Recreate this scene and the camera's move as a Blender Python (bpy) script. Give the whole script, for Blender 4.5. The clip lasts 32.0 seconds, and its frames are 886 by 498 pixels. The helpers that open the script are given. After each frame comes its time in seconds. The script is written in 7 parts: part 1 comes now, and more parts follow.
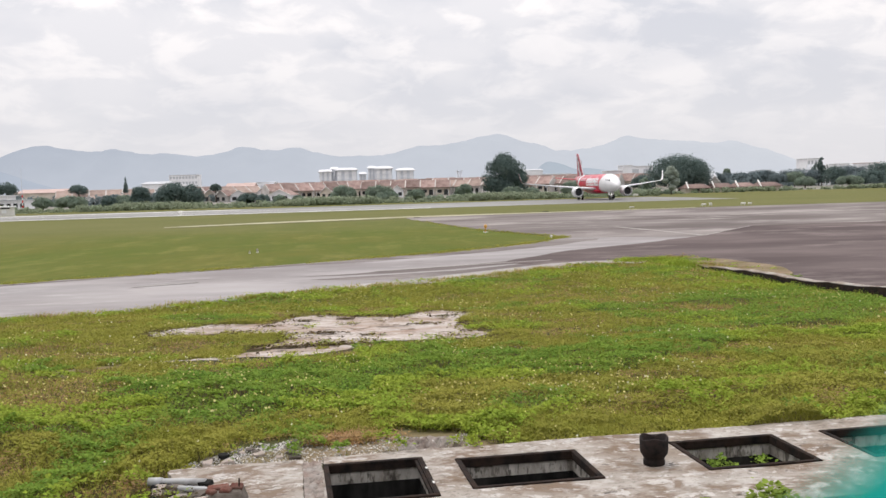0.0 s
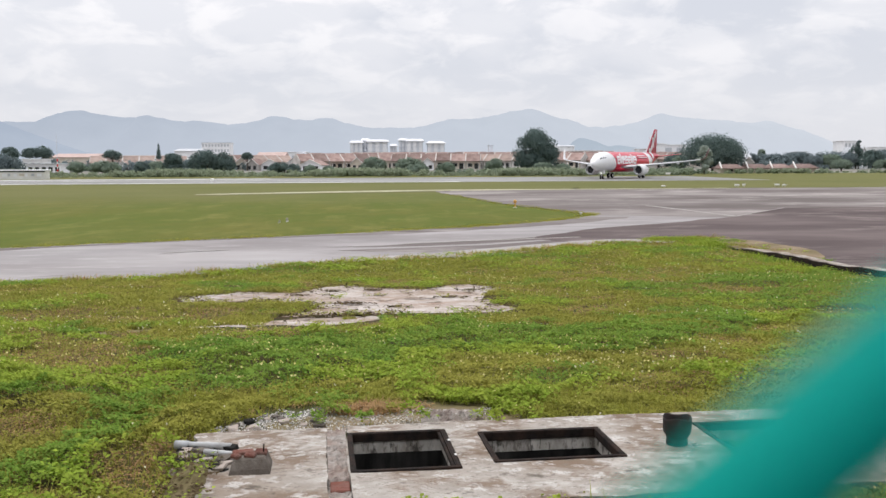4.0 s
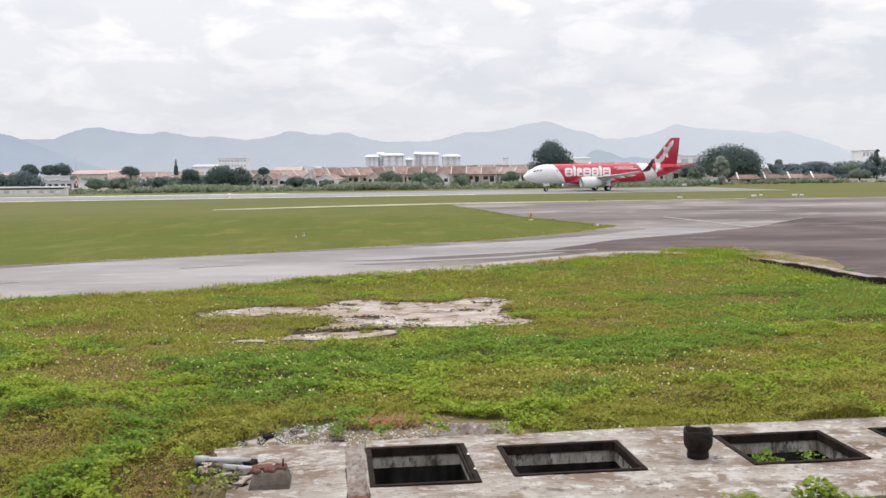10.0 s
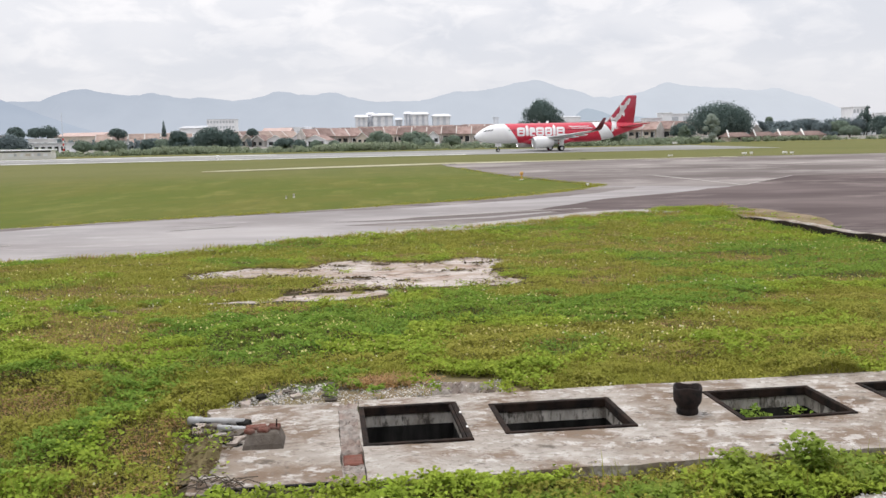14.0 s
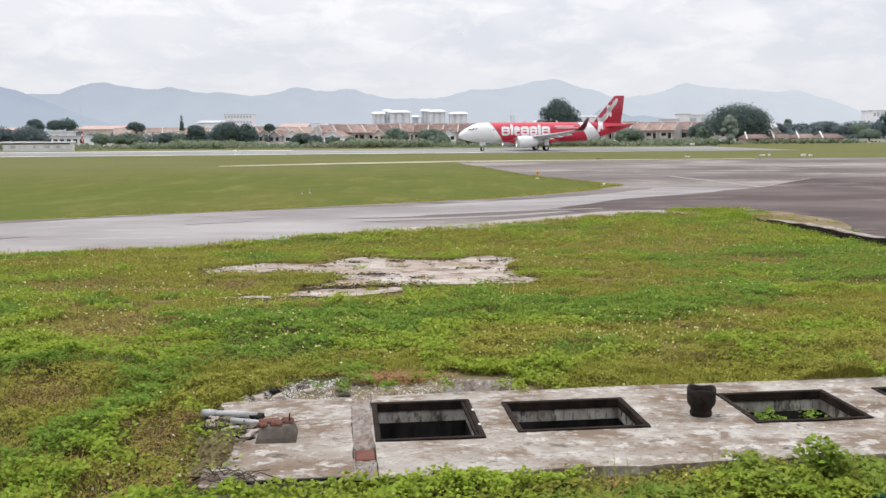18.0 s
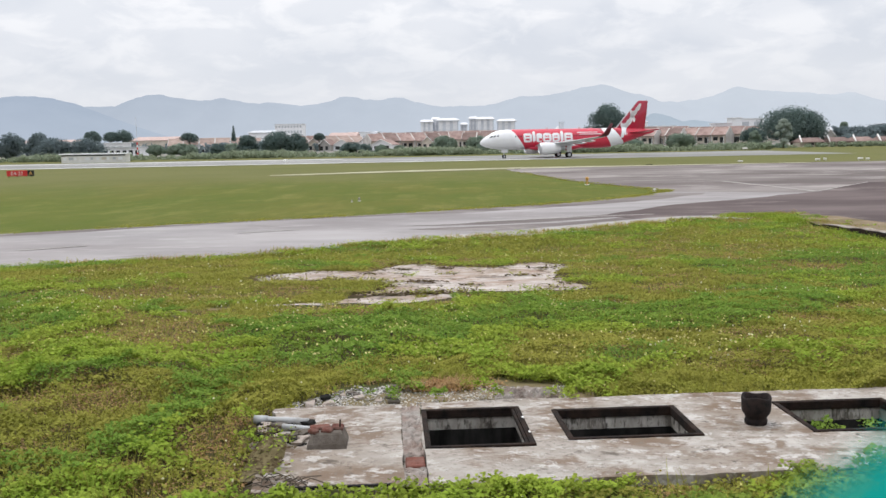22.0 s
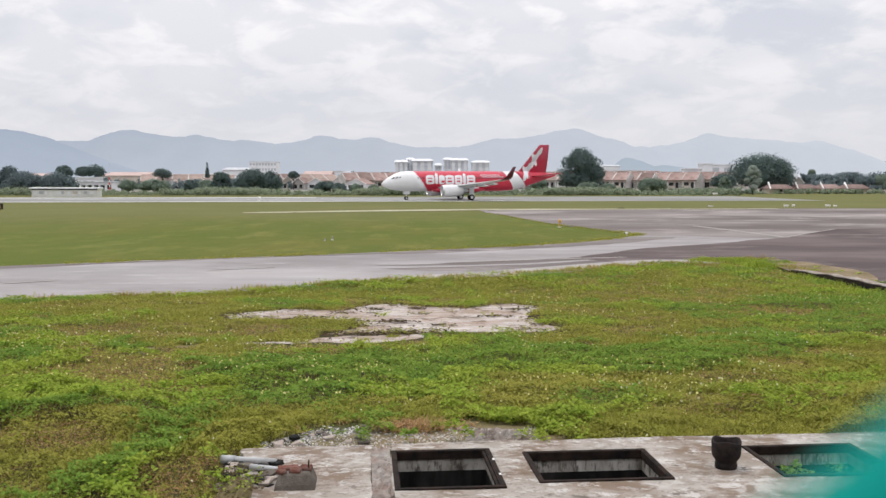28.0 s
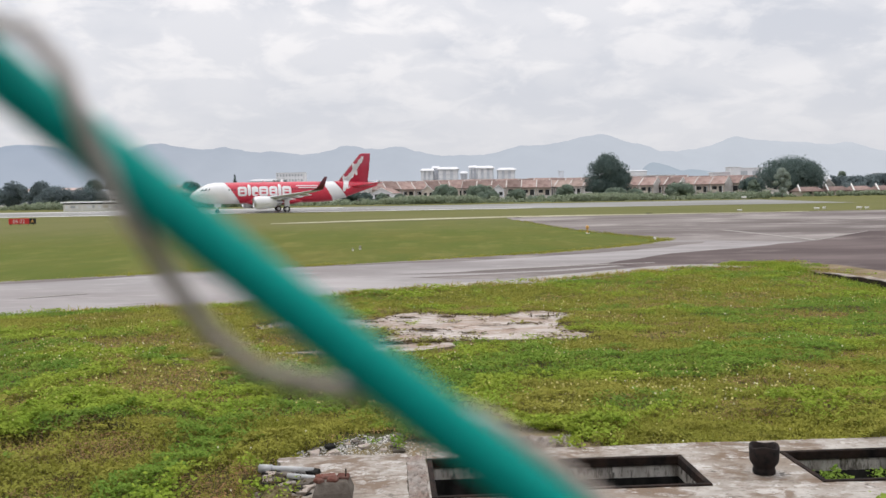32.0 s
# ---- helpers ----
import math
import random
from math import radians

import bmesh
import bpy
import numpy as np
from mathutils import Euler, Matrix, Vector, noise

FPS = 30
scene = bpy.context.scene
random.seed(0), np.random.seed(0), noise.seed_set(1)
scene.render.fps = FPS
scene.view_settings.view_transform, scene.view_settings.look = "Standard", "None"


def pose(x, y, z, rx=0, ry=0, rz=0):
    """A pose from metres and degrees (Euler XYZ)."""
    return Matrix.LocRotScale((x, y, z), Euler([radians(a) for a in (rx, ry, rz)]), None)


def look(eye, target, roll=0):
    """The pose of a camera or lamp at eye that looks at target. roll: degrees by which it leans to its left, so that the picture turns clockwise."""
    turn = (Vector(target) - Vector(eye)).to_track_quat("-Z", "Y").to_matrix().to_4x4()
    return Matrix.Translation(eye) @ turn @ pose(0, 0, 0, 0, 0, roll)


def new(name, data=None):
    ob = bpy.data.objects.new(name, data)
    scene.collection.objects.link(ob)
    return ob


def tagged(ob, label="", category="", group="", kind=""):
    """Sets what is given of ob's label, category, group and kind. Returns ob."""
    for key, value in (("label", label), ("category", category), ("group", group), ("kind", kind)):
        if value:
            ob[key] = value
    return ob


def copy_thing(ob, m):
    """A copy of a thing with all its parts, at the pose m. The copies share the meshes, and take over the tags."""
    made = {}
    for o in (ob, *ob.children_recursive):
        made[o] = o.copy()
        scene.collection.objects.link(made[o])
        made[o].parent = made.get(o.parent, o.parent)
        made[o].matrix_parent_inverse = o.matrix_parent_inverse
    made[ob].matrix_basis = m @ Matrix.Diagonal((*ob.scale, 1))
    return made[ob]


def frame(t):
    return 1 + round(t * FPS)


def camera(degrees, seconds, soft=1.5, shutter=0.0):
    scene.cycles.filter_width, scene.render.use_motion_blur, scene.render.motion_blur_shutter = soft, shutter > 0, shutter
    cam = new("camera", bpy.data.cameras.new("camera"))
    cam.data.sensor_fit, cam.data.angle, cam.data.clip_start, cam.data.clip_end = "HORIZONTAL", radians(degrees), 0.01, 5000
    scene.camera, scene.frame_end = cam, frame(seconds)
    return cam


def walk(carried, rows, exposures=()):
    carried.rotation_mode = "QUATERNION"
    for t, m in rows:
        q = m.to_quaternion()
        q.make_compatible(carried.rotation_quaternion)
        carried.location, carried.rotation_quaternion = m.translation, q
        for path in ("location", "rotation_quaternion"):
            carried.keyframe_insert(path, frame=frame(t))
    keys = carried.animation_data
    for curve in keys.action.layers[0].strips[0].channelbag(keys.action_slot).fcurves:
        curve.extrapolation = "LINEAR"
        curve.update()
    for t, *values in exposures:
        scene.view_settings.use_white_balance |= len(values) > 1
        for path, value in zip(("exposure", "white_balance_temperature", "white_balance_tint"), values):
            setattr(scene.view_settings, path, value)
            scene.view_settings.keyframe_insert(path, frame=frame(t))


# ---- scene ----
cam = camera(51.8, 32.0, soft=1.5)
cam.data.dof.use_dof = True
cam.data.dof.focus_distance = 60.0
cam.data.dof.aperture_fstop = 15.0

# Hand-held camera behind a fence: seconds, x, y, z, pitch, roll, yaw.
PATH = [
    (0.0, 0.0145, -0.0060, 4.3080, -3.968, 1.563, -4.669), (0.5, 0.0270, -0.0060, 4.3224, -3.808, 0.659, -4.396),
    (1.0, 0.0121, -0.0060, 4.3093, -4.834, 0.347, -3.736), (1.5, 0.0090, -0.0060, 4.3063, -4.920, 1.658, -3.070),
    (2.0, 0.0091, -0.0060, 4.3064, -4.852, 0.828, -3.240), (2.5, 0.0095, -0.0060, 4.3069, -4.855, 0.816, -3.343),
    (3.0, 0.0102, -0.0060, 4.3019, -5.254, 0.435, -2.918), (3.5, 0.0217, -0.0060, 4.3063, -5.349, -0.023, -3.000),
    (5.5, 0.0064, -0.0060, 4.3038, -6.506, 0.933, -1.129), (6.0, 0.0057, -0.0060, 4.3002, -5.823, 0.031, -1.136),
    (6.5, 0.0046, -0.0060, 4.3022, -5.581, 0.058, -1.409), (7.0, 0.0047, -0.0060, 4.3021, -5.992, 0.148, -1.366),
    (7.5, 0.0086, -0.0060, 4.3074, -5.382, 0.385, -1.653), (8.0, 0.0084, -0.0060, 4.3050, -5.341, 0.274, -1.730),
    (8.5, 0.0063, -0.0060, 4.3063, -5.177, 0.354, -1.756), (9.0, 0.0075, -0.0060, 4.3086, -4.985, 0.485, -1.636),
    (9.5, 0.0069, -0.0060, 4.3081, -4.722, 0.606, -1.856), (10.0, 0.0072, -0.0060, 4.3098, -4.750, 0.708, -1.789),
    (10.5, 0.0071, -0.0060, 4.3045, -5.958, 0.992, -1.750), (11.0, 0.0043, -0.0060, 4.3042, -6.875, 0.587, -1.592),
    (11.5, 0.0026, -0.0060, 4.3052, -7.251, 0.669, -1.143), (12.0, 0.0062, -0.0060, 4.3050, -6.710, 1.080, -1.153),
    (12.5, 0.0066, -0.0060, 4.3074, -6.830, 1.033, -1.722), (13.0, 0.0079, -0.0060, 4.3066, -7.592, 1.027, -2.150),
    (13.5, 0.0089, -0.0060, 4.3075, -7.560, 1.138, -2.238), (14.0, 0.0078, -0.0060, 4.3084, -7.253, 1.121, -2.411),
    (14.5, 0.0063, -0.0060, 4.3053, -7.171, 0.876, -2.579), (16.5, 0.0077, -0.0060, 4.3028, -7.584, 0.639, -1.951),
    (17.0, 0.0083, -0.0060, 4.3033, -7.767, 0.458, -1.819), (17.5, 0.0084, -0.0060, 4.3038, -7.409, 0.450, -1.529),
    (18.0, 0.0046, -0.0060, 4.3031, -7.378, 0.348, -1.380), (18.5, 0.0027, -0.0060, 4.2998, -8.798, 0.161, -0.749),
    (19.0, -0.0028, -0.0060, 4.2986, -9.111, 0.226, 0.175), (19.5, 0.0004, -0.0060, 4.3031, -8.064, 0.782, 0.728),
    (20.0, 0.0126, -0.0060, 4.3071, -6.353, 1.070, 1.601), (20.5, 0.0178, -0.0060, 4.3097, -5.932, 1.107, 0.872),
    (21.0, 0.0079, -0.0060, 4.2994, -5.807, 0.635, 0.789), (21.5, 0.0060, -0.0060, 4.2979, -6.240, 0.929, 1.015),
    (22.0, 0.0051, -0.0060, 4.2982, -6.883, 1.018, 1.636), (22.5, 0.0094, -0.0060, 4.2932, -5.876, -0.227, 1.318),
    (23.0, 0.0144, -0.0060, 4.2954, -5.293, 0.032, 1.539), (23.5, 0.0112, -0.0060, 4.2924, -5.186, -0.123, 1.477),
    (24.0, 0.0115, -0.0060, 4.2961, -4.986, -0.166, 0.536), (24.5, 0.0057, -0.0060, 4.2972, -5.152, -0.009, 0.233),
    (25.0, 0.0053, -0.0060, 4.2972, -4.821, 0.005, 0.487), (25.5, 0.0085, -0.0060, 4.3003, -4.663, 0.124, 0.080),
    (27.5, 0.0087, -0.0060, 4.2999, -4.354, 0.137, 0.123), (28.0, 0.0038, -0.0060, 4.2954, -4.373, 0.004, 0.026),
    (28.5, 0.0092, -0.0060, 4.2999, -4.444, 0.254, 0.148), (29.0, 0.0068, -0.0060, 4.2973, -4.772, 0.263, 0.159),
    (29.5, 0.0094, -0.0060, 4.3002, -4.597, 0.593, 0.495), (30.0, 0.0090, -0.0060, 4.3012, -4.423, 0.716, 0.154),
    (30.5, 0.0079, -0.0060, 4.3024, -3.914, 1.124, 0.180), (31.0, -0.0163, -0.0100, 4.2859, -3.829, 0.667, 0.315),
    (31.5, -0.0338, -0.0341, 4.3004, -3.761, 0.944, 1.177), (32.0, -0.0470, -0.0450, 4.3015, -3.852, 0.949, 1.647),
]
walk(cam, [(t, pose(x, y, z, 90 + p, r, w)) for t, x, y, z, p, r, w in PATH],
     exposures=[(0, -0.04, 6620, 13.4), (1, -0.07, 6540, 12.8), (3, -0.06, 6410, 12.2), (6, 0.0, 6470, 12.2), (14, 0.02, 6490, 12.2), (18, 0.03, 6430, 11.4), (19, 0.22, 6350, 11.0), (20, 0.12, 6340, 10.6),
                (21, 0.0, 6330, 10.6), (23, -0.03, 6360, 11.4), (25, -0.07, 6480, 12.8), (28, -0.10, 6460, 12.8), (31, -0.12, 6420, 12.2), (32, -0.14, 6480, 12.2)])

# ---- world and light ----
SUN_EL, SUN_AZ = 66, 325          # degrees; azimuth clockwise from +y


def build_world():
    world = bpy.data.worlds.new("overcast_sky")
    scene.world = world
    world.use_nodes = True
    nt = world.node_tree
    nt.nodes.clear()
    N, L = nt.nodes.new, nt.links.new
    out, bg = N("ShaderNodeOutputWorld"), N("ShaderNodeBackground")
    sky = N("ShaderNodeTexSky")
    sky.sky_type, sky.sun_disc = "NISHITA", False
    sky.sun_elevation, sky.sun_rotation = radians(SUN_EL), radians(SUN_AZ)
    tc, sep = N("ShaderNodeTexCoord"), N("ShaderNodeSeparateXYZ")
    L(tc.outputs["Generated"], sep.inputs[0])

    def m(op, a, b=None):
        n = N("ShaderNodeMath")
        n.operation = op
        for i, v in enumerate((a, b)):
            if v is None:
                continue
            if isinstance(v, (int, float)):
                n.inputs[i].default_value = v
            else:
                L(v, n.inputs[i])
        return n.outputs[0]

    up = m("MAXIMUM", sep.outputs[2], 0.0)
    # a flat cloud deck, seen in perspective
    den = m("ADD", up, 0.34)
    comb = N("ShaderNodeCombineXYZ")
    L(m("DIVIDE", sep.outputs[0], den), comb.inputs[0])
    L(m("DIVIDE", sep.outputs[1], den), comb.inputs[1])

    def cloud(scale, detail, rough, lo, hi, off):
        mp = N("ShaderNodeMapping")
        mp.inputs["Location"].default_value = off
        L(comb.outputs[0], mp.inputs[0])
        n = N("ShaderNodeTexNoise")
        n.inputs["Scale"].default_value, n.inputs["Detail"].default_value = scale, detail
        n.inputs["Roughness"].default_value = rough
        n.inputs["Distortion"].default_value = 0.35
        L(mp.outputs[0], n.inputs["Vector"])
        r = N("ShaderNodeMapRange")
        r.interpolation_type = "SMOOTHSTEP"
        r.inputs[1].default_value, r.inputs[2].default_value = lo, hi
        L(n.outputs[0], r.inputs[0])
        return r.outputs[0]

    big = cloud(2.6, 5, 0.48, 0.40, 0.58, (3.1, 1.7, 0))
    fine = cloud(6.4, 8, 0.56, 0.44, 0.62, (7.3, 0.4, 0))
    a = m("ADD", m("MULTIPLY", big, 0.48), m("MULTIPLY", fine, 0.52))
    mix = N("ShaderNodeMix")
    mix.data_type = "RGBA"
    mix.inputs["A"].default_value = (0.700, 0.732, 0.790, 1)
    mix.inputs["B"].default_value = (1.075, 1.058, 1.045, 1)
    # towards the horizon the deck thins into an even pale haze
    near = N("ShaderNodeMapRange")
    near.inputs[1].default_value, near.inputs[2].default_value = 0.0, 0.20
    L(up, near.inputs[0])
    haze = N("ShaderNodeMix")
    haze.data_type = "RGBA"
    L(near.outputs[0], haze.inputs["Factor"])
    haze.inputs["A"].default_value = (0.785, 0.800, 0.835, 1)
    L(a, mix.inputs["Factor"])
    L(mix.outputs["Result"], haze.inputs["B"])
    # an overcast sky is brighter overhead
    lum = m("ADD", 1.0, m("MULTIPLY", m("MULTIPLY", up, up), 1.25))
    sc = N("ShaderNodeVectorMath")
    sc.operation = "SCALE"
    L(haze.outputs["Result"], sc.inputs[0])
    L(lum, sc.inputs["Scale"])
    blue = N("ShaderNodeVectorMath")
    blue.operation = "SCALE"
    L(sky.outputs[0], blue.inputs[0])
    blue.inputs["Scale"].default_value = 0.10
    fin = N("ShaderNodeMix")
    fin.data_type = "RGBA"
    fin.inputs["Factor"].default_value = 0.94
    L(blue.outputs[0], fin.inputs["A"])
    L(sc.outputs[0], fin.inputs["B"])
    L(fin.outputs["Result"], bg.inputs["Color"])
    bg.inputs["Strength"].default_value = 1.0
    L(bg.outputs[0], out.inputs[0])


build_world()
sun = new("sun", bpy.data.lights.new("sun", "SUN"))
sun.data.energy, sun.data.angle, sun.data.color = 1.25, radians(14), (1.0, 0.95, 0.87)
sun.matrix_basis = look((math.sin(radians(SUN_AZ)) * math.cos(radians(SUN_EL)), math.cos(radians(SUN_AZ)) * math.cos(radians(SUN_EL)), math.sin(radians(SUN_EL))), (0, 0, 0))


# ---- materials ----
def surf(name, c1, c2, scale=3.0, rough=0.7, bump=0.2, c3=None, scale3=0.3, amount3=0.5, metal=0.0, spread=0.0, edge=(0.35, 0.65), coat=0.0, island=0.0, bump_dist=0.01, stretch=(1, 1, 1), glow=None, c4=None, scale4=20.0, edge4=(0.60, 0.66), amount4=0.8, layers=(), bump_scale=0.0):
    """A surface of two mottled colours, a third in large stains, and fine relief."""
    ma = bpy.data.materials.new(name)
    ma.use_nodes = True
    nt = ma.node_tree
    N, L = nt.nodes.new, nt.links.new
    b = nt.nodes["Principled BSDF"]
    b.inputs["Roughness"].default_value, b.inputs["Metallic"].default_value = rough, metal
    b.inputs["Coat Weight"].default_value = coat
    b.inputs["Specular IOR Level"].default_value = 0.12 if rough > 0.8 else 0.5 if rough < 0.5 else 0.25
    tc = N("ShaderNodeTexCoord")
    mp = N("ShaderNodeMapping")
    mp.inputs["Scale"].default_value = stretch
    L(tc.outputs["Object"], mp.inputs[0])

    def ns(s, d=6, r=0.6):
        n = N("ShaderNodeTexNoise")
        n.inputs["Scale"].default_value, n.inputs["Detail"].default_value, n.inputs["Roughness"].default_value = s, d, r
        L(mp.outputs[0], n.inputs["Vector"])
        return n.outputs[0]

    def ramp(f, lo, hi):
        r = N("ShaderNodeMapRange")
        r.inputs[1].default_value, r.inputs[2].default_value = lo, hi
        L(f, r.inputs[0])
        return r.outputs[0]

    def mixc(f, a, c):
        x = N("ShaderNodeMix")
        x.data_type = "RGBA"
        L(f, x.inputs["Factor"])
        for k, v in (("A", a), ("B", c)):
            if isinstance(v, tuple):
                x.inputs[k].default_value = (*v, 1)
            else:
                L(v, x.inputs[k])
        return x.outputs["Result"]

    col = mixc(ramp(ns(scale), *edge), c1, c2)
    if c3:
        f = ramp(ns(scale3, 5), 0.40, 0.62)
        g = N("ShaderNodeMath")
        g.operation = "MULTIPLY"
        L(f, g.inputs[0])
        g.inputs[1].default_value = amount3
        col = mixc(g.outputs[0], col, c3)
    if c4:
        g = N("ShaderNodeMath")
        g.operation = "MULTIPLY"
        L(ramp(ns(scale4, 8, 0.7), *edge4), g.inputs[0])
        g.inputs[1].default_value = amount4
        col = mixc(g.outputs[0], col, c4)
    for colour, size, lo, hi, amount in layers:
        g = N("ShaderNodeMath")
        g.operation = "MULTIPLY"
        L(ramp(ns(size, 7, 0.65), lo, hi), g.inputs[0])
        g.inputs[1].default_value = amount
        col = mixc(g.outputs[0], col, colour)
    if spread or island:
        src = N("ShaderNodeNewGeometry").outputs["Random Per Island"] if island else N("ShaderNodeObjectInfo").outputs["Random"]
        k = island or spread
        h = N("ShaderNodeHueSaturation")
        r = N("ShaderNodeMapRange")
        r.inputs[3].default_value, r.inputs[4].default_value = 1 - k, 1 + k
        L(src, r.inputs[0])
        L(r.outputs[0], h.inputs["Value"])
        L(col, h.inputs["Color"])
        col = h.outputs[0]
    L(col, b.inputs["Base Color"])
    if bump:
        bp = N("ShaderNodeBump")
        bp.inputs["Strength"].default_value, bp.inputs["Distance"].default_value = bump, bump_dist
        L(ns(bump_scale or scale * 4, 5), bp.inputs["Height"])
        L(bp.outputs[0], b.inputs["Normal"])
    if glow:
        b.inputs["Emission Color"].default_value, b.inputs["Emission Strength"].default_value = (*glow[0], 1), glow[1]
    return ma


def leafy(name, c1, c2, dry, scale=0.5, rough=0.6, sub=0.25, island=0.24):
    ma = surf(name, c1, c2, scale=scale, rough=rough, bump=0, c3=dry, scale3=scale * 2.3, amount3=0.45, island=island)
    nt = ma.node_tree
    b = nt.nodes["Principled BSDF"]
    tr, mx = nt.nodes.new("ShaderNodeBsdfTranslucent"), nt.nodes.new("ShaderNodeMixShader")
    nt.links.new(b.inputs["Base Color"].links[0].from_socket, tr.inputs["Color"])
    mx.inputs[0].default_value = sub
    nt.links.new(b.outputs[0], mx.inputs[1])
    nt.links.new(tr.outputs[0], mx.inputs[2])
    nt.links.new(mx.outputs[0], nt.nodes["Material Output"].inputs[0])
    return ma


SOIL = surf("turf_ground", (0.046, 0.052, 0.017), (0.080, 0.078, 0.028), scale=0.8, rough=0.95, bump=0.7, c3=(0.105, 0.070, 0.036), scale3=0.3, amount3=0.6, bump_dist=0.06)
FIELD = surf("mown_field", (0.086, 0.108, 0.014), (0.124, 0.120, 0.022), scale=0.16, rough=0.95, bump=0.8, c3=(0.074, 0.112, 0.012), scale3=0.035, amount3=0.55, bump_dist=0.12, stretch=(1, 0.4, 1), edge=(0.38, 0.62), c4=(0.190, 0.178, 0.050), scale4=0.30, edge4=(0.50, 0.68), amount4=0.6, bump_scale=1.5, layers=(((0.070, 0.092, 0.018), 0.9, 0.56, 0.66, 0.35),))
TOWN_GROUND = surf("town_ground", (0.22, 0.205, 0.185), (0.30, 0.285, 0.26), scale=0.05, rough=0.95, bump=0, c3=(0.16, 0.165, 0.12), scale3=0.02, amount3=0.6)


def drier_beyond(ma, colour, colour2, start, end, slant):
    """Turf that turns drier and browner towards the runway, along a ragged slanting line."""
    nt = ma.node_tree
    N, L = nt.nodes.new, nt.links.new
    b = nt.nodes["Principled BSDF"]
    src = b.inputs["Base Color"].links[0].from_socket
    tc, sep, n = N("ShaderNodeTexCoord"), N("ShaderNodeSeparateXYZ"), N("ShaderNodeTexNoise")
    L(tc.outputs["Object"], sep.inputs[0])
    L(tc.outputs["Object"], n.inputs["Vector"])
    n.inputs["Scale"].default_value, n.inputs["Detail"].default_value = 0.05, 6
    a, c, f = N("ShaderNodeMath"), N("ShaderNodeMath"), N("ShaderNodeMapRange")
    a.operation = c.operation = "MULTIPLY_ADD"
    L(sep.outputs[0], a.inputs[0])
    a.inputs[1].default_value = -slant
    L(sep.outputs[1], a.inputs[2])
    L(n.outputs[0], c.inputs[0])
    c.inputs[1].default_value = 40.0
    L(a.outputs[0], c.inputs[2])
    L(c.outputs[0], f.inputs[0])
    f.inputs[1].default_value, f.inputs[2].default_value = start + 20, end + 20
    tone, mix = N("ShaderNodeMix"), N("ShaderNodeMix")
    tone.data_type = mix.data_type = "RGBA"
    L(n.outputs[0], tone.inputs["Factor"])
    tone.inputs["A"].default_value, tone.inputs["B"].default_value = (*colour, 1), (*colour2, 1)
    L(f.outputs[0], mix.inputs["Factor"])
    L(src, mix.inputs["A"])
    L(tone.outputs["Result"], mix.inputs["B"])
    L(mix.outputs["Result"], b.inputs["Base Color"])


drier_beyond(FIELD, (0.100, 0.112, 0.030), (0.158, 0.150, 0.055), 84, 122, 0.28)
ASPHALT = surf("weathered_asphalt", (0.135, 0.115, 0.108), (0.275, 0.248, 0.234), scale=0.10, rough=0.9, bump=0.25, c3=(0.115, 0.095, 0.090), scale3=0.045, amount3=0.65, stretch=(0.42, 0.8, 1), edge=(0.40, 0.60), c4=(0.40, 0.368, 0.345), scale4=0.15, edge4=(0.52, 0.64), amount4=0.7)
TAXI = surf("pale_taxiway_asphalt", (0.285, 0.270, 0.268), (0.375, 0.355, 0.350), scale=0.20, rough=0.9, bump=0.25, c3=(0.175, 0.150, 0.145), scale3=0.09, amount3=0.55, stretch=(0.45, 0.9, 1), edge=(0.40, 0.60), c4=(0.15, 0.125, 0.12), scale4=0.35, edge4=(0.60, 0.68), amount4=0.55, layers=(((0.44, 0.42, 0.41), 1.1, 0.55, 0.7, 0.4),))
RUNWAY = surf("runway_asphalt", (0.245, 0.245, 0.238), (0.33, 0.33, 0.32), scale=0.08, rough=0.9, bump=0.15, c3=(0.19, 0.186, 0.18), scale3=0.03, amount3=0.6, stretch=(0.4, 1, 1))
APRON = surf("dark_apron_asphalt", (0.086, 0.066, 0.064), (0.158, 0.126, 0.121), scale=0.11, rough=0.92, bump=0.25, c3=(0.070, 0.052, 0.052), scale3=0.05, amount3=0.6, stretch=(0.42, 0.8, 1), edge=(0.40, 0.60), c4=(0.27, 0.228, 0.214), scale4=0.16, edge4=(0.52, 0.64), amount4=0.65)
PAINT = surf("worn_white_paint", (0.58, 0.58, 0.56), (0.72, 0.72, 0.70), scale=0.6, rough=0.8, bump=0.1, c3=(0.45, 0.44, 0.42), scale3=0.1, amount3=0.6)
CONCRETE = surf("weathered_concrete", (0.315, 0.286, 0.252), (0.455, 0.424, 0.388), scale=3.2, rough=0.92, bump=0.8, c3=(0.215, 0.165, 0.122), scale3=0.9, amount3=0.75, c4=(0.075, 0.062, 0.050), scale4=2.4, edge4=(0.575, 0.64), amount4=0.75, edge=(0.38, 0.62), bump_dist=0.01, stretch=(0.85, 1.15, 1), bump_scale=40, layers=(((0.175, 0.122, 0.085), 1.7, 0.49, 0.57, 0.82), ((0.52, 0.50, 0.47), 7.0, 0.54, 0.62, 0.55), ((0.60, 0.58, 0.55), 4.2, 0.57, 0.60, 0.6), ((0.12, 0.10, 0.085), 11.0, 0.62, 0.65, 0.6), ((0.17, 0.145, 0.12), 17.0, 0.55, 0.62, 0.60), ((0.055, 0.047, 0.040), 5.2, 0.64, 0.68, 0.75)))
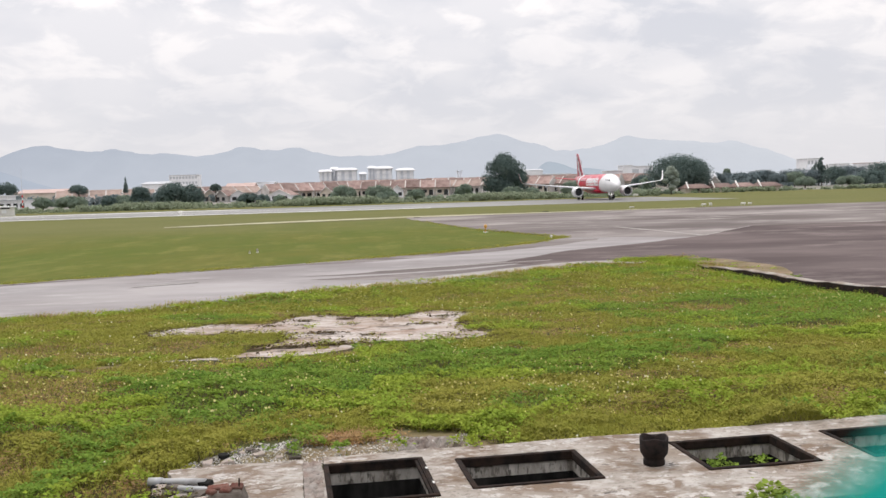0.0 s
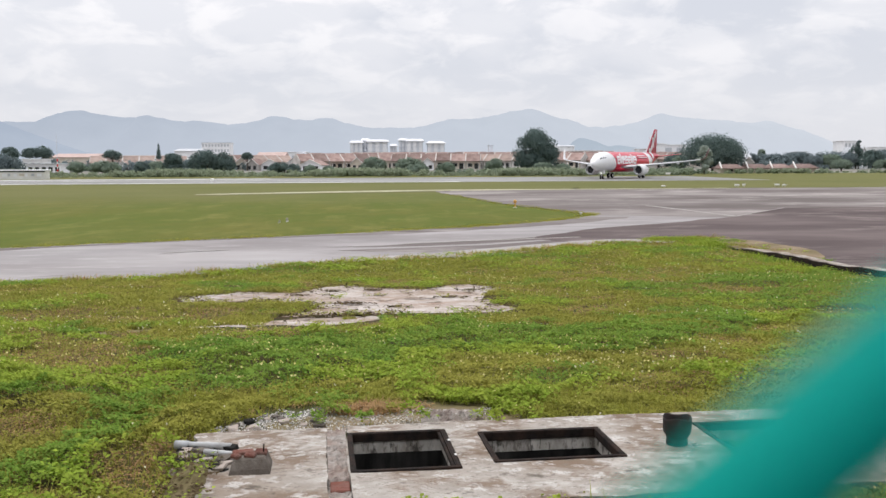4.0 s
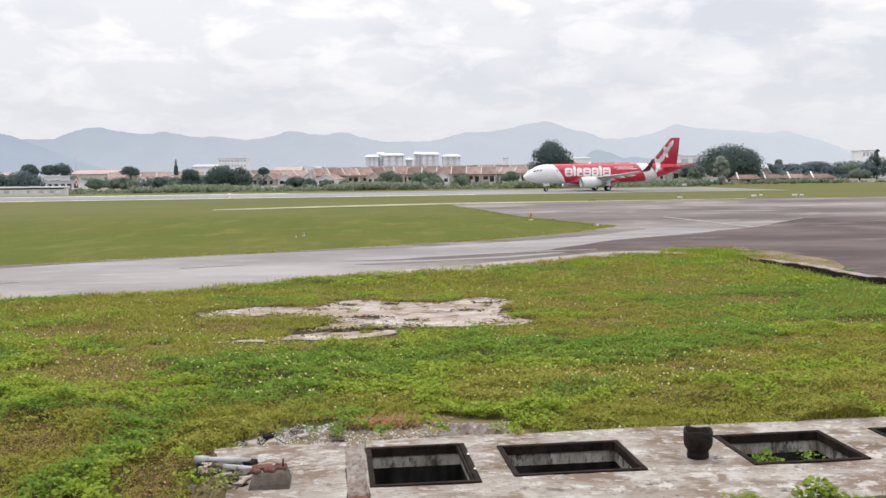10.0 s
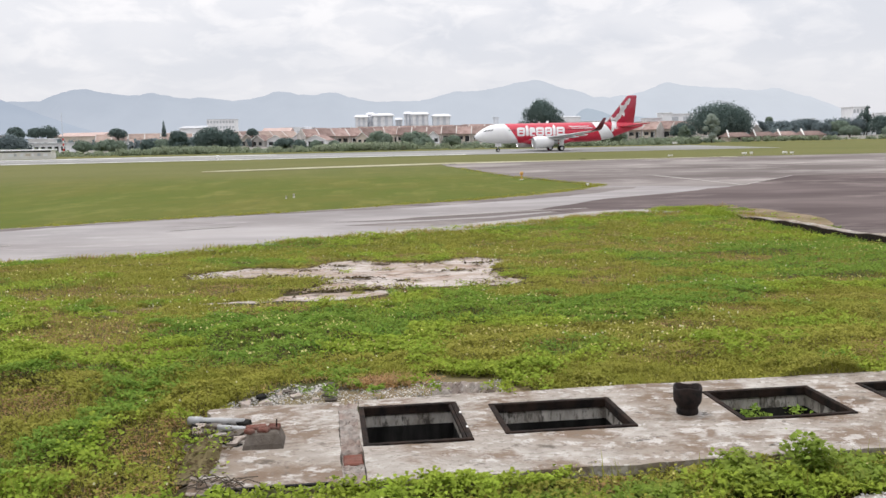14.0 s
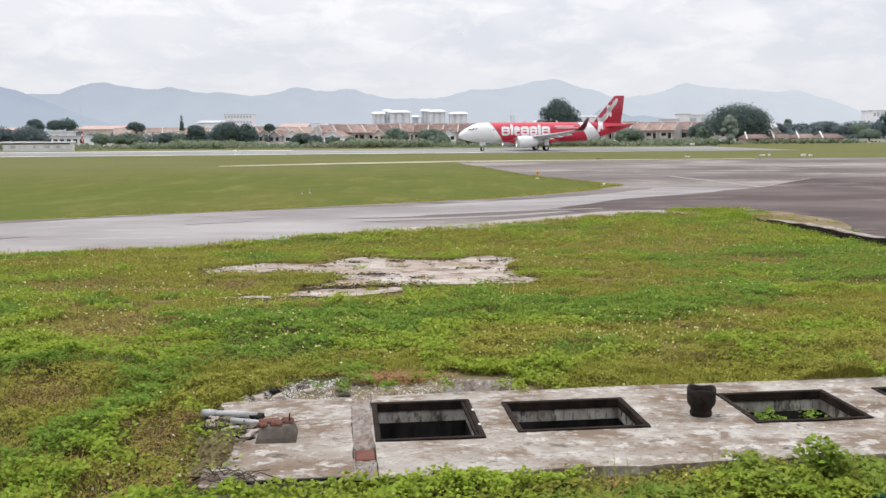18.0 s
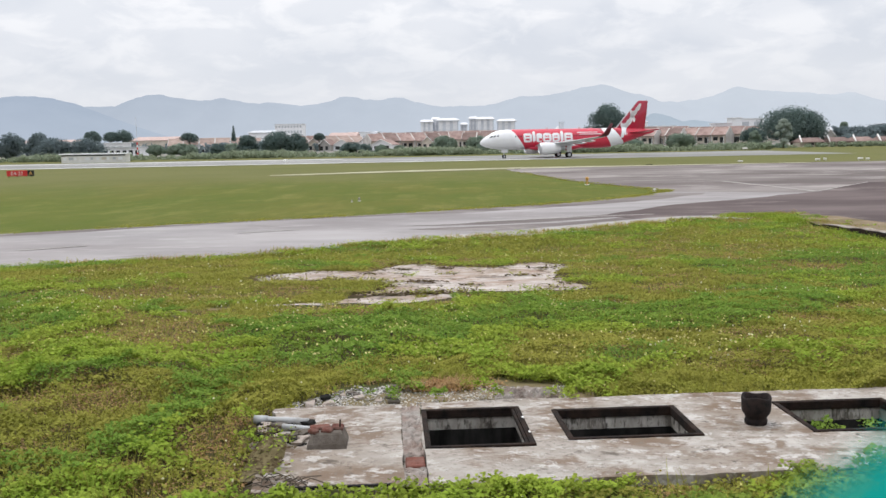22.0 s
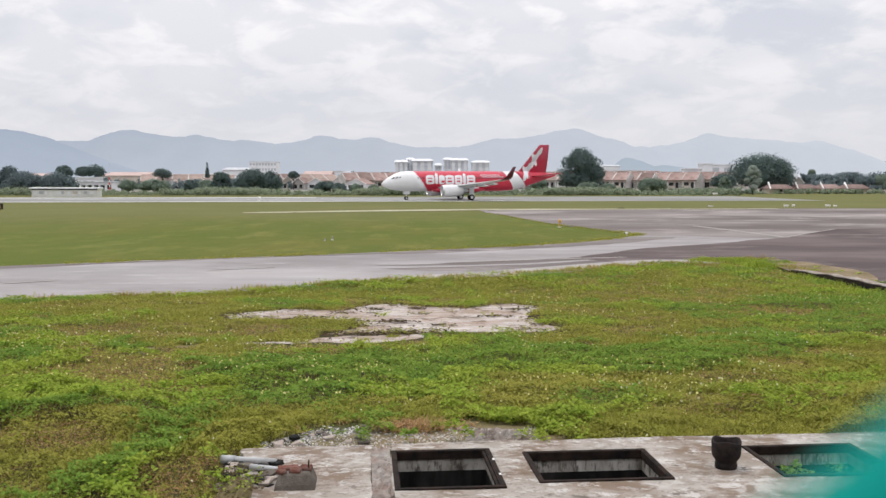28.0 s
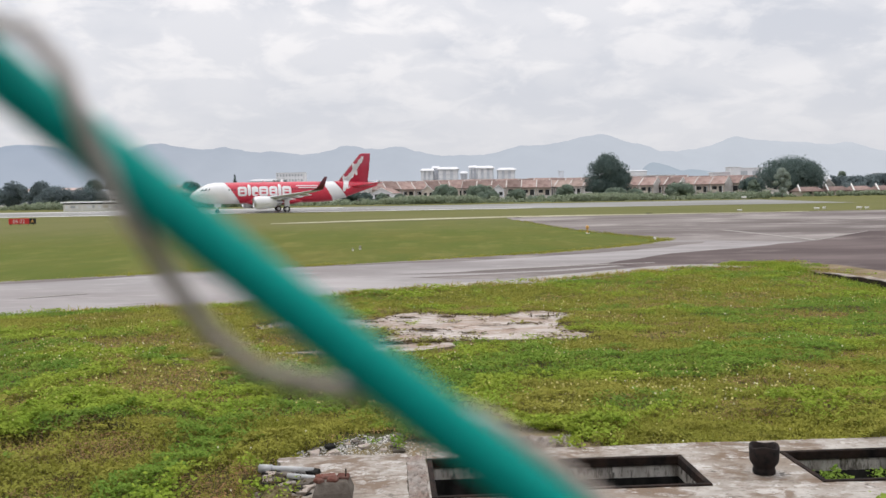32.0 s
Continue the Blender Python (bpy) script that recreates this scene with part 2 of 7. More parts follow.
# Near-black: pit-depth shade put into the colour; also for the crack and lumps.
CONCRETE_DARK = surf("stained_shaded_concrete", (0.012, 0.012, 0.011), (0.045, 0.043, 0.040), scale=6.0, rough=0.95, bump=0.5, c3=(0.006, 0.006, 0.006), scale3=2.5, amount3=0.8, stretch=(1, 1, 0.3))
BARE = surf("bare_pale_concrete", (0.38, 0.335, 0.30), (0.53, 0.485, 0.45), scale=1.6, rough=0.95, bump=0.5, c3=(0.27, 0.195, 0.14), scale3=0.7, amount3=0.8, c4=(0.09, 0.06, 0.032), scale4=2.4, edge4=(0.56, 0.60), edge=(0.4, 0.6), layers=(((0.12, 0.095, 0.08), 1.3, 0.60, 0.63, 0.8), ((0.26, 0.16, 0.11), 0.8, 0.55, 0.64, 0.6), ((0.62, 0.59, 0.56), 3.0, 0.56, 0.63, 0.5)))
VERGE = surf("sandy_verge_soil", (0.190, 0.140, 0.085), (0.280, 0.220, 0.150), scale=1.2, rough=0.95, bump=0.5, c3=(0.120, 0.105, 0.040), scale3=0.5, amount3=0.7, bump_dist=0.04)
RIM = surf("dark_rim_earth", (0.060, 0.042, 0.022), (0.120, 0.080, 0.040), scale=2.5, rough=0.95, bump=0.7, c3=(0.050, 0.050, 0.018), scale3=0.9, amount3=0.6, bump_dist=0.03)
WORN = surf("worn_pale_line", (0.34, 0.32, 0.30), (0.44, 0.42, 0.395), scale=0.8, rough=0.9, bump=0.1, c3=(0.25, 0.225, 0.21), scale3=0.4, amount3=0.6)
PALE_STRIP = surf("pale_edge_concrete", (0.39, 0.375, 0.26), (0.50, 0.48, 0.36), scale=0.5, rough=0.95, bump=0.2, c3=(0.27, 0.25, 0.15), scale3=0.12, amount3=0.8)
IRON = surf("rusty_iron", (0.006, 0.0055, 0.005), (0.022, 0.017, 0.015), scale=14, rough=0.85, bump=0.5, c3=(0.055, 0.032, 0.022), scale3=6, amount3=0.45)
BLACK_PIPE = surf("sooty_black_iron", (0.006, 0.005, 0.005), (0.016, 0.012, 0.011), scale=18, rough=0.8, bump=0.4, c3=(0.04, 0.022, 0.017), scale3=9, amount3=0.4)
PVC = surf("grey_pvc", (0.42, 0.43, 0.44), (0.52, 0.53, 0.54), scale=8, rough=0.5, bump=0.1, c3=(0.24, 0.22, 0.195), scale3=5, amount3=0.6)
BRICK = surf("red_brick", (0.115, 0.042, 0.031), (0.180, 0.080, 0.062), scale=22, rough=0.95, bump=0.6, c3=(0.17, 0.12, 0.10), scale3=9, amount3=0.5, spread=0.2)
PLASTER = surf("pale_pit_plaster", (0.40, 0.375, 0.33), (0.60, 0.57, 0.52), scale=7, rough=0.95, bump=0.4, c3=(0.20, 0.175, 0.145), scale3=5, amount3=0.75, stretch=(1, 1, 0.35), c4=(0.045, 0.040, 0.034), scale4=9, edge4=(0.53, 0.60), amount4=0.85, layers=(((0.10, 0.085, 0.07), 22.0, 0.54, 0.60, 0.6),))
ROUGH = surf("crumbling_mortar", (0.27, 0.24, 0.215), (0.42, 0.39, 0.355), scale=14, rough=0.95, bump=1.0, c3=(0.24, 0.145, 0.11), scale3=4, amount3=0.55, c4=(0.075, 0.06, 0.05), scale4=18, edge4=(0.57, 0.64), amount4=0.8, bump_dist=0.02)
MORTAR = surf("mortar_render", (0.120, 0.102, 0.086), (0.195, 0.172, 0.150), scale=12, rough=0.95, bump=0.7, c3=(0.075, 0.06, 0.048), scale3=5, amount3=0.6)
BLOCKER_GREY = surf("dull_render", (0.20, 0.195, 0.185), (0.27, 0.262, 0.25), scale=1.5, rough=0.9, bump=0.3, c3=(0.14, 0.13, 0.12), scale3=0.5, amount3=0.6)
PEBBLE = surf("pale_gravel", (0.30, 0.285, 0.265), (0.54, 0.52, 0.49), scale=9, rough=0.95, bump=0.3, island=0.6)
WHITE_PEBBLE = surf("white_pebbles", (0.40, 0.385, 0.36), (0.60, 0.585, 0.56), scale=9, rough=0.9, bump=0.3, island=0.3)
# Pit floor with the shade of the depth put into its colour.
SHADE_FLOOR = surf("dark_pit_floor", (0.012, 0.013, 0.012), (0.03, 0.03, 0.027), scale=4, rough=0.35, bump=0.1)
GREEN_WIRE = surf("green_vinyl_wire", (0.0, 0.280, 0.236), (0.0, 0.300, 0.252), scale=60, rough=0.8, bump=0.05, c3=(0.0, 0.250, 0.210), scale3=30, amount3=0.4)
GREEN_WIRE.node_tree.nodes["Principled BSDF"].inputs["Specular IOR Level"].default_value = 0.12
TIE_WIRE = surf("rusty_tie_wire", (0.60, 0.555, 0.53), (0.70, 0.66, 0.63), scale=90, rough=0.85, bump=0.3, c3=(0.36, 0.21, 0.13), scale3=25, amount3=0.75)
WHITE = surf("aircraft_white", (0.76, 0.76, 0.77), (0.82, 0.82, 0.82), scale=1.2, rough=0.32, bump=0, c3=(0.70, 0.70, 0.71), scale3=0.6, amount3=0.4, coat=0.3)
RED = surf("aircraft_red", (0.55, 0.018, 0.050), (0.61, 0.026, 0.058), scale=1.2, rough=0.34, bump=0, c3=(0.50, 0.018, 0.045), scale3=0.5, amount3=0.4, coat=0.3)
CRIMSON = surf("aircraft_crimson", (0.36, 0.010, 0.040), (0.42, 0.014, 0.048), scale=1.2, rough=0.36, bump=0, coat=0.3)
DEEP_RED = surf("aircraft_deep_red", (0.085, 0.010, 0.020), (0.12, 0.014, 0.026), scale=1.2, rough=0.4, bump=0)
WING_GREY = surf("wing_grey", (0.60, 0.61, 0.63), (0.68, 0.69, 0.70), scale=0.8, rough=0.4, bump=0, c3=(0.50, 0.51, 0.53), scale3=0.5, amount3=0.5)
METAL = surf("bare_metal", (0.55, 0.55, 0.56), (0.65, 0.65, 0.66), scale=4, rough=0.3, bump=0, metal=0.9)
DARK = surf("dark_grey_parts", (0.02, 0.02, 0.022), (0.045, 0.045, 0.048), scale=5, rough=0.6, bump=0.1)
TYRE = surf("tyre_rubber", (0.014, 0.014, 0.015), (0.026, 0.026, 0.027), scale=12, rough=0.85, bump=0.2)
STRUT = surf("gear_strut_paint", (0.62, 0.62, 0.62), (0.70, 0.70, 0.70), scale=5, rough=0.45, bump=0)
GLASS = surf("dark_glass", (0.012, 0.014, 0.018), (0.02, 0.024, 0.03), scale=3, rough=0.08, bump=0, coat=0.5)
# Distance haze put into the pane colour; also the hut's pale panels.
FAR_PANE = surf("hazy_far_window", (0.42, 0.445, 0.48), (0.50, 0.52, 0.55), scale=1, rough=0.6, bump=0)
PANE = surf("window_pane_dark", (0.02, 0.022, 0.024), (0.04, 0.042, 0.045), scale=1, rough=0.15, bump=0)
WALL_W = surf("white_wall", (0.72, 0.71, 0.69), (0.82, 0.81, 0.79), scale=0.8, rough=0.9, bump=0.1, c3=(0.58, 0.56, 0.53), scale3=0.25, amount3=0.5, spread=0.06)
WALL_G = surf("grey_white_wall", (0.46, 0.44, 0.42), (0.60, 0.585, 0.56), scale=0.7, rough=0.9, bump=0.1, c3=(0.34, 0.31, 0.28), scale3=0.3, amount3=0.7, spread=0.25)
WALL_C = surf("cream_wall", (0.58, 0.525, 0.45), (0.68, 0.625, 0.55), scale=0.8, rough=0.9, bump=0.1, c3=(0.46, 0.38, 0.30), scale3=0.25, amount3=0.5, spread=0.08)
ROOF_R = surf("faded_roof_tiles", (0.272, 0.192, 0.170), (0.340, 0.252, 0.226), scale=1.4, rough=0.9, bump=0.3, c3=(0.185, 0.125, 0.110), scale3=0.35, amount3=0.8, spread=0.32, layers=(((0.40, 0.33, 0.30), 0.9, 0.54, 0.64, 0.45),))
ROOF_T = surf("tan_roof_tiles", (0.34, 0.262, 0.225), (0.40, 0.315, 0.275), scale=1.4, rough=0.9, bump=0.3, c3=(0.20, 0.145, 0.125), scale3=0.3, amount3=0.7, spread=0.15)
ROOF_P = surf("salmon_roof_sheet", (0.46, 0.335, 0.30), (0.56, 0.42, 0.38), scale=0.6, rough=0.7, bump=0.1, c3=(0.38, 0.28, 0.25), scale3=0.2, amount3=0.5)
ROOF_D = surf("dusty_brown_roof", (0.36, 0.305, 0.275), (0.43, 0.375, 0.34), scale=0.9, rough=0.9, bump=0.2, c3=(0.26, 0.225, 0.20), scale3=0.3, amount3=0.7, spread=0.1)
ROOF_G = surf("grey_metal_roof", (0.48, 0.50, 0.53), (0.58, 0.60, 0.62), scale=0.6, rough=0.5, bump=0.1, c3=(0.38, 0.39, 0.42), scale3=0.2, amount3=0.5)
TOWER_W = surf("tower_white_wall", (0.78, 0.79, 0.81), (0.86, 0.86, 0.88), scale=0.3, rough=0.9, bump=0, c3=(0.66, 0.67, 0.70), scale3=0.1, amount3=0.5)
TOWER_G = surf("tower_grey_wall", (0.60, 0.63, 0.68), (0.68, 0.70, 0.74), scale=0.3, rough=0.9, bump=0)
SIGN_RED = surf("sign_red", (0.50, 0.03, 0.03), (0.58, 0.05, 0.045), scale=2, rough=0.5, bump=0)
SIGN_BLACK = surf("sign_black", (0.015, 0.015, 0.016), (0.03, 0.03, 0.03), scale=2, rough=0.5, bump=0)
LENS_ORANGE = surf("orange_marker", (0.58, 0.30, 0.07), (0.66, 0.38, 0.12), scale=6, rough=0.5, bump=0)
BARK = surf("bark", (0.055, 0.045, 0.035), (0.12, 0.10, 0.08), scale=3, rough=0.95, bump=0.6, stretch=(1, 1, 0.3))
# Greens of far trees and scrub, lightened in the colour for distance haze.
CROWN_D = leafy("dark_green_foliage", (0.120, 0.172, 0.162), (0.146, 0.198, 0.180), (0.156, 0.200, 0.178), scale=0.25, sub=0.45, island=0.04, rough=0.85)
CROWN_M = leafy("mid_green_foliage", (0.205, 0.270, 0.215), (0.245, 0.310, 0.235), (0.262, 0.302, 0.232), scale=0.25, sub=0.45, island=0.08, rough=0.85)
CROWN_P = leafy("pale_green_foliage", (0.300, 0.350, 0.310), (0.345, 0.400, 0.345), (0.345, 0.390, 0.335), scale=0.3, sub=0.35, island=0.06, rough=0.85)
# Bluest of the greens: the most haze is put into the leaf colour.
CROWN_H = leafy("haze_tinted_foliage", (0.160, 0.206, 0.220), (0.188, 0.232, 0.240), (0.196, 0.238, 0.236), scale=0.2, sub=0.45, island=0.05, rough=0.9)
SCRUB = leafy("scrub_foliage", (0.255, 0.310, 0.215), (0.300, 0.350, 0.235), (0.310, 0.335, 0.245), scale=0.10, sub=0.42, island=0.10, rough=0.85)
GRASS = leafy("grass_blades", (0.250, 0.270, 0.045), (0.325, 0.320, 0.060), (0.335, 0.300, 0.074), scale=0.45, sub=0.33, rough=0.85, island=0.20)
WEED = leafy("weed_leaves", (0.225, 0.335, 0.040), (0.305, 0.390, 0.050), (0.320, 0.345, 0.058), scale=0.7, sub=0.35, rough=0.85, island=0.28)
CLOVER = leafy("creeping_weed_leaves", (0.146, 0.262, 0.042), (0.205, 0.318, 0.047), (0.245, 0.304, 0.052), scale=0.9, sub=0.35, rough=0.85, island=0.28)
FRESH = leafy("fresh_weed_leaves", (0.190, 0.285, 0.040), (0.255, 0.330, 0.050), (0.250, 0.290, 0.054), scale=0.9, sub=0.40, rough=0.8, island=0.26)
DRY = leafy("dry_grass", (0.330, 0.210, 0.085), (0.420, 0.285, 0.125), (0.34, 0.165, 0.07), scale=0.9, sub=0.25)
PETAL = surf("pale_petals", (0.66, 0.64, 0.40), (0.74, 0.72, 0.50), scale=3, rough=0.9, bump=0, island=0.15)
PETAL_Y = surf("yellow_petals", (0.64, 0.58, 0.20), (0.72, 0.66, 0.32), scale=3, rough=0.9, bump=0, island=0.12)


# ---- mesh helpers ----
def mesh_of(bm, name, material, smooth=False):
    me = bpy.data.meshes.new(name)
    bm.normal_update()
    bm.to_mesh(me)
    bm.free()
    for ma in material if isinstance(material, (list, tuple)) else [material]:
        me.materials.append(ma)
    if smooth:
        me.shade_smooth()
    return me


def part(name, bm, material, parent, label="", smooth=False, at=None):
    ob = new(name, mesh_of(bm, name, material, smooth))
    ob.parent = parent
    if at is not None:
        ob.matrix_basis = at
    return tagged(ob, label)


def thing(name, label, category, m=None, group="", kind=""):
    ob = new(name)
    ob.empty_display_size = 0.2
    if m is not None:
        ob.matrix_basis = m
    return tagged(ob, label, category, group, kind)


def solid(name, bm, material, label, category, m=None, group="", kind="", smooth=False):
    ob = new(name, mesh_of(bm, name, material, smooth))
    if m is not None:
        ob.matrix_basis = m
    return tagged(ob, label, category, group, kind)


def add_box(bm, x0, x1, y0, y1, z0, z1, bevel=0.0, mat=0):
    vs = [bm.verts.new((x, y, z)) for x in (x0, x1) for y in (y0, y1) for z in (z0, z1)]
    fs = [bm.faces.new([vs[i] for i in q]) for q in ((0, 1, 3, 2), (4, 6, 7, 5), (0, 4, 5, 1), (2, 3, 7, 6), (0, 2, 6, 4), (1, 5, 7, 3))]
    for f in fs:
        f.material_index = mat
    if bevel:
        es = list({e for f in fs for e in f.edges})
        bmesh.ops.bevel(bm, geom=es, offset=bevel, segments=1, affect="EDGES", profile=0.7)
    return bm


def box(x0, x1, y0, y1, z0, z1, bevel=0.0):
    return add_box(bmesh.new(), x0, x1, y0, y1, z0, z1, bevel)


def add_loft(bm, rings, closed=True, caps=True, mat=0):
    vs = [[bm.verts.new(p) for p in r] for r in rings]
    n = len(rings[0])
    for a, b in zip(vs, vs[1:]):
        for i in range(n if closed else n - 1):
            j = (i + 1) % n
            f = bm.faces.new((a[i], a[j], b[j], b[i]))
            f.material_index = mat
    if caps:
        for r, flip in ((vs[0], True), (vs[-1], False)):
            f = bm.faces.new(r[::-1] if flip else r)
            f.material_index = mat
    return vs


def loft(rings, closed=True, caps=True):
    bm = bmesh.new()
    add_loft(bm, rings, closed, caps)
    bmesh.ops.recalc_face_normals(bm, faces=bm.faces)
    return bm


def add_tube(bm, pts, radii, sides=8):
    pts = [Vector(p) for p in pts]
    if isinstance(radii, (int, float)):
        radii = [radii] * len(pts)
    rings = []
    for i, p in enumerate(pts):
        d = (pts[min(i + 1, len(pts) - 1)] - pts[max(i - 1, 0)]).normalized()
        s = d.cross(Vector((0, 0, 1)) if abs(d.z) < 0.9 else Vector((0, 1, 0))).normalized()
        u = s.cross(d)
        rings.append([p + (s * math.cos(a) + u * math.sin(a)) * radii[i] for a in [2 * math.pi * k / sides for k in range(sides)]])
    add_loft(bm, rings)


def tube(pts, radii, sides=8):
    bm = bmesh.new()
    add_tube(bm, pts, radii, sides)
    bmesh.ops.recalc_face_normals(bm, faces=bm.faces)
    return bm


def lathe_x(profile, sides=24, y=0.0, z=0.0):
    """A body turned about the x axis through (y, z); profile: (x, radius)."""
    rings = [[(x, y + r * math.cos(a), z + r * math.sin(a)) for a in [2 * math.pi * k / sides for k in range(sides)]] for x, r in profile]
    return loft(rings, True, False)


def quads_mesh(name, co, material):
    """One mesh of separate four-cornered leaves, from an array (n, 4, 3)."""
    n = len(co)
    me = bpy.data.meshes.new(name)
    me.vertices.add(n * 4)
    me.vertices.foreach_set("co", co.reshape(-1).astype(np.float32))
    me.loops.add(n * 4)
    me.loops.foreach_set("vertex_index", np.arange(n * 4, dtype=np.int32))
    me.polygons.add(n)
    me.polygons.foreach_set("loop_start", np.arange(0, n * 4, 4, dtype=np.int32))
    me.update(calc_edges=True)
    me.materials.append(material)
    return me


# ---- ground ----
KNOT_Y = (-400, 9, 20, 30, 60, 100, 4600)
KNOT_Z = (1.77, 1.77, 1.05, 0.42, 0.10, 0.05, 0.05)


def ground_z(y):
    return np.interp(y, KNOT_Y, KNOT_Z)


def sheet(name, outline, lift, material, label, rag=0.0, step=1.5):
    """A sheet over the ground with the given outline, its edges a little ragged."""
    pts = []
    for (x0, y0), (x1, y1) in zip(outline, outline[1:] + outline[:1]):
        n = max(1, min(60, int(math.hypot(x1 - x0, y1 - y0) / step)))
        for k in range(n):
            x, y = x0 + (x1 - x0) * k / n, y0 + (y1 - y0) * k / n
            w = rag * noise.noise_vector(Vector((x * 0.7, y * 0.7, 3.3))) + rag * 0.6 * noise.noise_vector(Vector((x * 2.3, y * 2.3, 8.1)))
            pts.append((x + w.x, y + w.y, 0))
    bm = bmesh.new()
    f = bm.faces.new([bm.verts.new(p) for p in pts])
    bmesh.ops.triangulate(bm, faces=[f])
    for ky in KNOT_Y[1:-1]:
        bmesh.ops.bisect_plane(bm, geom=bm.verts[:] + bm.edges[:] + bm.faces[:], plane_co=(0, ky, 0), plane_no=(0, 1, 0))
    for v in bm.verts:
        v.co.z = float(ground_z(v.co.y)) + lift
    bmesh.ops.recalc_face_normals(bm, faces=bm.faces)
    return solid(name, bm, material, label, "ground", kind="structure")


def build_ground():
    bm = bmesh.new()
    xs = (-3500, -600, -200, -80, -30, -10, -2, -0.45, 0.55, 0.72, 1.95, 2.75, 3.95, 4.2, 5.5, 10, 30, 80, 200, 600, 3500)
    ys = (-400, -20, 5, 7.0, 8.14, 8.42, 9, 20, 30, 60, 100, 140, 250, 275, 500, 1500, 4600)
    rows = [[bm.verts.new((x, y, float(ground_z(y)))) for x in xs] for y in ys]
    pits = ((-0.4, 0.5), (0.8, 1.9), (2.8, 3.9), (4.3, 5.4))
    for a, b in zip(rows, rows[1:]):
        for i in range(len(xs) - 1):
            cx, cy = (xs[i] + xs[i + 1]) / 2, (a[0].co.y + b[0].co.y) / 2
            if any(p < cx < q for p, q in pits) and 7.0 < cy < (8.14 if cx < 2.5 else 8.42):
                continue
            f = bm.faces.new((a[i], a[i + 1], b[i + 1], b[i]))
            f.material_index = 2 if a[0].co.y > 270 else 1 if a[0].co.y > 29 else 0
    solid("ground", bm, [SOIL, FIELD, TOWN_GROUND], "rough grass field with olive mown turf", "ground", kind="structure")


build_ground()
TAXI_EDGE = [(-60, -4), (-12.8, 28.6), (-8.9, 30.2), (-6.5, 31.9), (-4.7, 33.4), (-2.3, 34.7), (1.0, 36.6), (5.5, 39.2), (7.9, 41.5), (10.0, 42.6), (12.9, 43.4), (14.9, 45.3), (16.3, 46.3)]
ISLAND = [(13.6, 66.4), (10.6, 62.5), (6.3, 58.3), (3.6, 55.6), (0.0, 53.7), (-3.9, 50.9), (-6.8, 49.1), (-12.2, 46.4), (-19.0, 42.6), (-60, 18)]
sheet("taxiway", TAXI_EDGE + [(26, 56), (25.5, 68.5), (15, 69.5)] + ISLAND, 0.02, TAXI, "pale weathered asphalt taxiway", 0.35)
sheet("taxiway_seam", [(-60, 17.6), (-19.0, 42.2), (-12.2, 46.0), (-6.8, 48.7), (0.0, 53.3), (6.3, 57.9), (10.6, 62.1), (13.6, 66.0), (17, 66), (12.4, 60.2), (7.8, 55.8), (1.8, 51.4), (-4.3, 48.8), (-10.8, 46.3), (-18.6, 41.0), (-60, 15.8)], 0.026, ASPHALT, "darker worn band along the taxiway edge", 0.5)
sheet("apron_far", [(15, 68.3), (25.5, 64.0), (34, 74.0), (200, 80), (200, 134), (67, 132.6), (48, 132), (30.6, 131), (5.3, 128), (5, 121), (6, 113), (7.5, 104.7), (9.3, 90.5), (11, 82.5), (13.6, 73.9)], 0.025, ASPHALT, "grey weathered asphalt apron", 0.5)
sheet("apron_near", [(6.6, 46.2), (8.2, 48.9), (9.8, 51.6), (12.0, 54.3), (16.4, 57.9), (24.8, 65.6), (33, 77.0), (200, 86.2), (200, 0), (60, 0), (15.1, 12), (15.1, 26), (15.2, 31.6), (16.4, 35.0), (17.4, 37.6), (17.5, 39.2), (17.2, 42.9), (16.4, 46.0), (13.6, 45.4), (10.5, 45.2), (8.0, 44.2)], 0.032, APRON, "dark purplish asphalt apron", 0.5)
for tongue in ([(-3.4, 41.9), (-1.0, 42.5), (3.5, 44.9), (7.4, 48.2), (9.6, 49.8), (9.4, 46.6), (6.8, 45.2), (3.0, 42.8), (-0.6, 41.6)], [(-3.0, 40.5), (-1.2, 39.6), (0.9, 39.2), (3.8, 41.0), (7.0, 43.4), (9.2, 45.2), (7.2, 44.8), (4.0, 42.6), (0.6, 41.0)]):
    sheet("taxiway_stain", tongue, 0.030, ASPHALT, "dark worn band across the taxiway", 0.7)
sheet("strip", [(5.3, 130), (-11, 124), (-25.4, 115.9), (-25, 113.4), (-10.4, 118.8), (5.2, 124.4), (30, 128.4), (48, 130.2), (48, 131.8), (30.6, 130.8)], 0.05, PALE_STRIP, "pale concrete edge strip", 0.2)
PATCH = [(-5.5, 22.9), (-4.8, 23.7), (-4.2, 24.6), (-2.75, 24.0), (-2.1, 26.3), (-1.3, 26.5), (-0.6, 25.4), (0.65, 24.9), (1.45, 26.3), (2.1, 26.8), (2.8, 25.2), (2.25, 23.5), (2.1, 20.9), (2.5, 19.4), (2.1, 18.7), (0.25, 18.6), (-0.8, 18.4), (-1.6, 18.0), (-2.3, 18.2), (-2.2, 18.7), (-1.75, 19.9), (-1.95, 21.0), (-2.8, 21.6), (-3.9, 21.6), (-4.9, 21.3)]
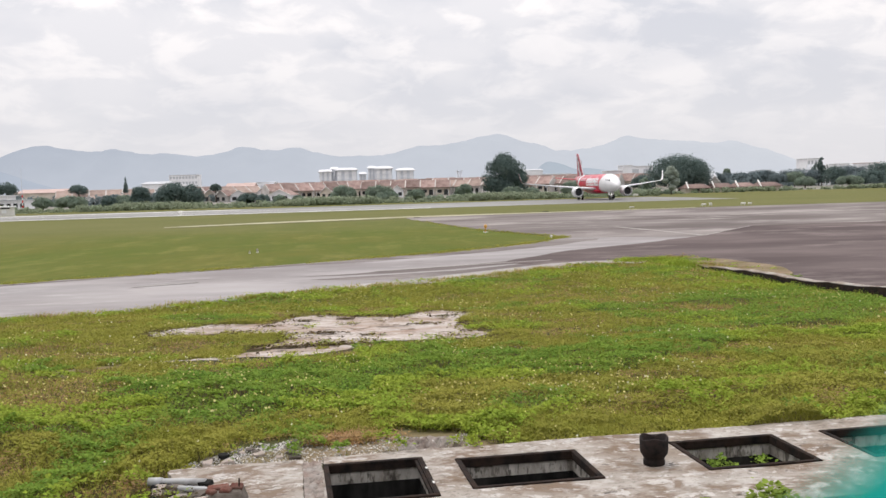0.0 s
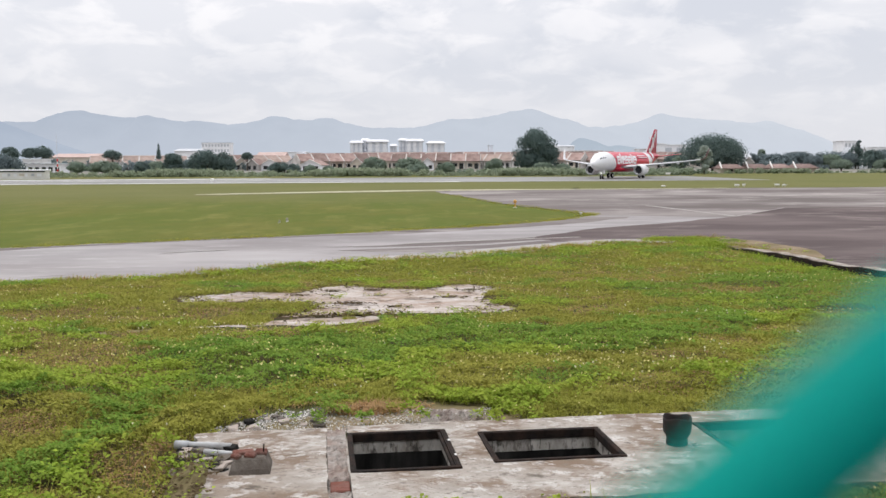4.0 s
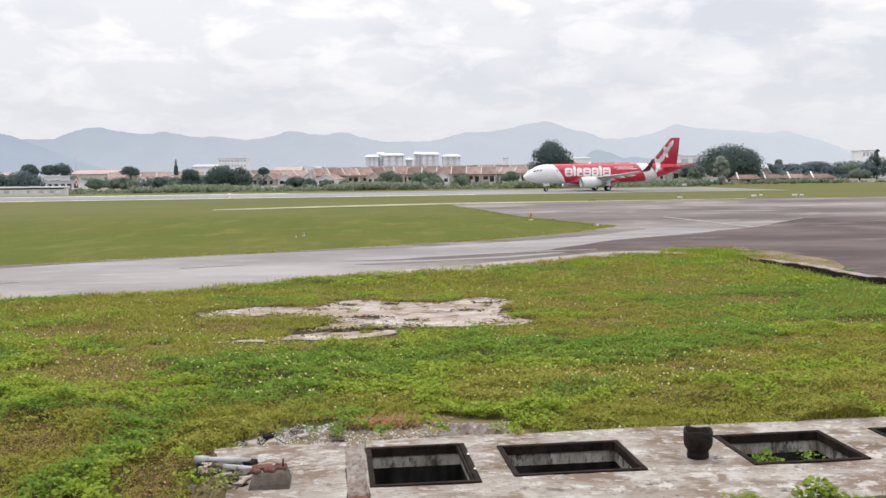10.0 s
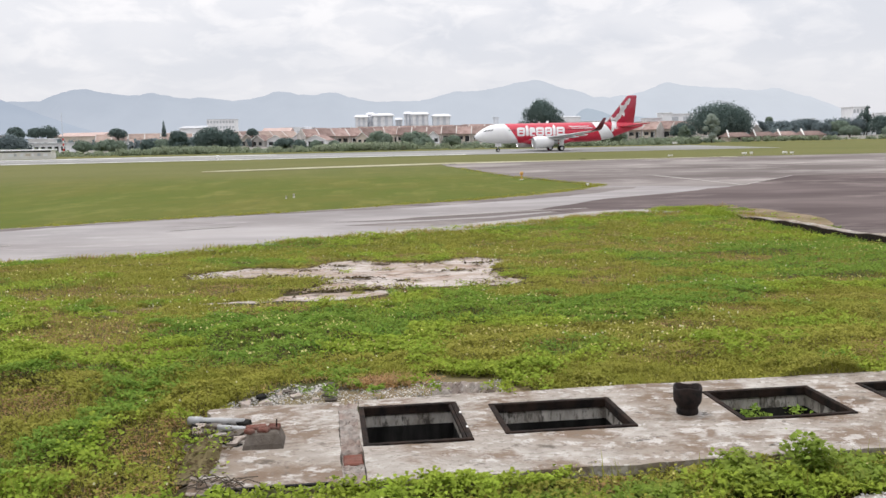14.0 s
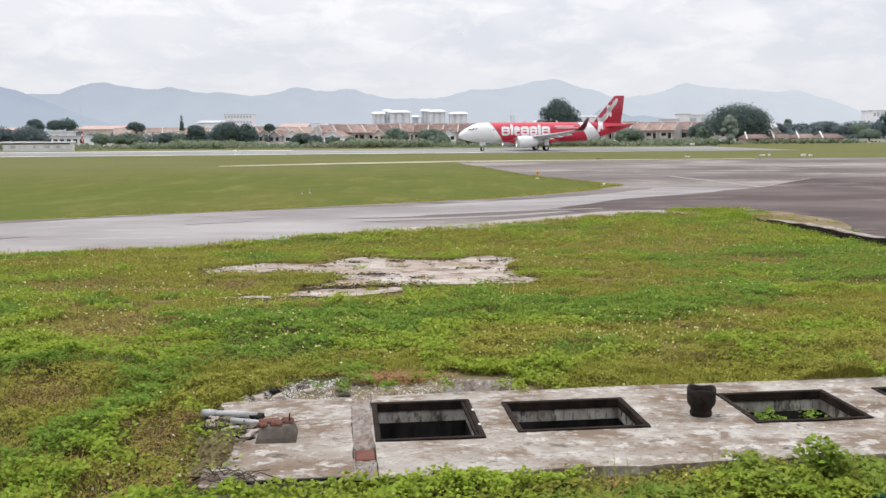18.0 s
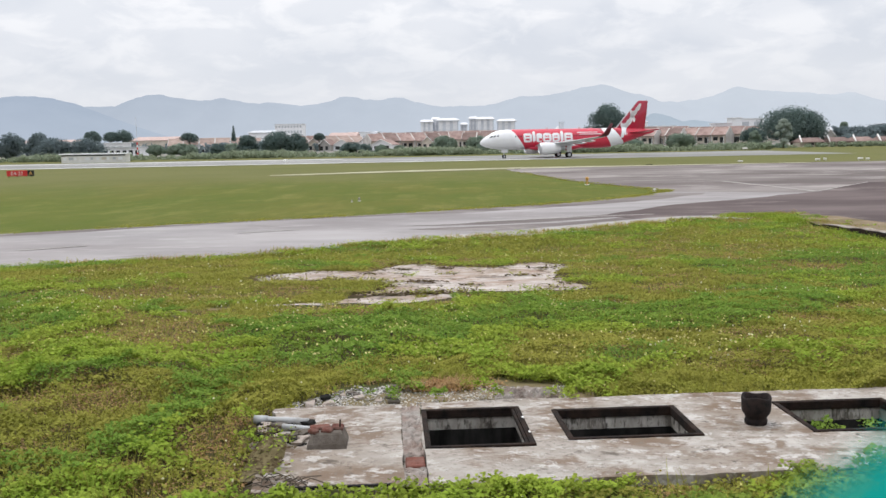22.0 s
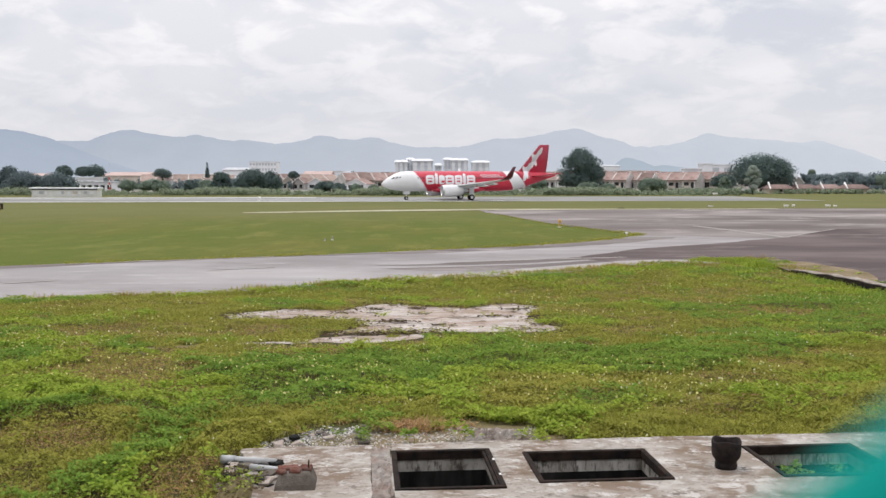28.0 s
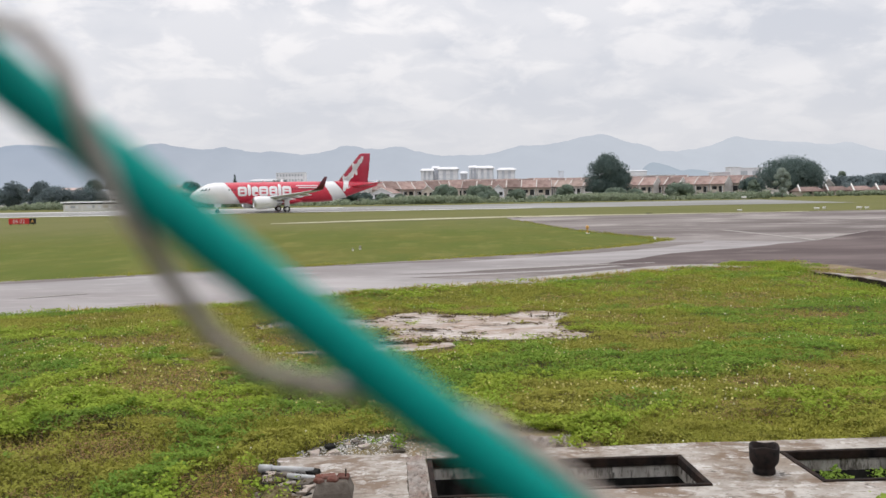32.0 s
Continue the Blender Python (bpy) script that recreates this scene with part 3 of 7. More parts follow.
STRIPS = ([(-4.1, 16.5), (-3.5, 16.75), (-2.7, 17.2), (-1.9, 17.8), (-1.2, 18.1), (-0.4, 18.15), (-0.3, 17.6), (-0.8, 17.0), (-1.3, 16.75), (-2.3, 16.85), (-3.2, 16.55), (-3.9, 16.35)], [(-5.5, 15.5), (-4.9, 16.15), (-4.35, 16.45), (-4.3, 16.1), (-4.9, 15.6)])
sheet("bare_patch", PATCH, 0.016, BARE, "bare pale concrete patch in the grass", 0.22, 0.3)

sheet("verge", [(14.9, 43.4), (14.85, 41.5), (14.9, 38.4), (14.95, 34.6), (15.15, 32.4), (15.6, 32.8), (16.8, 35.2), (17.6, 37.6), (17.7, 39.2), (17.3, 42.9), (16.3, 45.0)], 0.10, VERGE, "sandy soil verge beside the drain", 0.2)
sheet("patch_rim", [(x + 0.10 * (x + 1.2), y + 0.10 * (y - 21.5)) for x, y in PATCH], 0.008, RIM, "dark earth rim round the bare patch", 0.4, 0.4)
for strip, material in zip(STRIPS, (BARE, VERGE)):
    sheet("bare_strip", strip, 0.014, material, "thin worn strip of bare ground", 0.30, 0.15)

sheet("taxiway_border", [(-2.6, 34.3), (1.0, 36.2), (5.5, 38.8), (7.9, 41.1), (10.0, 42.2), (12.9, 43.0), (14.6, 44.8), (13.5, 45.3), (10.6, 45.2), (8.5, 44.5), (5.9, 42.0), (3.1, 39.8), (1.0, 38.4), (-0.6, 37.2), (-1.9, 35.9)], 0.042, WORN, "pale sandy border of the taxiway", 0.5)

# the runway lies askew to the view
RW = pose(0, 197.0, 0.05, 0, 0, 5.2)


def rw_quad(name, x0, x1, y0, y1, lift, material, label):
    bm = bmesh.new()
    n = max(1, int((x1 - x0) / 25))
    for k in range(n):
        a, b = x0 + (x1 - x0) * k / n, x0 + (x1 - x0) * (k + 1) / n
        bm.faces.new([bm.verts.new((RW @ Vector((x, y, 0))).to_tuple()[:2] + (0.05 + lift,)) for x, y in ((a, y0), (b, y0), (b, y1), (a, y1))])
    bmesh.ops.remove_doubles(bm, verts=bm.verts, dist=1e-4)
    return solid(name, bm, material, label, "ground", kind="structure")


rw_quad("runway", -900, 74, -22.5, 23.5, 0.03, RUNWAY, "long grey asphalt runway")
rw_quad("runway_edge_line", -900, 10, -22.3, -19.3, 0.045, PAINT, "broad white runway edge marking")
rw_quad("runway_edge_line", -900, -28, 13.5, 18.5, 0.045, PAINT, "broad white runway edge marking")
for k in range(20):
    rw_quad("runway_centre_dash", -900 + 45 * k, -870 + 45 * k, -0.4, 0.4, 0.045, PAINT, "white painted runway dash")

# ---- the airliner; its space: x ahead, y to its left, origin between the main wheels ----
NOSE = 17.7


def fus_at(s):
    """Centre height, half width and half height of the fuselage s metres behind the nose."""
    S = (0, 0.12, 0.4, 0.9, 1.6, 2.6, 3.8, 5.2, 6.5, 24.0, 26.5, 29, 32, 35, 37.1, 37.57)
    Z = (3.22, 3.22, 3.25, 3.34, 3.47, 3.62, 3.73, 3.79, 3.80, 3.80, 3.86, 4.12, 4.50, 4.86, 5.05, 5.08)
    W = (0.03, 0.28, 0.58, 0.93, 1.25, 1.56, 1.80, 1.94, 1.975, 1.975, 1.90, 1.58, 1.10, 0.58, 0.24, 0.16)
    H = (0.03, 0.28, 0.56, 0.90, 1.24, 1.62, 1.90, 2.04, 2.07, 2.07, 2.00, 1.74, 1.32, 0.78, 0.34, 0.20)
    return np.interp(s, S, Z), np.interp(s, S, W), np.interp(s, S, H)


def fus_shear(s):
    return 0.42 * min(1, max(0, (s - 2.5) / 4)) * min(1, max(0, (37 - s) / 6))


def fus_ring(s, n=32, grow=0.0):
    z, w, h = fus_at(s)
    k = fus_shear(s)
    return [(NOSE - s + k * (h + grow) * math.sin(a), (w + grow) * math.cos(a), z + (h + grow) * math.sin(a)) for a in [2 * math.pi * i / n for i in range(n)]]


def fus_section(s0, s1, lean0=0.0, lean1=0.0):
    cuts = sorted({s0, s1, *[s for s in (0, 0.12, 0.4, 0.9, 1.6, 2.6, 3.8, 5.2, 6.5, 10, 14, 18, 22, 24, 25.2, 26.5, 27.7, 29, 30.5, 32, 33.5, 35, 36, 37.1, 37.57) if s0 < s < s1]})
    # the paint joints slant: lower down they lie farther aft
    rings = [[(Vector(p).x - lean * (3.9 - Vector(p).z), Vector(p).y, Vector(p).z) for p in fus_ring(s)] for s in cuts for lean in (lean0 if s == s0 else lean1 if s == s1 else 0.0,)]
    return loft(rings, True, s0 == 0 or s1 > 37)


def side_patch(bm, s0, s1, z0, z1, corner, side, lean=0.0, off=0.02):
    """A rounded plain shape lying on the fuselage's side."""
    rows = []
    n = 9
    for i in range(n + 1):
        z = z0 + (z1 - z0) * i / n
        d = min(z - z0, z1 - z)
        cut = corner - math.sqrt(max(0, corner ** 2 - (corner - min(d, corner)) ** 2))
        zc, w, h = fus_at((s0 + s1) / 2)
        y = side * ((w + off) * math.sqrt(max(0.0, 1 - ((z - zc) / (h + off)) ** 2)))
        k = lean * (z - z0)
        rows.append([bm.verts.new((NOSE - s, y, z)) for s in (s0 + cut - k, s1 - cut - k)])
    for a, b in zip(rows, rows[1:]):
        f = bm.faces.new((a[0], a[1], b[1], b[0]))
        f.normal_update()
        if f.normal.y * side < 0:
            f.normal_flip()


def foil(s, chord, y, z, thick, vertical=False, cant=0.0):
    """A wing section: leading edge s behind the nose."""
    pts = []
    prof = ((0, 0), (0.02, 0.35), (0.10, 0.75), (0.30, 1.0), (0.60, 0.75), (1, 0.06), (1, -0.06), (0.60, -0.5), (0.30, -0.75), (0.10, -0.6), (0.02, -0.3))
    for c, t in prof:
        d = t * thick / 2
        if vertical:
            pts.append((NOSE - s - c * chord, y + d, z))
        else:
            pts.append((NOSE - s - c * chord, y - d * math.sin(cant), z + d * math.cos(cant)))
    return pts


def build_airliner():
    plane = thing("airliner", "red and white twin-engined airliner taxiing on the runway", "aeroplane")
    part("nose_section", fus_section(0, 7.9, 0, 0.30), WHITE, plane, "white nose section", True)
    body = part("fuselage", fus_section(7.9, 26.7, 0.30, 0.2), RED, plane, "red painted fuselage", True)
    part("rear_band", fus_section(26.7, 29.6, 0.2, 0.36), WHITE, plane, "white band round the rear fuselage", True)
    part("tail_cone", fus_section(29.6, 37.57, 0.36, 0), RED, plane, "red tail cone", True)
    # cockpit windows and nose details
    for side in (1, -1):
        for s0, s1, z0, z1 in ((1.80, 2.40, 4.30, 4.64), (2.54, 3.02, 4.36, 4.76), (3.20, 3.62, 4.42, 4.80)):
            bm = bmesh.new()
            vs = []
            for s, z in ((s0, z0), (s1, z0 + 0.03), (s1 + 0.12, z1), (s0 + 0.3, z1 - 0.12)):
                zc, w, h = fus_at(s)
                vs.append(bm.verts.new((NOSE - s + 0.05, side * (w + 0.03) * math.sqrt(max(0.01, 1 - ((z - zc) / (h + 0.05)) ** 2)), z)))
            bm.faces.new(vs)
            bmesh.ops.recalc_face_normals(bm, faces=bm.faces)
            part("cockpit_window", bm, GLASS, plane, "dark cockpit window")
    bm = bmesh.new()
    vs = []
    for y, s, z in ((-0.55, 1.62, 4.18), (0.55, 1.62, 4.18), (0.5, 2.15, 4.72), (-0.5, 2.15, 4.72)):
        vs.append(bm.verts.new((NOSE - s + 0.16, y, z)))
    bm.faces.new(vs)
    part("windscreen", bm, GLASS, plane, "dark windscreen")
    for side in (1, -1):
        for s in (5.0, 30.4):
            bm = bmesh.new()
            side_patch(bm, s, s + 0.82, 3.45, 5.25, 0.12, side, off=0.012)
            part("cabin_door", bm, WHITE if s < 10 else RED, plane, "closed cabin door")
        bm = bmesh.new()
        for k in range(34):
            s = 7.0 + k * 0.56
            side_patch(bm, s, s + 0.22, 4.28, 4.6, 0.08, side, off=0.016)
        win = part("cabin_windows", bm, DARK, plane, "row of small cabin windows")
        win["kind"] = "stuff"
        # the airline's mark, as plain rounded shapes
        x = 8.75
        for w, h, slot in ((1.75, 1, 1), (0.62, 1.25, 0), (1.25, 1, 2), (1.8, 1, 1), (1.6, 1, 3), (0.62, 1.25, 0), (1.8, 1, 1)):
            bm = bmesh.new()
            z0, z1 = 3.18, 3.18 + 1.85 * h
            side_patch(bm, x, x + w, z0, z1, 0.34, side, off=0.03)
            part("mark_shape", bm, WHITE, plane, "white livery shape")
            if slot:
                bm = bmesh.new()
                a, b = (x + 0.42, x + w - 0.45) if slot != 2 else (x + 0.55, x + w - 0.05)
                side_patch(bm, a, b, 3.62 if slot != 2 else 3.5, 3.95, 0.1, side, off=0.045)
                if slot != 2:
                    part("mark_gap", bm, RED, plane, "red gap in the livery shape")
                    bm = bmesh.new()
                    side_patch(bm, a, b, 4.30, 4.5, 0.08, side, off=0.045)
                part("mark_gap", bm, RED, plane, "red gap in the livery shape")
            x += w + 0.16
        for z0, s0, s1 in ((4.62, 20.6, 25.4), (5.0, 20.2, 24.6)):
            bm = bmesh.new()
            side_patch(bm, s0, s1, z0, z0 + 0.13, 0.05, side, off=0.03)
            part("livery_stripe", bm, WHITE, plane, "thin white livery stripe")
    part("belly_fairing", loft([[(NOSE - s, y * w, 2.15 + z * h) for y, z in ((1, 0.1), (0.85, -0.55), (0.45, -0.9), (-0.45, -0.9), (-0.85, -0.55), (-1, 0.1), (-0.7, 0.8), (0.7, 0.8))] for s, w, h in ((10.2, 1.2, 0.3), (11.8, 2.05, 0.75), (15, 2.2, 0.85), (19.5, 2.1, 0.8), (21.5, 1.3, 0.35))]), RED, plane, "red belly fairing", True)
    # wings
    for side in (1, -1):
        nm = "left" if side > 0 else "right"
        secs = ((11.3, 7.4, 1.6, 2.45, 0.95), (14.05, 4.3, 6.4, 2.95, 0.55), (16.9, 3.0, 11.6, 3.5, 0.34), (19.5, 1.75, 16.6, 4.1, 0.20))
        wing = part("wing", loft([foil(s, c, side * y, z, t) for s, c, y, z, t in secs]), WING_GREY, plane, "grey swept wing", True)
        bm = loft([foil(s, c, side * y, z, t, cant=side * ca) for s, c, y, z, t, ca in ((19.5, 1.75, 16.6, 4.1, 0.2, 0.0), (19.9, 1.5, 17.05, 4.25, 0.16, 0.5), (20.4, 1.25, 17.4, 4.75, 0.13, 1.1), (21.6, 0.55, 17.8, 6.55, 0.07, 1.35))])
        bm.normal_update()
        for f in bm.faces:
            f.material_index = 1 if f.normal.y * side > 0.2 else 0
        part("sharklet", bm, [WHITE, DEEP_RED], plane, "upturned wing tip, dark red outside", True)
        for y, s, c in ((3.9, 17.9, 3.2), (8.2, 18.7, 2.8), (11.6, 19.6, 2.3)):
            zc = np.interp(y, (1.6, 6.4, 11.6, 16.6), (2.45, 2.95, 3.5, 4.1)) - 0.22
            part("flap_fairing", loft([[(NOSE - s + c * (0.5 - u), side * y + r * math.cos(a), zc + 1.4 * r * math.sin(a)) for a in [k * math.pi / 4 for k in range(8)]] for u, r in ((0, 0.03), (0.25, 0.16), (0.6, 0.17), (1.0, 0.03))]), WING_GREY, wing, "flap track fairing", True)
        # engine
        ey, ez = side * 5.75, 1.92
        eng = part("engine_cowl", lathe_x([(NOSE - 15.3, 0.80), (NOSE - 14.4, 1.05), (NOSE - 13.2, 1.22), (NOSE - 12.0, 1.24), (NOSE - 11.3, 1.16), (NOSE - 11.02, 1.04), (NOSE - 10.98, 0.98), (NOSE - 11.05, 0.92), (NOSE - 11.5, 0.88), (NOSE - 12.0, 0.88)], 28, ey, ez), WHITE, plane, "white engine cowl", True)
        part("inlet_lip", lathe_x([(NOSE - 11.3, 1.165), (NOSE - 11.0, 1.05), (NOSE - 10.965, 0.98), (NOSE - 11.03, 0.91), (NOSE - 11.3, 0.885)], 28, ey, ez), METAL, eng, "bare metal inlet lip", True)
        part("fan", lathe_x([(NOSE - 11.75, 0.885), (NOSE - 11.7, 0.3), (NOSE - 11.45, 0.12), (NOSE - 11.3, 0.01)], 24, ey, ez), DARK, eng, "dark fan with spinner", True)
        part("exhaust", lathe_x([(NOSE - 15.2, 0.79), (NOSE - 15.25, 0.5), (NOSE - 16.3, 0.42), (NOSE - 16.35, 0.25), (NOSE - 16.9, 0.02)], 20, ey, ez), METAL, eng, "metal exhaust cone", True)
        part("pylon", loft([[(NOSE - s, ey + 0.16 * k, z) for k, z in ((1, z0), (1, z1), (-1, z1), (-1, z0))] for s, z0, z1 in ((11.9, 3.0, 3.12), (13.5, 2.7, 3.2), (15.5, 2.2, 3.1), (17.0, 2.6, 2.95))]), WHITE, plane, "engine pylon")
        # main gear
        gy = side * 3.8
        gear = part("main_gear_leg", tube([(0, gy, 0.58), (0, gy, 1.5), (0.05, gy - side * 0.15, 2.5)], [0.13, 0.15, 0.17], 10), STRUT, plane, "main gear leg")
        part("axle", tube([(0, gy - 0.5, 0.58), (0, gy + 0.5, 0.58)], 0.09, 8), STRUT, gear, "main gear axle")
        part("side_stay", tube([(0, gy, 1.3), (-0.1, gy - side * 1.3, 2.4)], 0.07, 6), STRUT, gear, "side stay")
        part("gear_door", box(-0.55, 0.45, gy + side * 0.28 - 0.02, gy + side * 0.28 + 0.02, 1.05, 2.45, 0.015), WHITE, gear, "gear door")
        for off in (-0.46, 0.46):
            WHEELS.append((wheel("main_wheel", 0.58, 0.42, plane), (0, gy + off, 0.58), 0.58))
        # tailplane
        part("tailplane", loft([foil(s, c, side * y, z, t) for s, c, y, z, t in ((31.3, 4.1, 0.4, 4.75, 0.40), (33.6, 2.4, 3.6, 5.12, 0.24), (35.3, 1.35, 6.2, 5.42, 0.12))]), RED, plane, "red tailplane", True)
    part("nose_gear_leg", tube([(NOSE - 5.07, 0, 0.38), (NOSE - 5.07, 0, 1.2), (NOSE - 5.0, 0, 2.1)], [0.08, 0.10, 0.12], 10), STRUT, plane, "nose gear leg")
    part("nose_gear_door", box(NOSE - 5.75, NOSE - 4.6, 0.42, 0.46, 1.15, 1.95, 0.01), WHITE, plane, "nose gear door")
    part("nose_gear_door", box(NOSE - 5.75, NOSE - 4.6, -0.46, -0.42, 1.15, 1.95, 0.01), WHITE, plane, "nose gear door")
    part("taxi_light", lathe_x([(NOSE - 4.75, 0.02), (NOSE - 4.78, 0.12), (NOSE - 5.0, 0.12), (NOSE - 5.02, 0.02)], 12, 0, 1.25), surf("lit_lamp", (0.9, 0.9, 0.88), (0.95, 0.95, 0.9), scale=3, rough=0.2, bump=0, glow=((1, 0.97, 0.9), 1.5)), plane, "lit taxi light")
    for off in (-0.26, 0.26):
        WHEELS.append((wheel("nose_wheel", 0.38, 0.22, plane), (NOSE - 5.07, off, 0.38), 0.38))
    # fin
    fin = part("fin", loft([foil(s, c, 0, z, t, True) for s, c, z, t in ((27.6, 8.0, 5.35, 0.12), (29.3, 6.2, 5.75, 0.62), (31.6, 4.3, 8.6, 0.42), (33.9, 2.25, 11.3, 0.24), (34.3, 1.75, 11.45, 0.10))]), CRIMSON, plane, "crimson tail fin", True)
    part("fin_leading_edge", tube([(NOSE - 27.9, 0, 5.55), (NOSE - 29.25, 0, 5.9), (NOSE - 31.55, 0, 8.62), (NOSE - 33.85, 0, 11.3)], [0.05, 0.12, 0.09, 0.06], 8), WING_GREY, fin, "bare grey leading edge")
    part("rudder_gap", box(NOSE - 33.95, NOSE - 33.9, -0.3, 0.3, 5.9, 6.0), DEEP_RED, fin)
    for side in (1, -1):
        # plain slanting strokes and dots climbing the fin
        for f, ln, wd, tilt in ((0.05, 3.4, 0.60, 72), (0.11, 3.0, 0.60, 108), (0.10, 1.2, 0.35, 15), (0.23, 1.6, 0.58, 70), (0.31, 1.9, 0.58, 68), (0.37, 0.7, 0.5, 30), (0.50, 3.2, 0.58, 70), (0.57, 2.7, 0.56, 108), (0.54, 1.1, 0.32, 15), (0.66, 1.4, 0.62, 60), (0.75, 1.5, 0.5, 68), (0.84, 1.0, 0.7, 55), (0.91, 1.3, 0.46, 66)):
            s, z = 30.2 + 4.4 * f, 4.9 + 5.9 * f
            bm = bmesh.new()
            c, q = math.cos(radians(tilt)), math.sin(radians(tilt))
            rows = []
            for k in range(9):
                u = ln / 2 * (k / 4 - 1)
                row = []
                for v in (-1, 0, 1):
                    v *= 0.62 * wd * math.sqrt(max(0.02, 1 - abs(k / 4 - 1) ** 4))
                    ps, pz = s + u * c + v * q, z + u * q - v * c
                    zc, w, h = fus_at(ps)
                    y = max(w * math.sqrt(max(0.0, 1 - ((pz - zc) / h) ** 2)), 0.36 - 0.022 * (pz - 5.7)) + 0.05
                    row.append(bm.verts.new((NOSE - ps, side * y, pz)))
                rows.append(row)
            for a, b in zip(rows, rows[1:]):
                for k in (0, 1):
                    bm.faces.new((a[k], a[k + 1], b[k + 1], b[k]) if side > 0 else (b[k], b[k + 1], a[k + 1], a[k]))
            part("tail_mark_shape", bm, WHITE, fin, "white flourish on the tail")
    for s, z in ((14, 5.9), (21, 5.9)):
        part("antenna", loft([[(NOSE - s - c, d, z + h) for c, d in ((0, 0), (0.15, 0.03), (0.4, 0), (0.15, -0.03))] for h, in ((-0.08,), (0.32,))]), WHITE, plane, "blade antenna")
    return plane


WHEELS = []


def wheel(name, r, w, parent):
    bm = bmesh.new()
    n = 20
    prof = ((-w / 2, r * 0.55), (-w / 2, r * 0.86), (-w * 0.34, r * 0.98), (0, r), (w * 0.34, r * 0.98), (w / 2, r * 0.86), (w / 2, r * 0.55))
    add_loft(bm, [[(q * math.cos(a), y, q * math.sin(a)) for a in [2 * math.pi * k / n for k in range(n)]] for y, q in prof], True, False)
    bmesh.ops.recalc_face_normals(bm, faces=bm.faces)
    ob = part(name, bm, TYRE, parent, "black rubber wheel", True)
    bm = bmesh.new()
    add_loft(bm, [[(q * math.cos(a), y, q * math.sin(a)) for a in [2 * math.pi * k / 12 for k in range(12)]] for y, q in ((-w * 0.42, r * 0.2), (-w * 0.45, r * 0.56), (w * 0.45, r * 0.56), (w * 0.42, r * 0.2))], True, True)
    bmesh.ops.recalc_face_normals(bm, faces=bm.faces)
    part("rim", bm, METAL, ob, "metal wheel rim")
    return ob


AIRLINER = build_airliner()


# ---- far distance ----
def at_view(px, py, dist):
    """X and Z of something dist metres ahead, from its bearing in a level reference view."""
    return (px - 784) / 1613.0 * dist, 4.3 + (317 - py) / 1613.0 * dist


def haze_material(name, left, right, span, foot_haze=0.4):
    """Far slopes with air haze put in as glow, paler where it is thicker."""
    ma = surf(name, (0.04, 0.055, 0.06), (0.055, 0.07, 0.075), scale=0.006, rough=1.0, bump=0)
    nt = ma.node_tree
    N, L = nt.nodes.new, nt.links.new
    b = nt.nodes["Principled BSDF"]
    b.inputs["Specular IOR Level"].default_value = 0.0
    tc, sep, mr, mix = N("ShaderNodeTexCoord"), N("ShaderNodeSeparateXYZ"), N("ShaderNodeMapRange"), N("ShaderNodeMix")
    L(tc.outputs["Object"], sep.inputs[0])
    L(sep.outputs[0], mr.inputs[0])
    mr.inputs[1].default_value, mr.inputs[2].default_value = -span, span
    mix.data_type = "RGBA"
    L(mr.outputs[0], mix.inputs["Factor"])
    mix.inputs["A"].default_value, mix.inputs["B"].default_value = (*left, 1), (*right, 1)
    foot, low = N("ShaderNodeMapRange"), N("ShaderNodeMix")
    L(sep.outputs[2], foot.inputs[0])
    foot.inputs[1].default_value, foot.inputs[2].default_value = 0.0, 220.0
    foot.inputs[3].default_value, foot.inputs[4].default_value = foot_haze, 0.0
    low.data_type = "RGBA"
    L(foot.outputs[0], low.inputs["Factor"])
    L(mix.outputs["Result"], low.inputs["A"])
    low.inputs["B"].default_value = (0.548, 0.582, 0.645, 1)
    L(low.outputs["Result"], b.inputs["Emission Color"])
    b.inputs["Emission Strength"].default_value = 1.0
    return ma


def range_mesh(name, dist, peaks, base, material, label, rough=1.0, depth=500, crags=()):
    """A wooded mountain range as a relief with spurs: peaks are bearing, height, spread."""
    bm = bmesh.new()
    xs = np.linspace(-0.75, 0.75, 361) * dist
    rows = []
    for j, f in enumerate((0.0, 0.18, 0.38, 0.6, 0.8, 1.0)):
        row = []
        for x in xs:
            q = x / dist
            fall = min(1.0, max(0.0, (0.53 - q) / 0.14))
            h = base * (fall * fall * (3 - 2 * fall) if base > 0 else 1)
            for px, hh, wd in peaks:
                h += hh * math.exp(-((q - px) / wd) ** 2)
            for px, hh, wd in crags:
                h += hh * math.exp(-abs(q - px) / wd)
            w = noise.fractal(Vector((q * 22, 2.0, dist / 900)), 0.9, 2.1, 5) * rough * 5 + noise.fractal(Vector((q * 90, 4.0, dist / 900)), 0.9, 2.1, 4) * rough * 6
            w2 = noise.fractal(Vector((q * 30, j * 1.3, 7.0)), 0.9, 2.1, 4) * rough * 22 * math.sin(math.pi * f)
            row.append(bm.verts.new((x, dist - depth * (1 - f), max(-5.0, (h + w) * math.sin(f * math.pi / 2) ** 0.9 + w2 - 5 * (1 - f)))))
        rows.append(row)
    for a, b in zip(rows, rows[1:]):
        for i in range(len(xs) - 1):
            bm.faces.new((a[i], a[i + 1], b[i + 1], b[i]))
    bmesh.ops.recalc_face_normals(bm, faces=bm.faces)
    return solid(name, bm, material, label, "mountains", kind="structure", smooth=True)


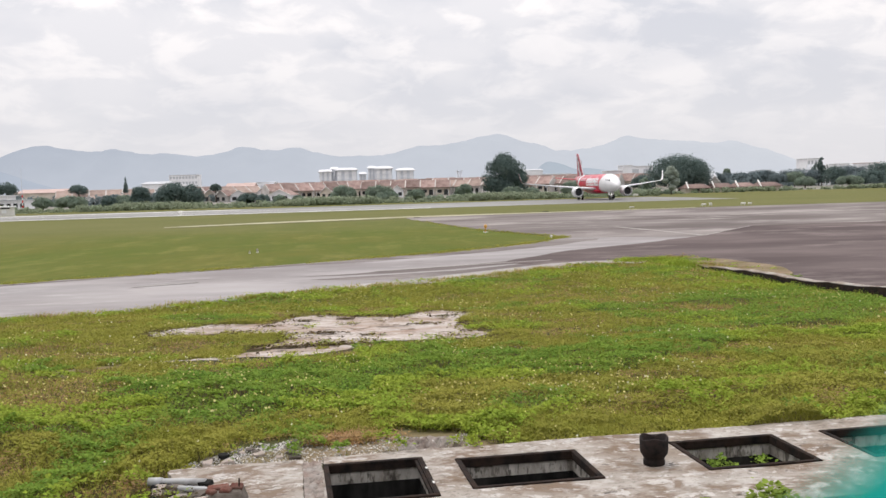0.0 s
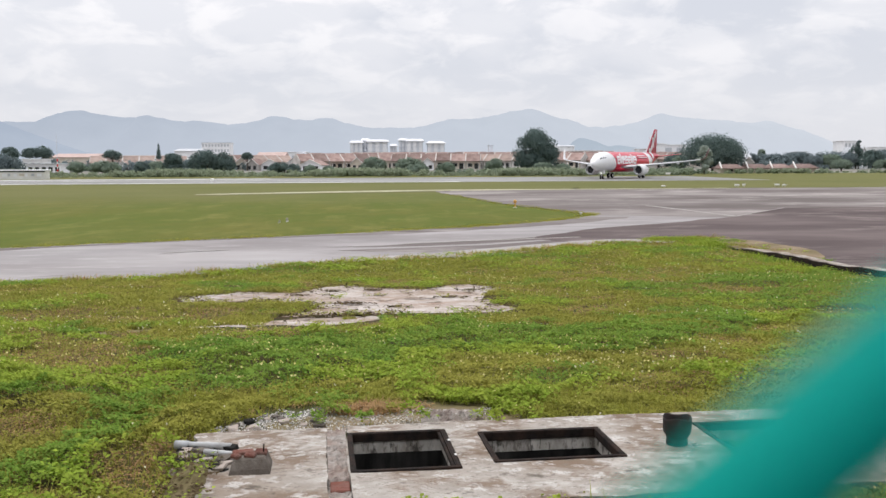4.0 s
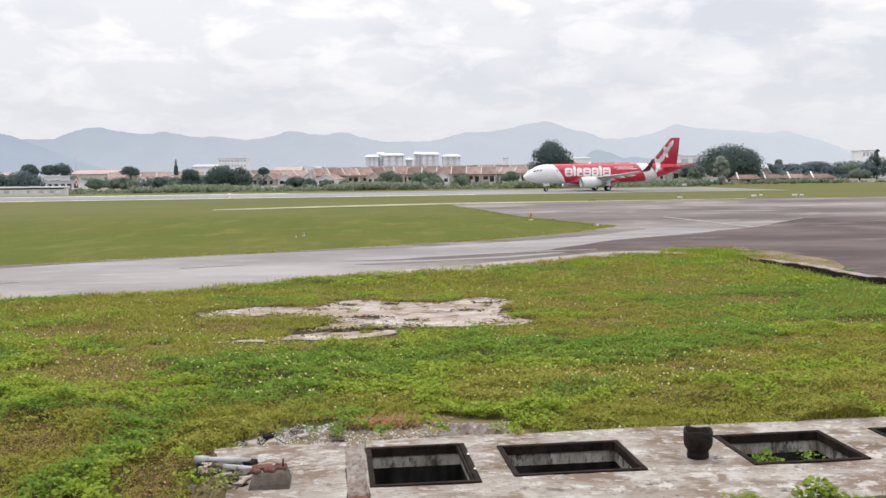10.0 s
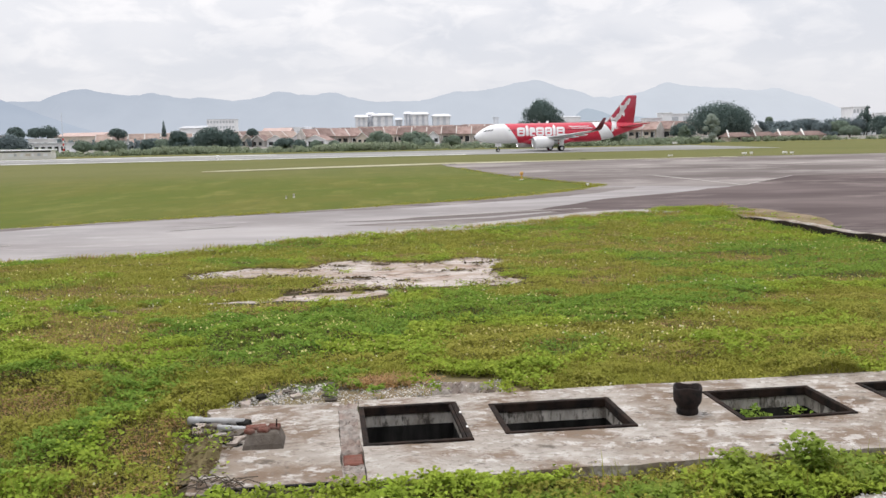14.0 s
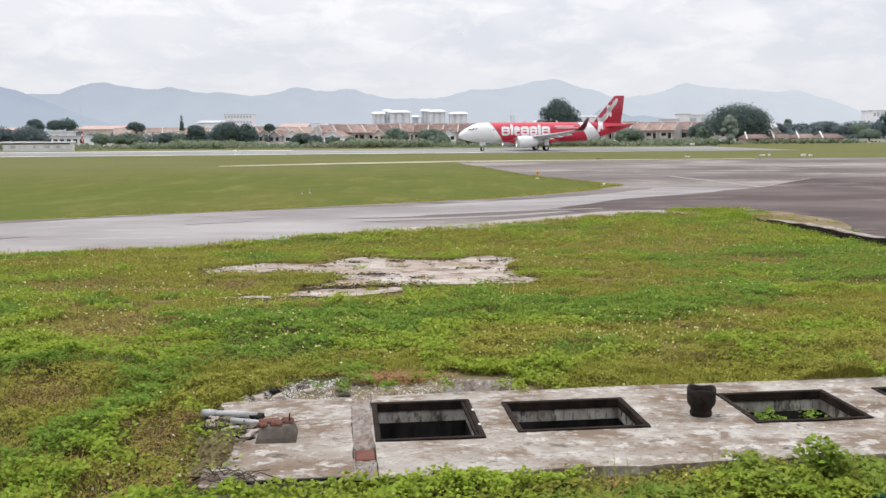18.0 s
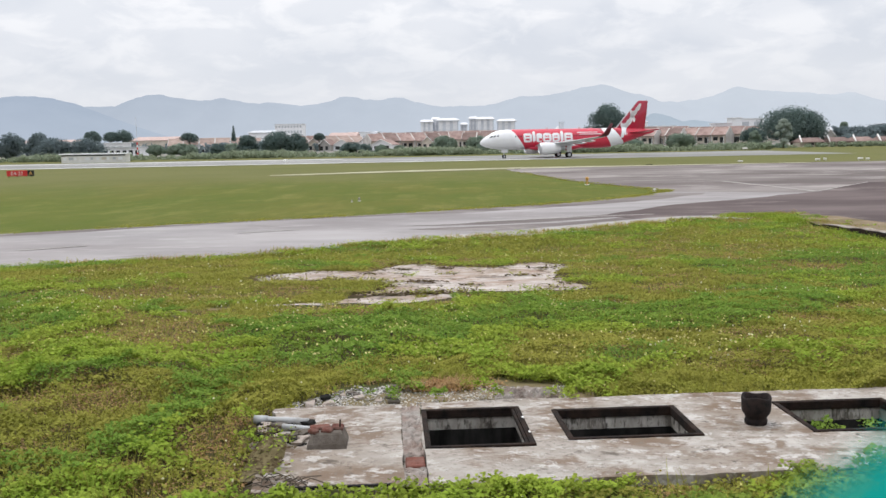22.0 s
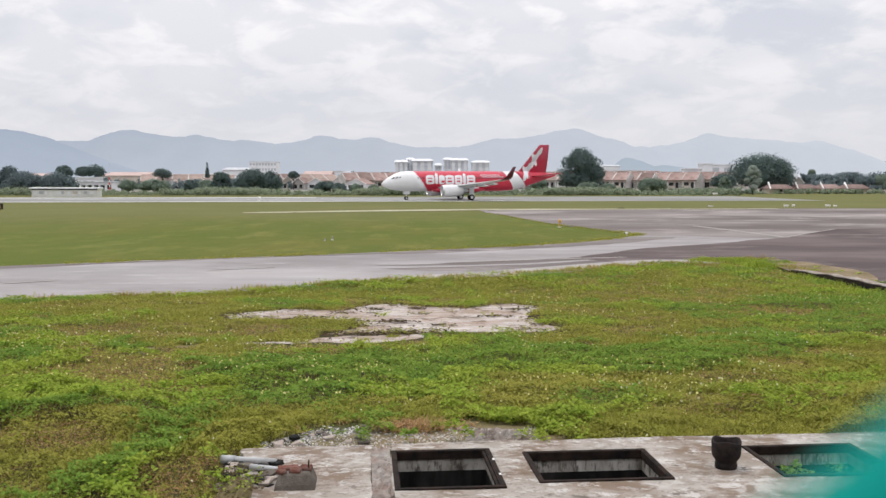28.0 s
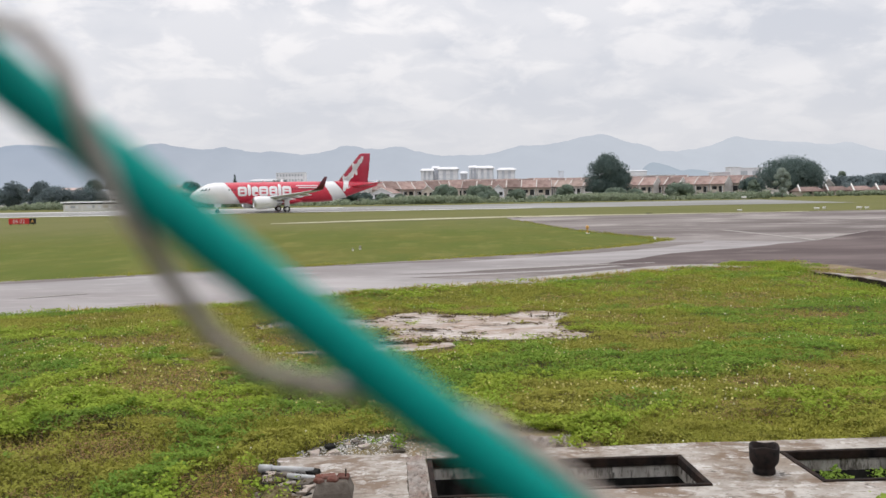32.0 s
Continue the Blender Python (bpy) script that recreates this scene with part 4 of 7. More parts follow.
SUMMITS = (0, 25, 56, 43, 73, 85, 72, 60, 68, 47, 52, 35, 46, 73, 45, 59, 38, 24, 25, 27, 52, 56, 66, 82, 87, 54, 25, 30, 38, 68, 59, 53, 48, 39, 47, 38, 24, 6, 0)
# the haze is a glowing colour on the relief itself
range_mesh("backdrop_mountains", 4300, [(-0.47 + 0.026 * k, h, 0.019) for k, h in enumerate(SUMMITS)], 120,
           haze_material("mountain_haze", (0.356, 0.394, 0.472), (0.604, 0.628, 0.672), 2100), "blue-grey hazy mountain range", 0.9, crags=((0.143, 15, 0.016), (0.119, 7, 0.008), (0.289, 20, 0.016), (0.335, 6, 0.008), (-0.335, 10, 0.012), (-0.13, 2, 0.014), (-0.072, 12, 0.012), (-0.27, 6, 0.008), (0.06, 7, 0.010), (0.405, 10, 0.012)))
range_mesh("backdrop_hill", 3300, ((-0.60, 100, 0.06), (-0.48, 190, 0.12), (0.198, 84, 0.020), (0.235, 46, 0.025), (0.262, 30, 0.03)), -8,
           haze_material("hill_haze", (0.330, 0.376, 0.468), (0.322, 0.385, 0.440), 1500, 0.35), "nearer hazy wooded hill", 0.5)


# ---- trees and scrub ----
def leaf_cloud(rng, centres, radii, count, size, squash=0.8, shell=0.55):
    """Leaf clumps spread over lobes; an array of small four-cornered leaves."""
    centres, radii = np.asarray(centres, float), np.asarray(radii, float)
    w = radii ** 2
    pick = rng.choice(len(centres), count, p=w / w.sum())
    d = rng.normal(size=(count, 3))
    d /= np.linalg.norm(d, axis=1)[:, None]
    r = radii[pick] * (shell + (1 - shell) * rng.random(count) ** 0.5) * (1 + 0.10 * rng.normal(size=count))
    p = centres[pick] + d * r[:, None] * np.array([1, 1, squash])
    n = d + 0.22 * rng.normal(size=(count, 3))
    n /= np.linalg.norm(n, axis=1)[:, None]
    t = np.cross(n, rng.normal(size=(count, 3)))
    t /= np.linalg.norm(t, axis=1)[:, None]
    b = np.cross(n, t)
    s = size * (0.6 + 0.8 * rng.random(count))[:, None]
    t, b = t * s, b * s * 0.6
    return np.stack([p - t, p - b * 0.9, p + t, p + b * 0.9], axis=1)


def tree(px0, px1, py0, py1, dist, crown, label, seed, lobes=9, count=1700, size=0.55, trunk=0.25, flat=0.8, cat="tree", skirt=False):
    rng = np.random.default_rng(seed)
    x0, _ = at_view(px0, 0, dist)
    x1, _ = at_view(px1, 0, dist)
    _, top = at_view(0, py0, dist)
    _, low = at_view(0, py1, dist)
    base = 0.05
    cx, w = (x0 + x1) / 2, (x1 - x0) / 2 * 1.06
    low = max(low, base + 0.3)
    h = (top - low)
    t = thing(cat, label, cat, pose(cx, dist, base))
    part("trunk", tube([(0, 0, -0.2), (0.1 * w * 0.2, 0, (low - base) * 0.6 + 0.3), (0.02 * w, 0.1, low - base + h * 0.45)], [trunk * 1.2, trunk, trunk * 0.5], 9), BARK, t, "brown trunk")
    cen, rad = [], []
    for k in range(lobes):
        a, q = rng.random() * 6.283, rng.random() ** 0.35
        zz = rng.random()
        rr = (0.34 + 0.22 * rng.random()) * min(w, h * 0.9)
        reach = max(0.0, w - rr) * (1 - 0.3 * zz ** 2)
        cen.append((math.cos(a) * q * reach, math.sin(a) * q * reach * 0.8, low - base + rr * flat * 0.9 + zz * max(0.05, h - 1.85 * rr * flat)))
        rad.append(rr)
    cen += [(-(w - 0.35 * w), 0, low - base + h * 0.42), (w - 0.35 * w, 0, low - base + h * 0.42), (0, 0, low - base + h - 0.42 * min(w, h) * flat)]
    rad += [0.36 * w, 0.36 * w, 0.44 * min(w, h)]
    cen += [(-0.5 * w, 0.1 * w, low - base + h * 0.66), (0.5 * w, -0.1 * w, low - base + h * 0.64)]
    rad += [0.34 * min(w, h), 0.34 * min(w, h)]
    if skirt:
        cen += [(q * w, 0, low - base + 0.24 * h) for q in (-0.5, 0.1, 0.55)]
        rad += [0.42 * min(w, h)] * 3
    bm = bmesh.new()
    for c in cen[:5]:
        add_tube(bm, [(0, 0, (low - base) * 0.6), (c[0] * 0.5, c[1] * 0.5, (low - base + c[2]) * 0.5), c], [trunk * 0.5, trunk * 0.3, 0.04], 6)
    part("limbs", bm, BARK, t, "brown limbs")
    me = quads_mesh("crown", leaf_cloud(rng, cen, rad, count, size, flat), crown)
    ob = new("crown", me)
    ob.parent = t
    return t


def scrub_band(name, x0, x1, y0, y1, h0, h1, count, size, material, label, seed):
    rng = np.random.default_rng(seed)
    cx, cy = rng.uniform(x0, x1, count // 26), rng.uniform(y0, y1, count // 26)
    hh = h0 + (h1 - h0) * np.clip(0.5 + 0.5 * np.sin(cx * 0.13 + seed) + 0.35 * rng.normal(size=len(cx)), 0, 1.2)
    cen = np.stack([cx, cy, 0.05 + hh * 0.45], axis=1)
    co = leaf_cloud(rng, cen, hh * 0.62, count, size, 0.85, 0.3)
    co[:, :, 2] = np.maximum(co[:, :, 2], 0.02)
    return tagged(new(name, quads_mesh(name, co, material)), label, "bushes", kind="stuff")


# ---- houses ----
def house_proto(w, d, eave, ridge, wall, roof, porch=True):
    """A single-storey terraced house: ridge along x, its front to -y."""
    h = thing("terraced_house", "low terraced house with faded tiled roof", "house", group="terraced houses")
    t = 0.2
    part("front_wall", box(-w / 2, w / 2, -d / 2, -d / 2 + t, -0.3, eave - 0.05), wall, h)
    part("rear_wall", box(-w / 2, w / 2, d / 2 - t, d / 2, -0.3, eave - 0.05), wall, h)
    for sx in (-1, 1):
        bm = bmesh.new()
        x0, x1 = sx * w / 2 - (0.22 if sx > 0 else 0.0), sx * w / 2 + (0.0 if sx > 0 else 0.22)
        prof = ((-d / 2 - 0.5, -0.3), (-d / 2 - 0.5, eave - 0.1), (-d / 2 - 0.8, eave + 0.08), (0, ridge + 0.26), (d / 2 + 0.5, eave + 0.08), (d / 2 + 0.2, -0.3))
        add_loft(bm, [[(x, y, z) for y, z in prof] for x in (x0, x1)])
        bmesh.ops.recalc_face_normals(bm, faces=bm.faces)
        part("party_wall", bm, WALL_G, h, "pale party wall rising above the roof")
    for sy in (-1, 1):
        bm = bmesh.new()
        a, b = -w / 2 + 0.23, w / 2 - 0.23
        e = sy * (d / 2 + 0.7)
        n = Vector((0, (ridge - eave), abs(e))).normalized() * 0.14
        for z in (0,):
            lo, hi = Vector((0, e, eave - 0.1)), Vector((0, 0, ridge))
            up = Vector((0, sy * n.y, n.z))
            add_loft(bm, [[Vector((x, 0, 0)) + p for p in (lo, hi, hi + up, lo + up)] for x in (a, b)])
        bmesh.ops.recalc_face_normals(bm, faces=bm.faces)
        part("roof_slope", bm, roof, h, "faded tiled roof slope")
    for x0, x1, z0, z1 in ((-w * 0.36, -w * 0.06, 0.9, 2.3), (w * 0.08, w * 0.36, -0.1, 2.3)):
        win = part("window" if z0 > 0.5 else "doorway", box(x0, x1, -d / 2 - 0.04, -d / 2 + 0.02, z0, z1), PANE, h, "dark opening")
        part("frame", box(x0 - 0.08, x1 + 0.08, -d / 2 - 0.06, -d / 2 - 0.045, z1, z1 + 0.1), WALL_W, win)
    if porch:
        part("porch_roof", box(-w * 0.40, w * 0.40, -d / 2 - 1.6, -d / 2 - 0.06, eave - 0.65, eave - 0.5), ROOF_T, h, "porch roof")
        for x in (-w * 0.38, w * 0.38):
            part("porch_post", box(x - 0.1, x + 0.1, -d / 2 - 1.5, -d / 2 - 1.3, -0.3, eave - 0.65), WALL_W, h)
    return h


def build_houses():
    protos = [house_proto(6.6, 10, 3.3, 6.4, WALL_C, ROOF_R), house_proto(6.6, 10, 3.3, 6.2, WALL_W, ROOF_T), house_proto(7.2, 11, 3.5, 6.8, WALL_C, ROOF_R, False)]
    used = [False] * 3
    #         bearing, distance, turn, number, kind, ground rise
    rows = ((505, 430, -40, 3, 0, 0.0), (560, 425, -38, 3, 1, 0.0), (668, 398, -25, 5, 0, 0.2), (682, 425, -40, 5, 2, 0.3),
            (716, 415, -25, 5, 0, 0.2), (775, 412, -10, 6, 2, 0.3), (850, 408, 6, 6, 0, 0.2), (912, 420, 12, 5, 2, 0.4), (965, 410, 25, 4, 1, 0.2),
            (1052, 405, 32, 5, 0, 0.4), (1100, 425, 32, 5, 2, 0.8), (1120, 402, 33, 3, 0, 0.3), (1185, 400, 33, 4, 0, 0.4), (1235, 405, 33, 4, 2, 0.3), (1000, 440, 20, 6, 0, 1.2),
            (335, 400, -12, 6, 1, -0.2), (1290, 440, 25, 5, 0, 0.8), (820, 445, 0, 9, 2, 0.8), (1150, 445, 20, 7, 0, 1.0))
    for px, dist, turn, n, kind, rise in rows:
        x, _ = at_view(px, 0, dist)
        c, s = math.cos(radians(-turn)), math.sin(radians(-turn))
        w = 6.6 if kind < 2 else 7.2
        for k in range(n):
            o = (k - (n - 1) / 2) * (w + 0.02)
            m = pose(x + c * o, dist + s * o, 0.3 + rise + 0.35 * noise.noise(Vector((px * 0.37, k * 1.7, 0))), 0, 0, -turn)
            if used[kind]:
                copy_thing(protos[kind], m)
            else:
                protos[kind].matrix_basis, used[kind] = m, True
    # rubble of low roofs behind the far turf: only their roofs show
    for px0, px1, dist in ((1350, 1395, 275), (1398, 1440, 280), (1442, 1480, 283), (1484, 1528, 280)):
        x0, _ = at_view(px0, 0, dist)
        x1, z1 = at_view(px1, 327, dist)
        w = x1 - x0
        h = thing("low_house", "low house with a broad reddish hip roof and white ridge walls", "house", pose((x0 + x1) / 2, dist, 0.05), "low houses")
        part("wall", box(-w / 2 + 0.4, w / 2 - 0.4, -3, 3, -0.2, 1.35), WALL_C, h)
        part("hip_roof", loft([[(-w / 2 * k, -4 * k2, z), (w / 2 * k, -4 * k2, z), (w / 2 * k, 4 * k2, z), (-w / 2 * k, 4 * k2, z)] for k, k2, z in ((1, 1, 1.3), (1, 1, 1.45), (0.72, 0.04, 2.7))]), ROOF_R, h, "reddish hip roof")
        part("ridge_wall", loft([[(-w / 2 + 0.3, -4.1, 1.1), (-w / 2 + 0.62, -4.1, 1.1), (-w / 2 + 0.62, -4.1, 1.6), (-w / 2 + 0.3, -4.1, 1.6)], [(-w / 2 + 1.0, 0.0, 2.9), (-w / 2 + 1.35, 0.0, 2.9), (-w / 2 + 1.35, 0.0, 3.5), (-w / 2 + 1.0, 0.0, 3.5)]]), WALL_W, h, "white ridge wall")
        part("dark_gap", box(-0.6, 0.5, -3.06, -3.02, 0.5, 1.2), PANE, h)


build_houses()


def gabled_house(px0, px1, py0, dist, lean, wall, roof, label):
    """A house with its gable to the runway and the ridge running away."""
    x0, z1 = at_view(px0, py0, dist)
    x1, _ = at_view(px1, py0, dist)
    w, top, d = x1 - x0, z1 - 0.05, 11.0
    eave = top * 0.55
    h = thing("gabled_house", label, "house", pose((x0 + x1) / 2, dist, 0.05, 0, 0, lean), "gabled houses")
    bm = bmesh.new()
    add_loft(bm, [[(-w / 2, y, -0.3), (w / 2, y, -0.3), (w / 2, y, eave), (0, y, top - 0.15), (-w / 2, y, eave)] for y in (0, 0.2)])
    bmesh.ops.recalc_face_normals(bm, faces=bm.faces)
    part("gable_wall", bm, wall, h, "pale gable wall")
    for q in (-1, 1):
        part("side_wall", box(min(q * w / 2, q * (w / 2 - 0.2)), max(q * w / 2, q * (w / 2 - 0.2)), 0.21, d, -0.3, eave), wall, h)
        bm = bmesh.new()
        add_loft(bm, [[(q * (w / 2 + 0.5), y, eave - 0.35), (0, y, top - 0.1), (0, y, top + 0.08), (q * (w / 2 + 0.5), y, eave - 0.17)] for y in (-0.6, d)])
        bmesh.ops.recalc_face_normals(bm, faces=bm.faces)
        part("roof_slope", bm, roof, h, "tiled roof slope")
        bm = bmesh.new()
        add_loft(bm, [[(q * (w / 2 + 0.5), y, eave - 0.5), (0, y, top - 0.2), (0, y, top + 0.1), (q * (w / 2 + 0.5), y, eave - 0.15)] for y in (-0.75, -0.61)])
        bmesh.ops.recalc_face_normals(bm, faces=bm.faces)
        part("barge_board", bm, WALL_W, h, "white barge board")
        part("window", box(q * w * 0.24 - w * 0.13, q * w * 0.24 + w * 0.13, -0.05, -0.01, eave * 0.2, eave * 0.75), PANE, h, "dark opening")
    return h


for a, b, c, dist, lean, wall, roof, label in (
        (544, 574, 315, 385, 8, TOWER_W, ROOF_P, "white gabled house with a salmon roof"), (588, 616, 311, 400, -20, TOWER_W, ROOF_T, "white gabled house with slanting barge boards"),
        (611, 648, 316, 378, -14, TOWER_W, ROOF_R, "white gabled house at the terrace end"), (498, 520, 312, 385, 10, WALL_C, ROOF_T, "cream gabled house behind shrubs"), (518, 538, 314, 380, -8, WALL_G, ROOF_R, "weathered gabled house behind shrubs"),
        (255, 285, 316, 385, 12, WALL_C, ROOF_T, "cream gabled house behind shrubs"), (296, 318, 318, 380, -6, TOWER_W, ROOF_T, "white gabled house behind shrubs"), (700, 722, 313, 385, -16, WALL_C, ROOF_R, "cream gabled house at the terrace end"),
        (1608, 1630, 296, 375, 14, TOWER_W, ROOF_G, "white gabled house among trees"), (1402, 1418, 312, 355, -20, WALL_G, ROOF_G, "grey gabled house among trees"), (822, 846, 314, 385, 14, TOWER_W, ROOF_R, "white gabled house at the terrace end")):
    gabled_house(a, b, c, dist, lean, wall, roof, label)


def block(name, px0, px1, py0, dist, depth, wall, roof, label, storeys=0, bays=0, cat="building", over=0.6, pitch=0.0, base=0.05):
    x0, z1 = at_view(px0, py0, dist)
    x1, _ = at_view(px1, py0, dist)
    w, h = x1 - x0, z1 - base
    b = thing(name, label, cat, pose((x0 + x1) / 2, dist, base))
    part("wall", box(-w / 2, w / 2, 0, depth, -0.3, h - 0.3), wall, b)
    if pitch:
        part("roof", loft([[(x, y, z) for y, z in ((-over, h - 0.4), (depth / 2, h - 0.3 + pitch), (depth + over, h - 0.4), (depth + over, h - 0.55), (-over, h - 0.55))] for x in (-w / 2 - over, w / 2 + over)]), roof, b, "pitched roof")
    else:
        part("roof", box(-w / 2 - over, w / 2 + over, -over, depth + over, h - 0.29, h), roof, b, "flat roof slab")
    if storeys:
        sh, bw = (h - 0.6) / storeys, w / bays
        for i in range(storeys):
            for k in range(bays):
                xx = -w / 2 + (k + 0.5) * bw
                part("window", box(xx - bw * 0.3, xx + bw * 0.3, -0.06, -0.01, i * sh + sh * 0.35, i * sh + sh * 0.8), FAR_PANE if dist > 430 else PANE, b)
    return b


def tower(px0, px1, py0, dist, label):
    """A pale apartment block: stacked storeys between tall white piers, with a wide hipped cap."""
    x0, z1 = at_view(px0, py0, dist)
    x1, _ = at_view(px1, py0, dist)
    w, h, d = x1 - x0, z1, 22.0
    b = thing("apartment_tower", label, "building", pose((x0 + x1) / 2, dist, 0.05), "apartment towers")
    part("core", box(-w / 2 + 1, w / 2 - 1, 1.2, d, -0.3, h - 3.5), TOWER_G, b, "grey recessed wall")
    n = max(3, int(w / 9))
    for k in range(n):
        xx = -w / 2 + (k + 0.5) * w / n
        part("pier", box(xx - w / n * 0.30, xx + w / n * 0.26, 0, 1.1, -0.3, h - 4), TOWER_W, b, "tall white pier")
    st = int((h - 4) / 3.1)
    for i in range(1, st, 2):
        part("balcony", box(-w / 2 + 1.4, w / 2 - 1.4, -0.12, 1.19, i * 3.1 + 2.0, i * 3.1 + 2.7), TOWER_G, b)
    part("cap", loft([[(-w / 2 * k, 11 - 13 * k2, z), (w / 2 * k, 11 - 13 * k2, z), (w / 2 * k, 11 + 13 * k2, z), (-w / 2 * k, 11 + 13 * k2, z)] for k, k2, z in ((1.07, 1.05, h - 4.2), (1.07, 1.05, h - 3.0), (0.8, 0.7, h - 0.4), (0.45, 0.4, h))]), TOWER_W, b, "white hipped roof cap")
    return b


def build_town():
    D = 1400
    for a, b, y in ((698, 722, 283), (718, 733, 279), (728, 766, 281), (768, 782, 289), (783, 800, 279), (797, 828, 280), (833, 866, 284)):
        tower(a, b, y, D + (30 if b - a < 20 else 0), "pale apartment tower with white roof cap")
    block("office_block", 442, 490, 286, 1100, 25, TOWER_W, TOWER_W, "long grey office block far off", 4, 9)
    block("warehouse", 180, 256, 309, 420, 30, WALL_C, ROOF_P, "long building with a pink metal roof", 0, 0, pitch=1.6)
    block("warehouse", -40, 80, 309, 430, 30, TOWER_W, ROOF_P, "long building with a pink metal roof", 0, 0, pitch=1.0)
    block("warehouse", 256, 372, 311, 430, 20, WALL_G, ROOF_D, "long hall with a dusty grey-brown roof", 0, 0, pitch=1.2)
    block("warehouse", 395, 436, 299, 480, 25, TOWER_W, ROOF_G, "pale shed with grey roof", 0, 0, pitch=1.2)
    block("school_hall", 537, 583, 309, 430, 20, WALL_C, ROOF_P, "hall with salmon roof behind the houses", 1, 5, pitch=2.0)
    block("flat_roofed_hall", 571, 621, 302, 520, 20, TOWER_W, TOWER_W, "white flat-roofed hall behind the houses", 1, 6)
    block("flat_roofed_hall", 604, 648, 306, 500, 20, TOWER_W, TOWER_W, "white flat-roofed hall behind the houses", 1, 6)
    block("white_house", 132, 200, 321, 300, 8, TOWER_W, ROOF_G, "white low house with dark windows", 1, 6)
    block("white_house", 135, 170, 313, 330, 8, TOWER_W, TOWER_W, "white low house with dark windows", 1, 3)
    block("far_hall", 1063, 1095, 293, 700, 20, TOWER_W, ROOF_G, "white hall far off", 0, 0, pitch=1.0)
    block("far_hall", 1050, 1145, 301, 560, 18, TOWER_W, TOWER_W, "long pale hall behind the houses", 0, 0)
    block("white_tower_house", 1241, 1258, 289, 480, 10, TOWER_W, TOWER_W, "white tower-like house beyond the trees", 0, 0)
    block("white_block", 1252, 1296, 291, 500, 14, TOWER_W, TOWER_W, "bright white block with few windows", 2, 2)
    block("white_house", 1212, 1240, 298, 450, 10, TOWER_W, TOWER_W, "white low house with dark windows", 1, 4)
    block("far_block", 931, 981, 303, 620, 14, TOWER_W, TOWER_W, "pale block behind the houses", 1, 4)
    block("far_block", 943, 950, 291, 640, 8, TOWER_G, TOWER_G, "grey water tank block", 0, 0)
    block("far_house", 1392, 1412, 312, 360, 8, TOWER_W, ROOF_G, "pale gabled house among trees", 1, 2, pitch=2.0)
    block("far_block", 1584, 1610, 285, 560, 15, TOWER_W, TOWER_W, "pale white block above the trees", 3, 4)
    block("far_block", 1644, 1664, 296, 520, 12, TOWER_W, TOWER_W, "white block among trees", 2, 3)
    block("far_block", 1500, 1516, 304, 600, 12, TOWER_G, ROOF_G, "grey block among trees", 0, 0)
    block("far_block", 1690, 1720, 296, 560, 12, TOWER_W, ROOF_P, "pale block with salmon roof among trees", 2, 3)
    # white equipment hut beside the runway
    x0, _ = at_view(57, 0, 221)
    x1, _ = at_view(173, 0, 221)
    w = x1 - x0
    hut = thing("equipment_hut", "long low white hut with an overhanging flat roof", "hut", pose((x0 + x1) / 2, 221, 0.05))
    part("wall", box(-w / 2, w / 2, 0, 3, -0.1, 1.95), WALL_W, hut)
    part("roof", box(-w / 2 - 0.45, w / 2 + 0.3, -0.5, 3.4, 1.96, 2.25, 0.03), TOWER_W, hut, "white overhanging roof")
    # the roof's shade on the wall, laid on as a dark strip
    part("fascia", box(-w / 2 - 0.02, w / 2 + 0.02, -0.03, -0.005, 1.62, 1.94), PANE, hut, "dark strip for the shade under the roof")
    for k in range(11):
        a = -w / 2 + 0.5 + (w - 1.0) * k / 11
        if k == 3:
            continue
        part("panel", box(a, a + (0.75, 1.1, 0.55)[k % 3], -0.05, -0.01, 0.62 + 0.1 * (k % 2), 1.32), (TOWER_W, FAR_PANE, TOWER_W, WALL_C)[k % 4], hut, "pale window panel")
    x, _ = at_view(195, 0, 290)
    mast = thing("radio_mast", "thin pale radio mast", "mast", pose(x, 290, 0.05))
    part("pole", tube([(0, 0, -0.2), (0, 0, 12.8)], [0.12, 0.06], 6), TOWER_G, mast)
    for k in range(6):
        part("base_band", tube([(0, 0, 0.1 + 0.8 * k), (0, 0, 0.88 + 0.8 * k)], 0.22, 8), (WALL_W, SIGN_RED)[k % 2], mast, "red or white band of the base")


build_town()


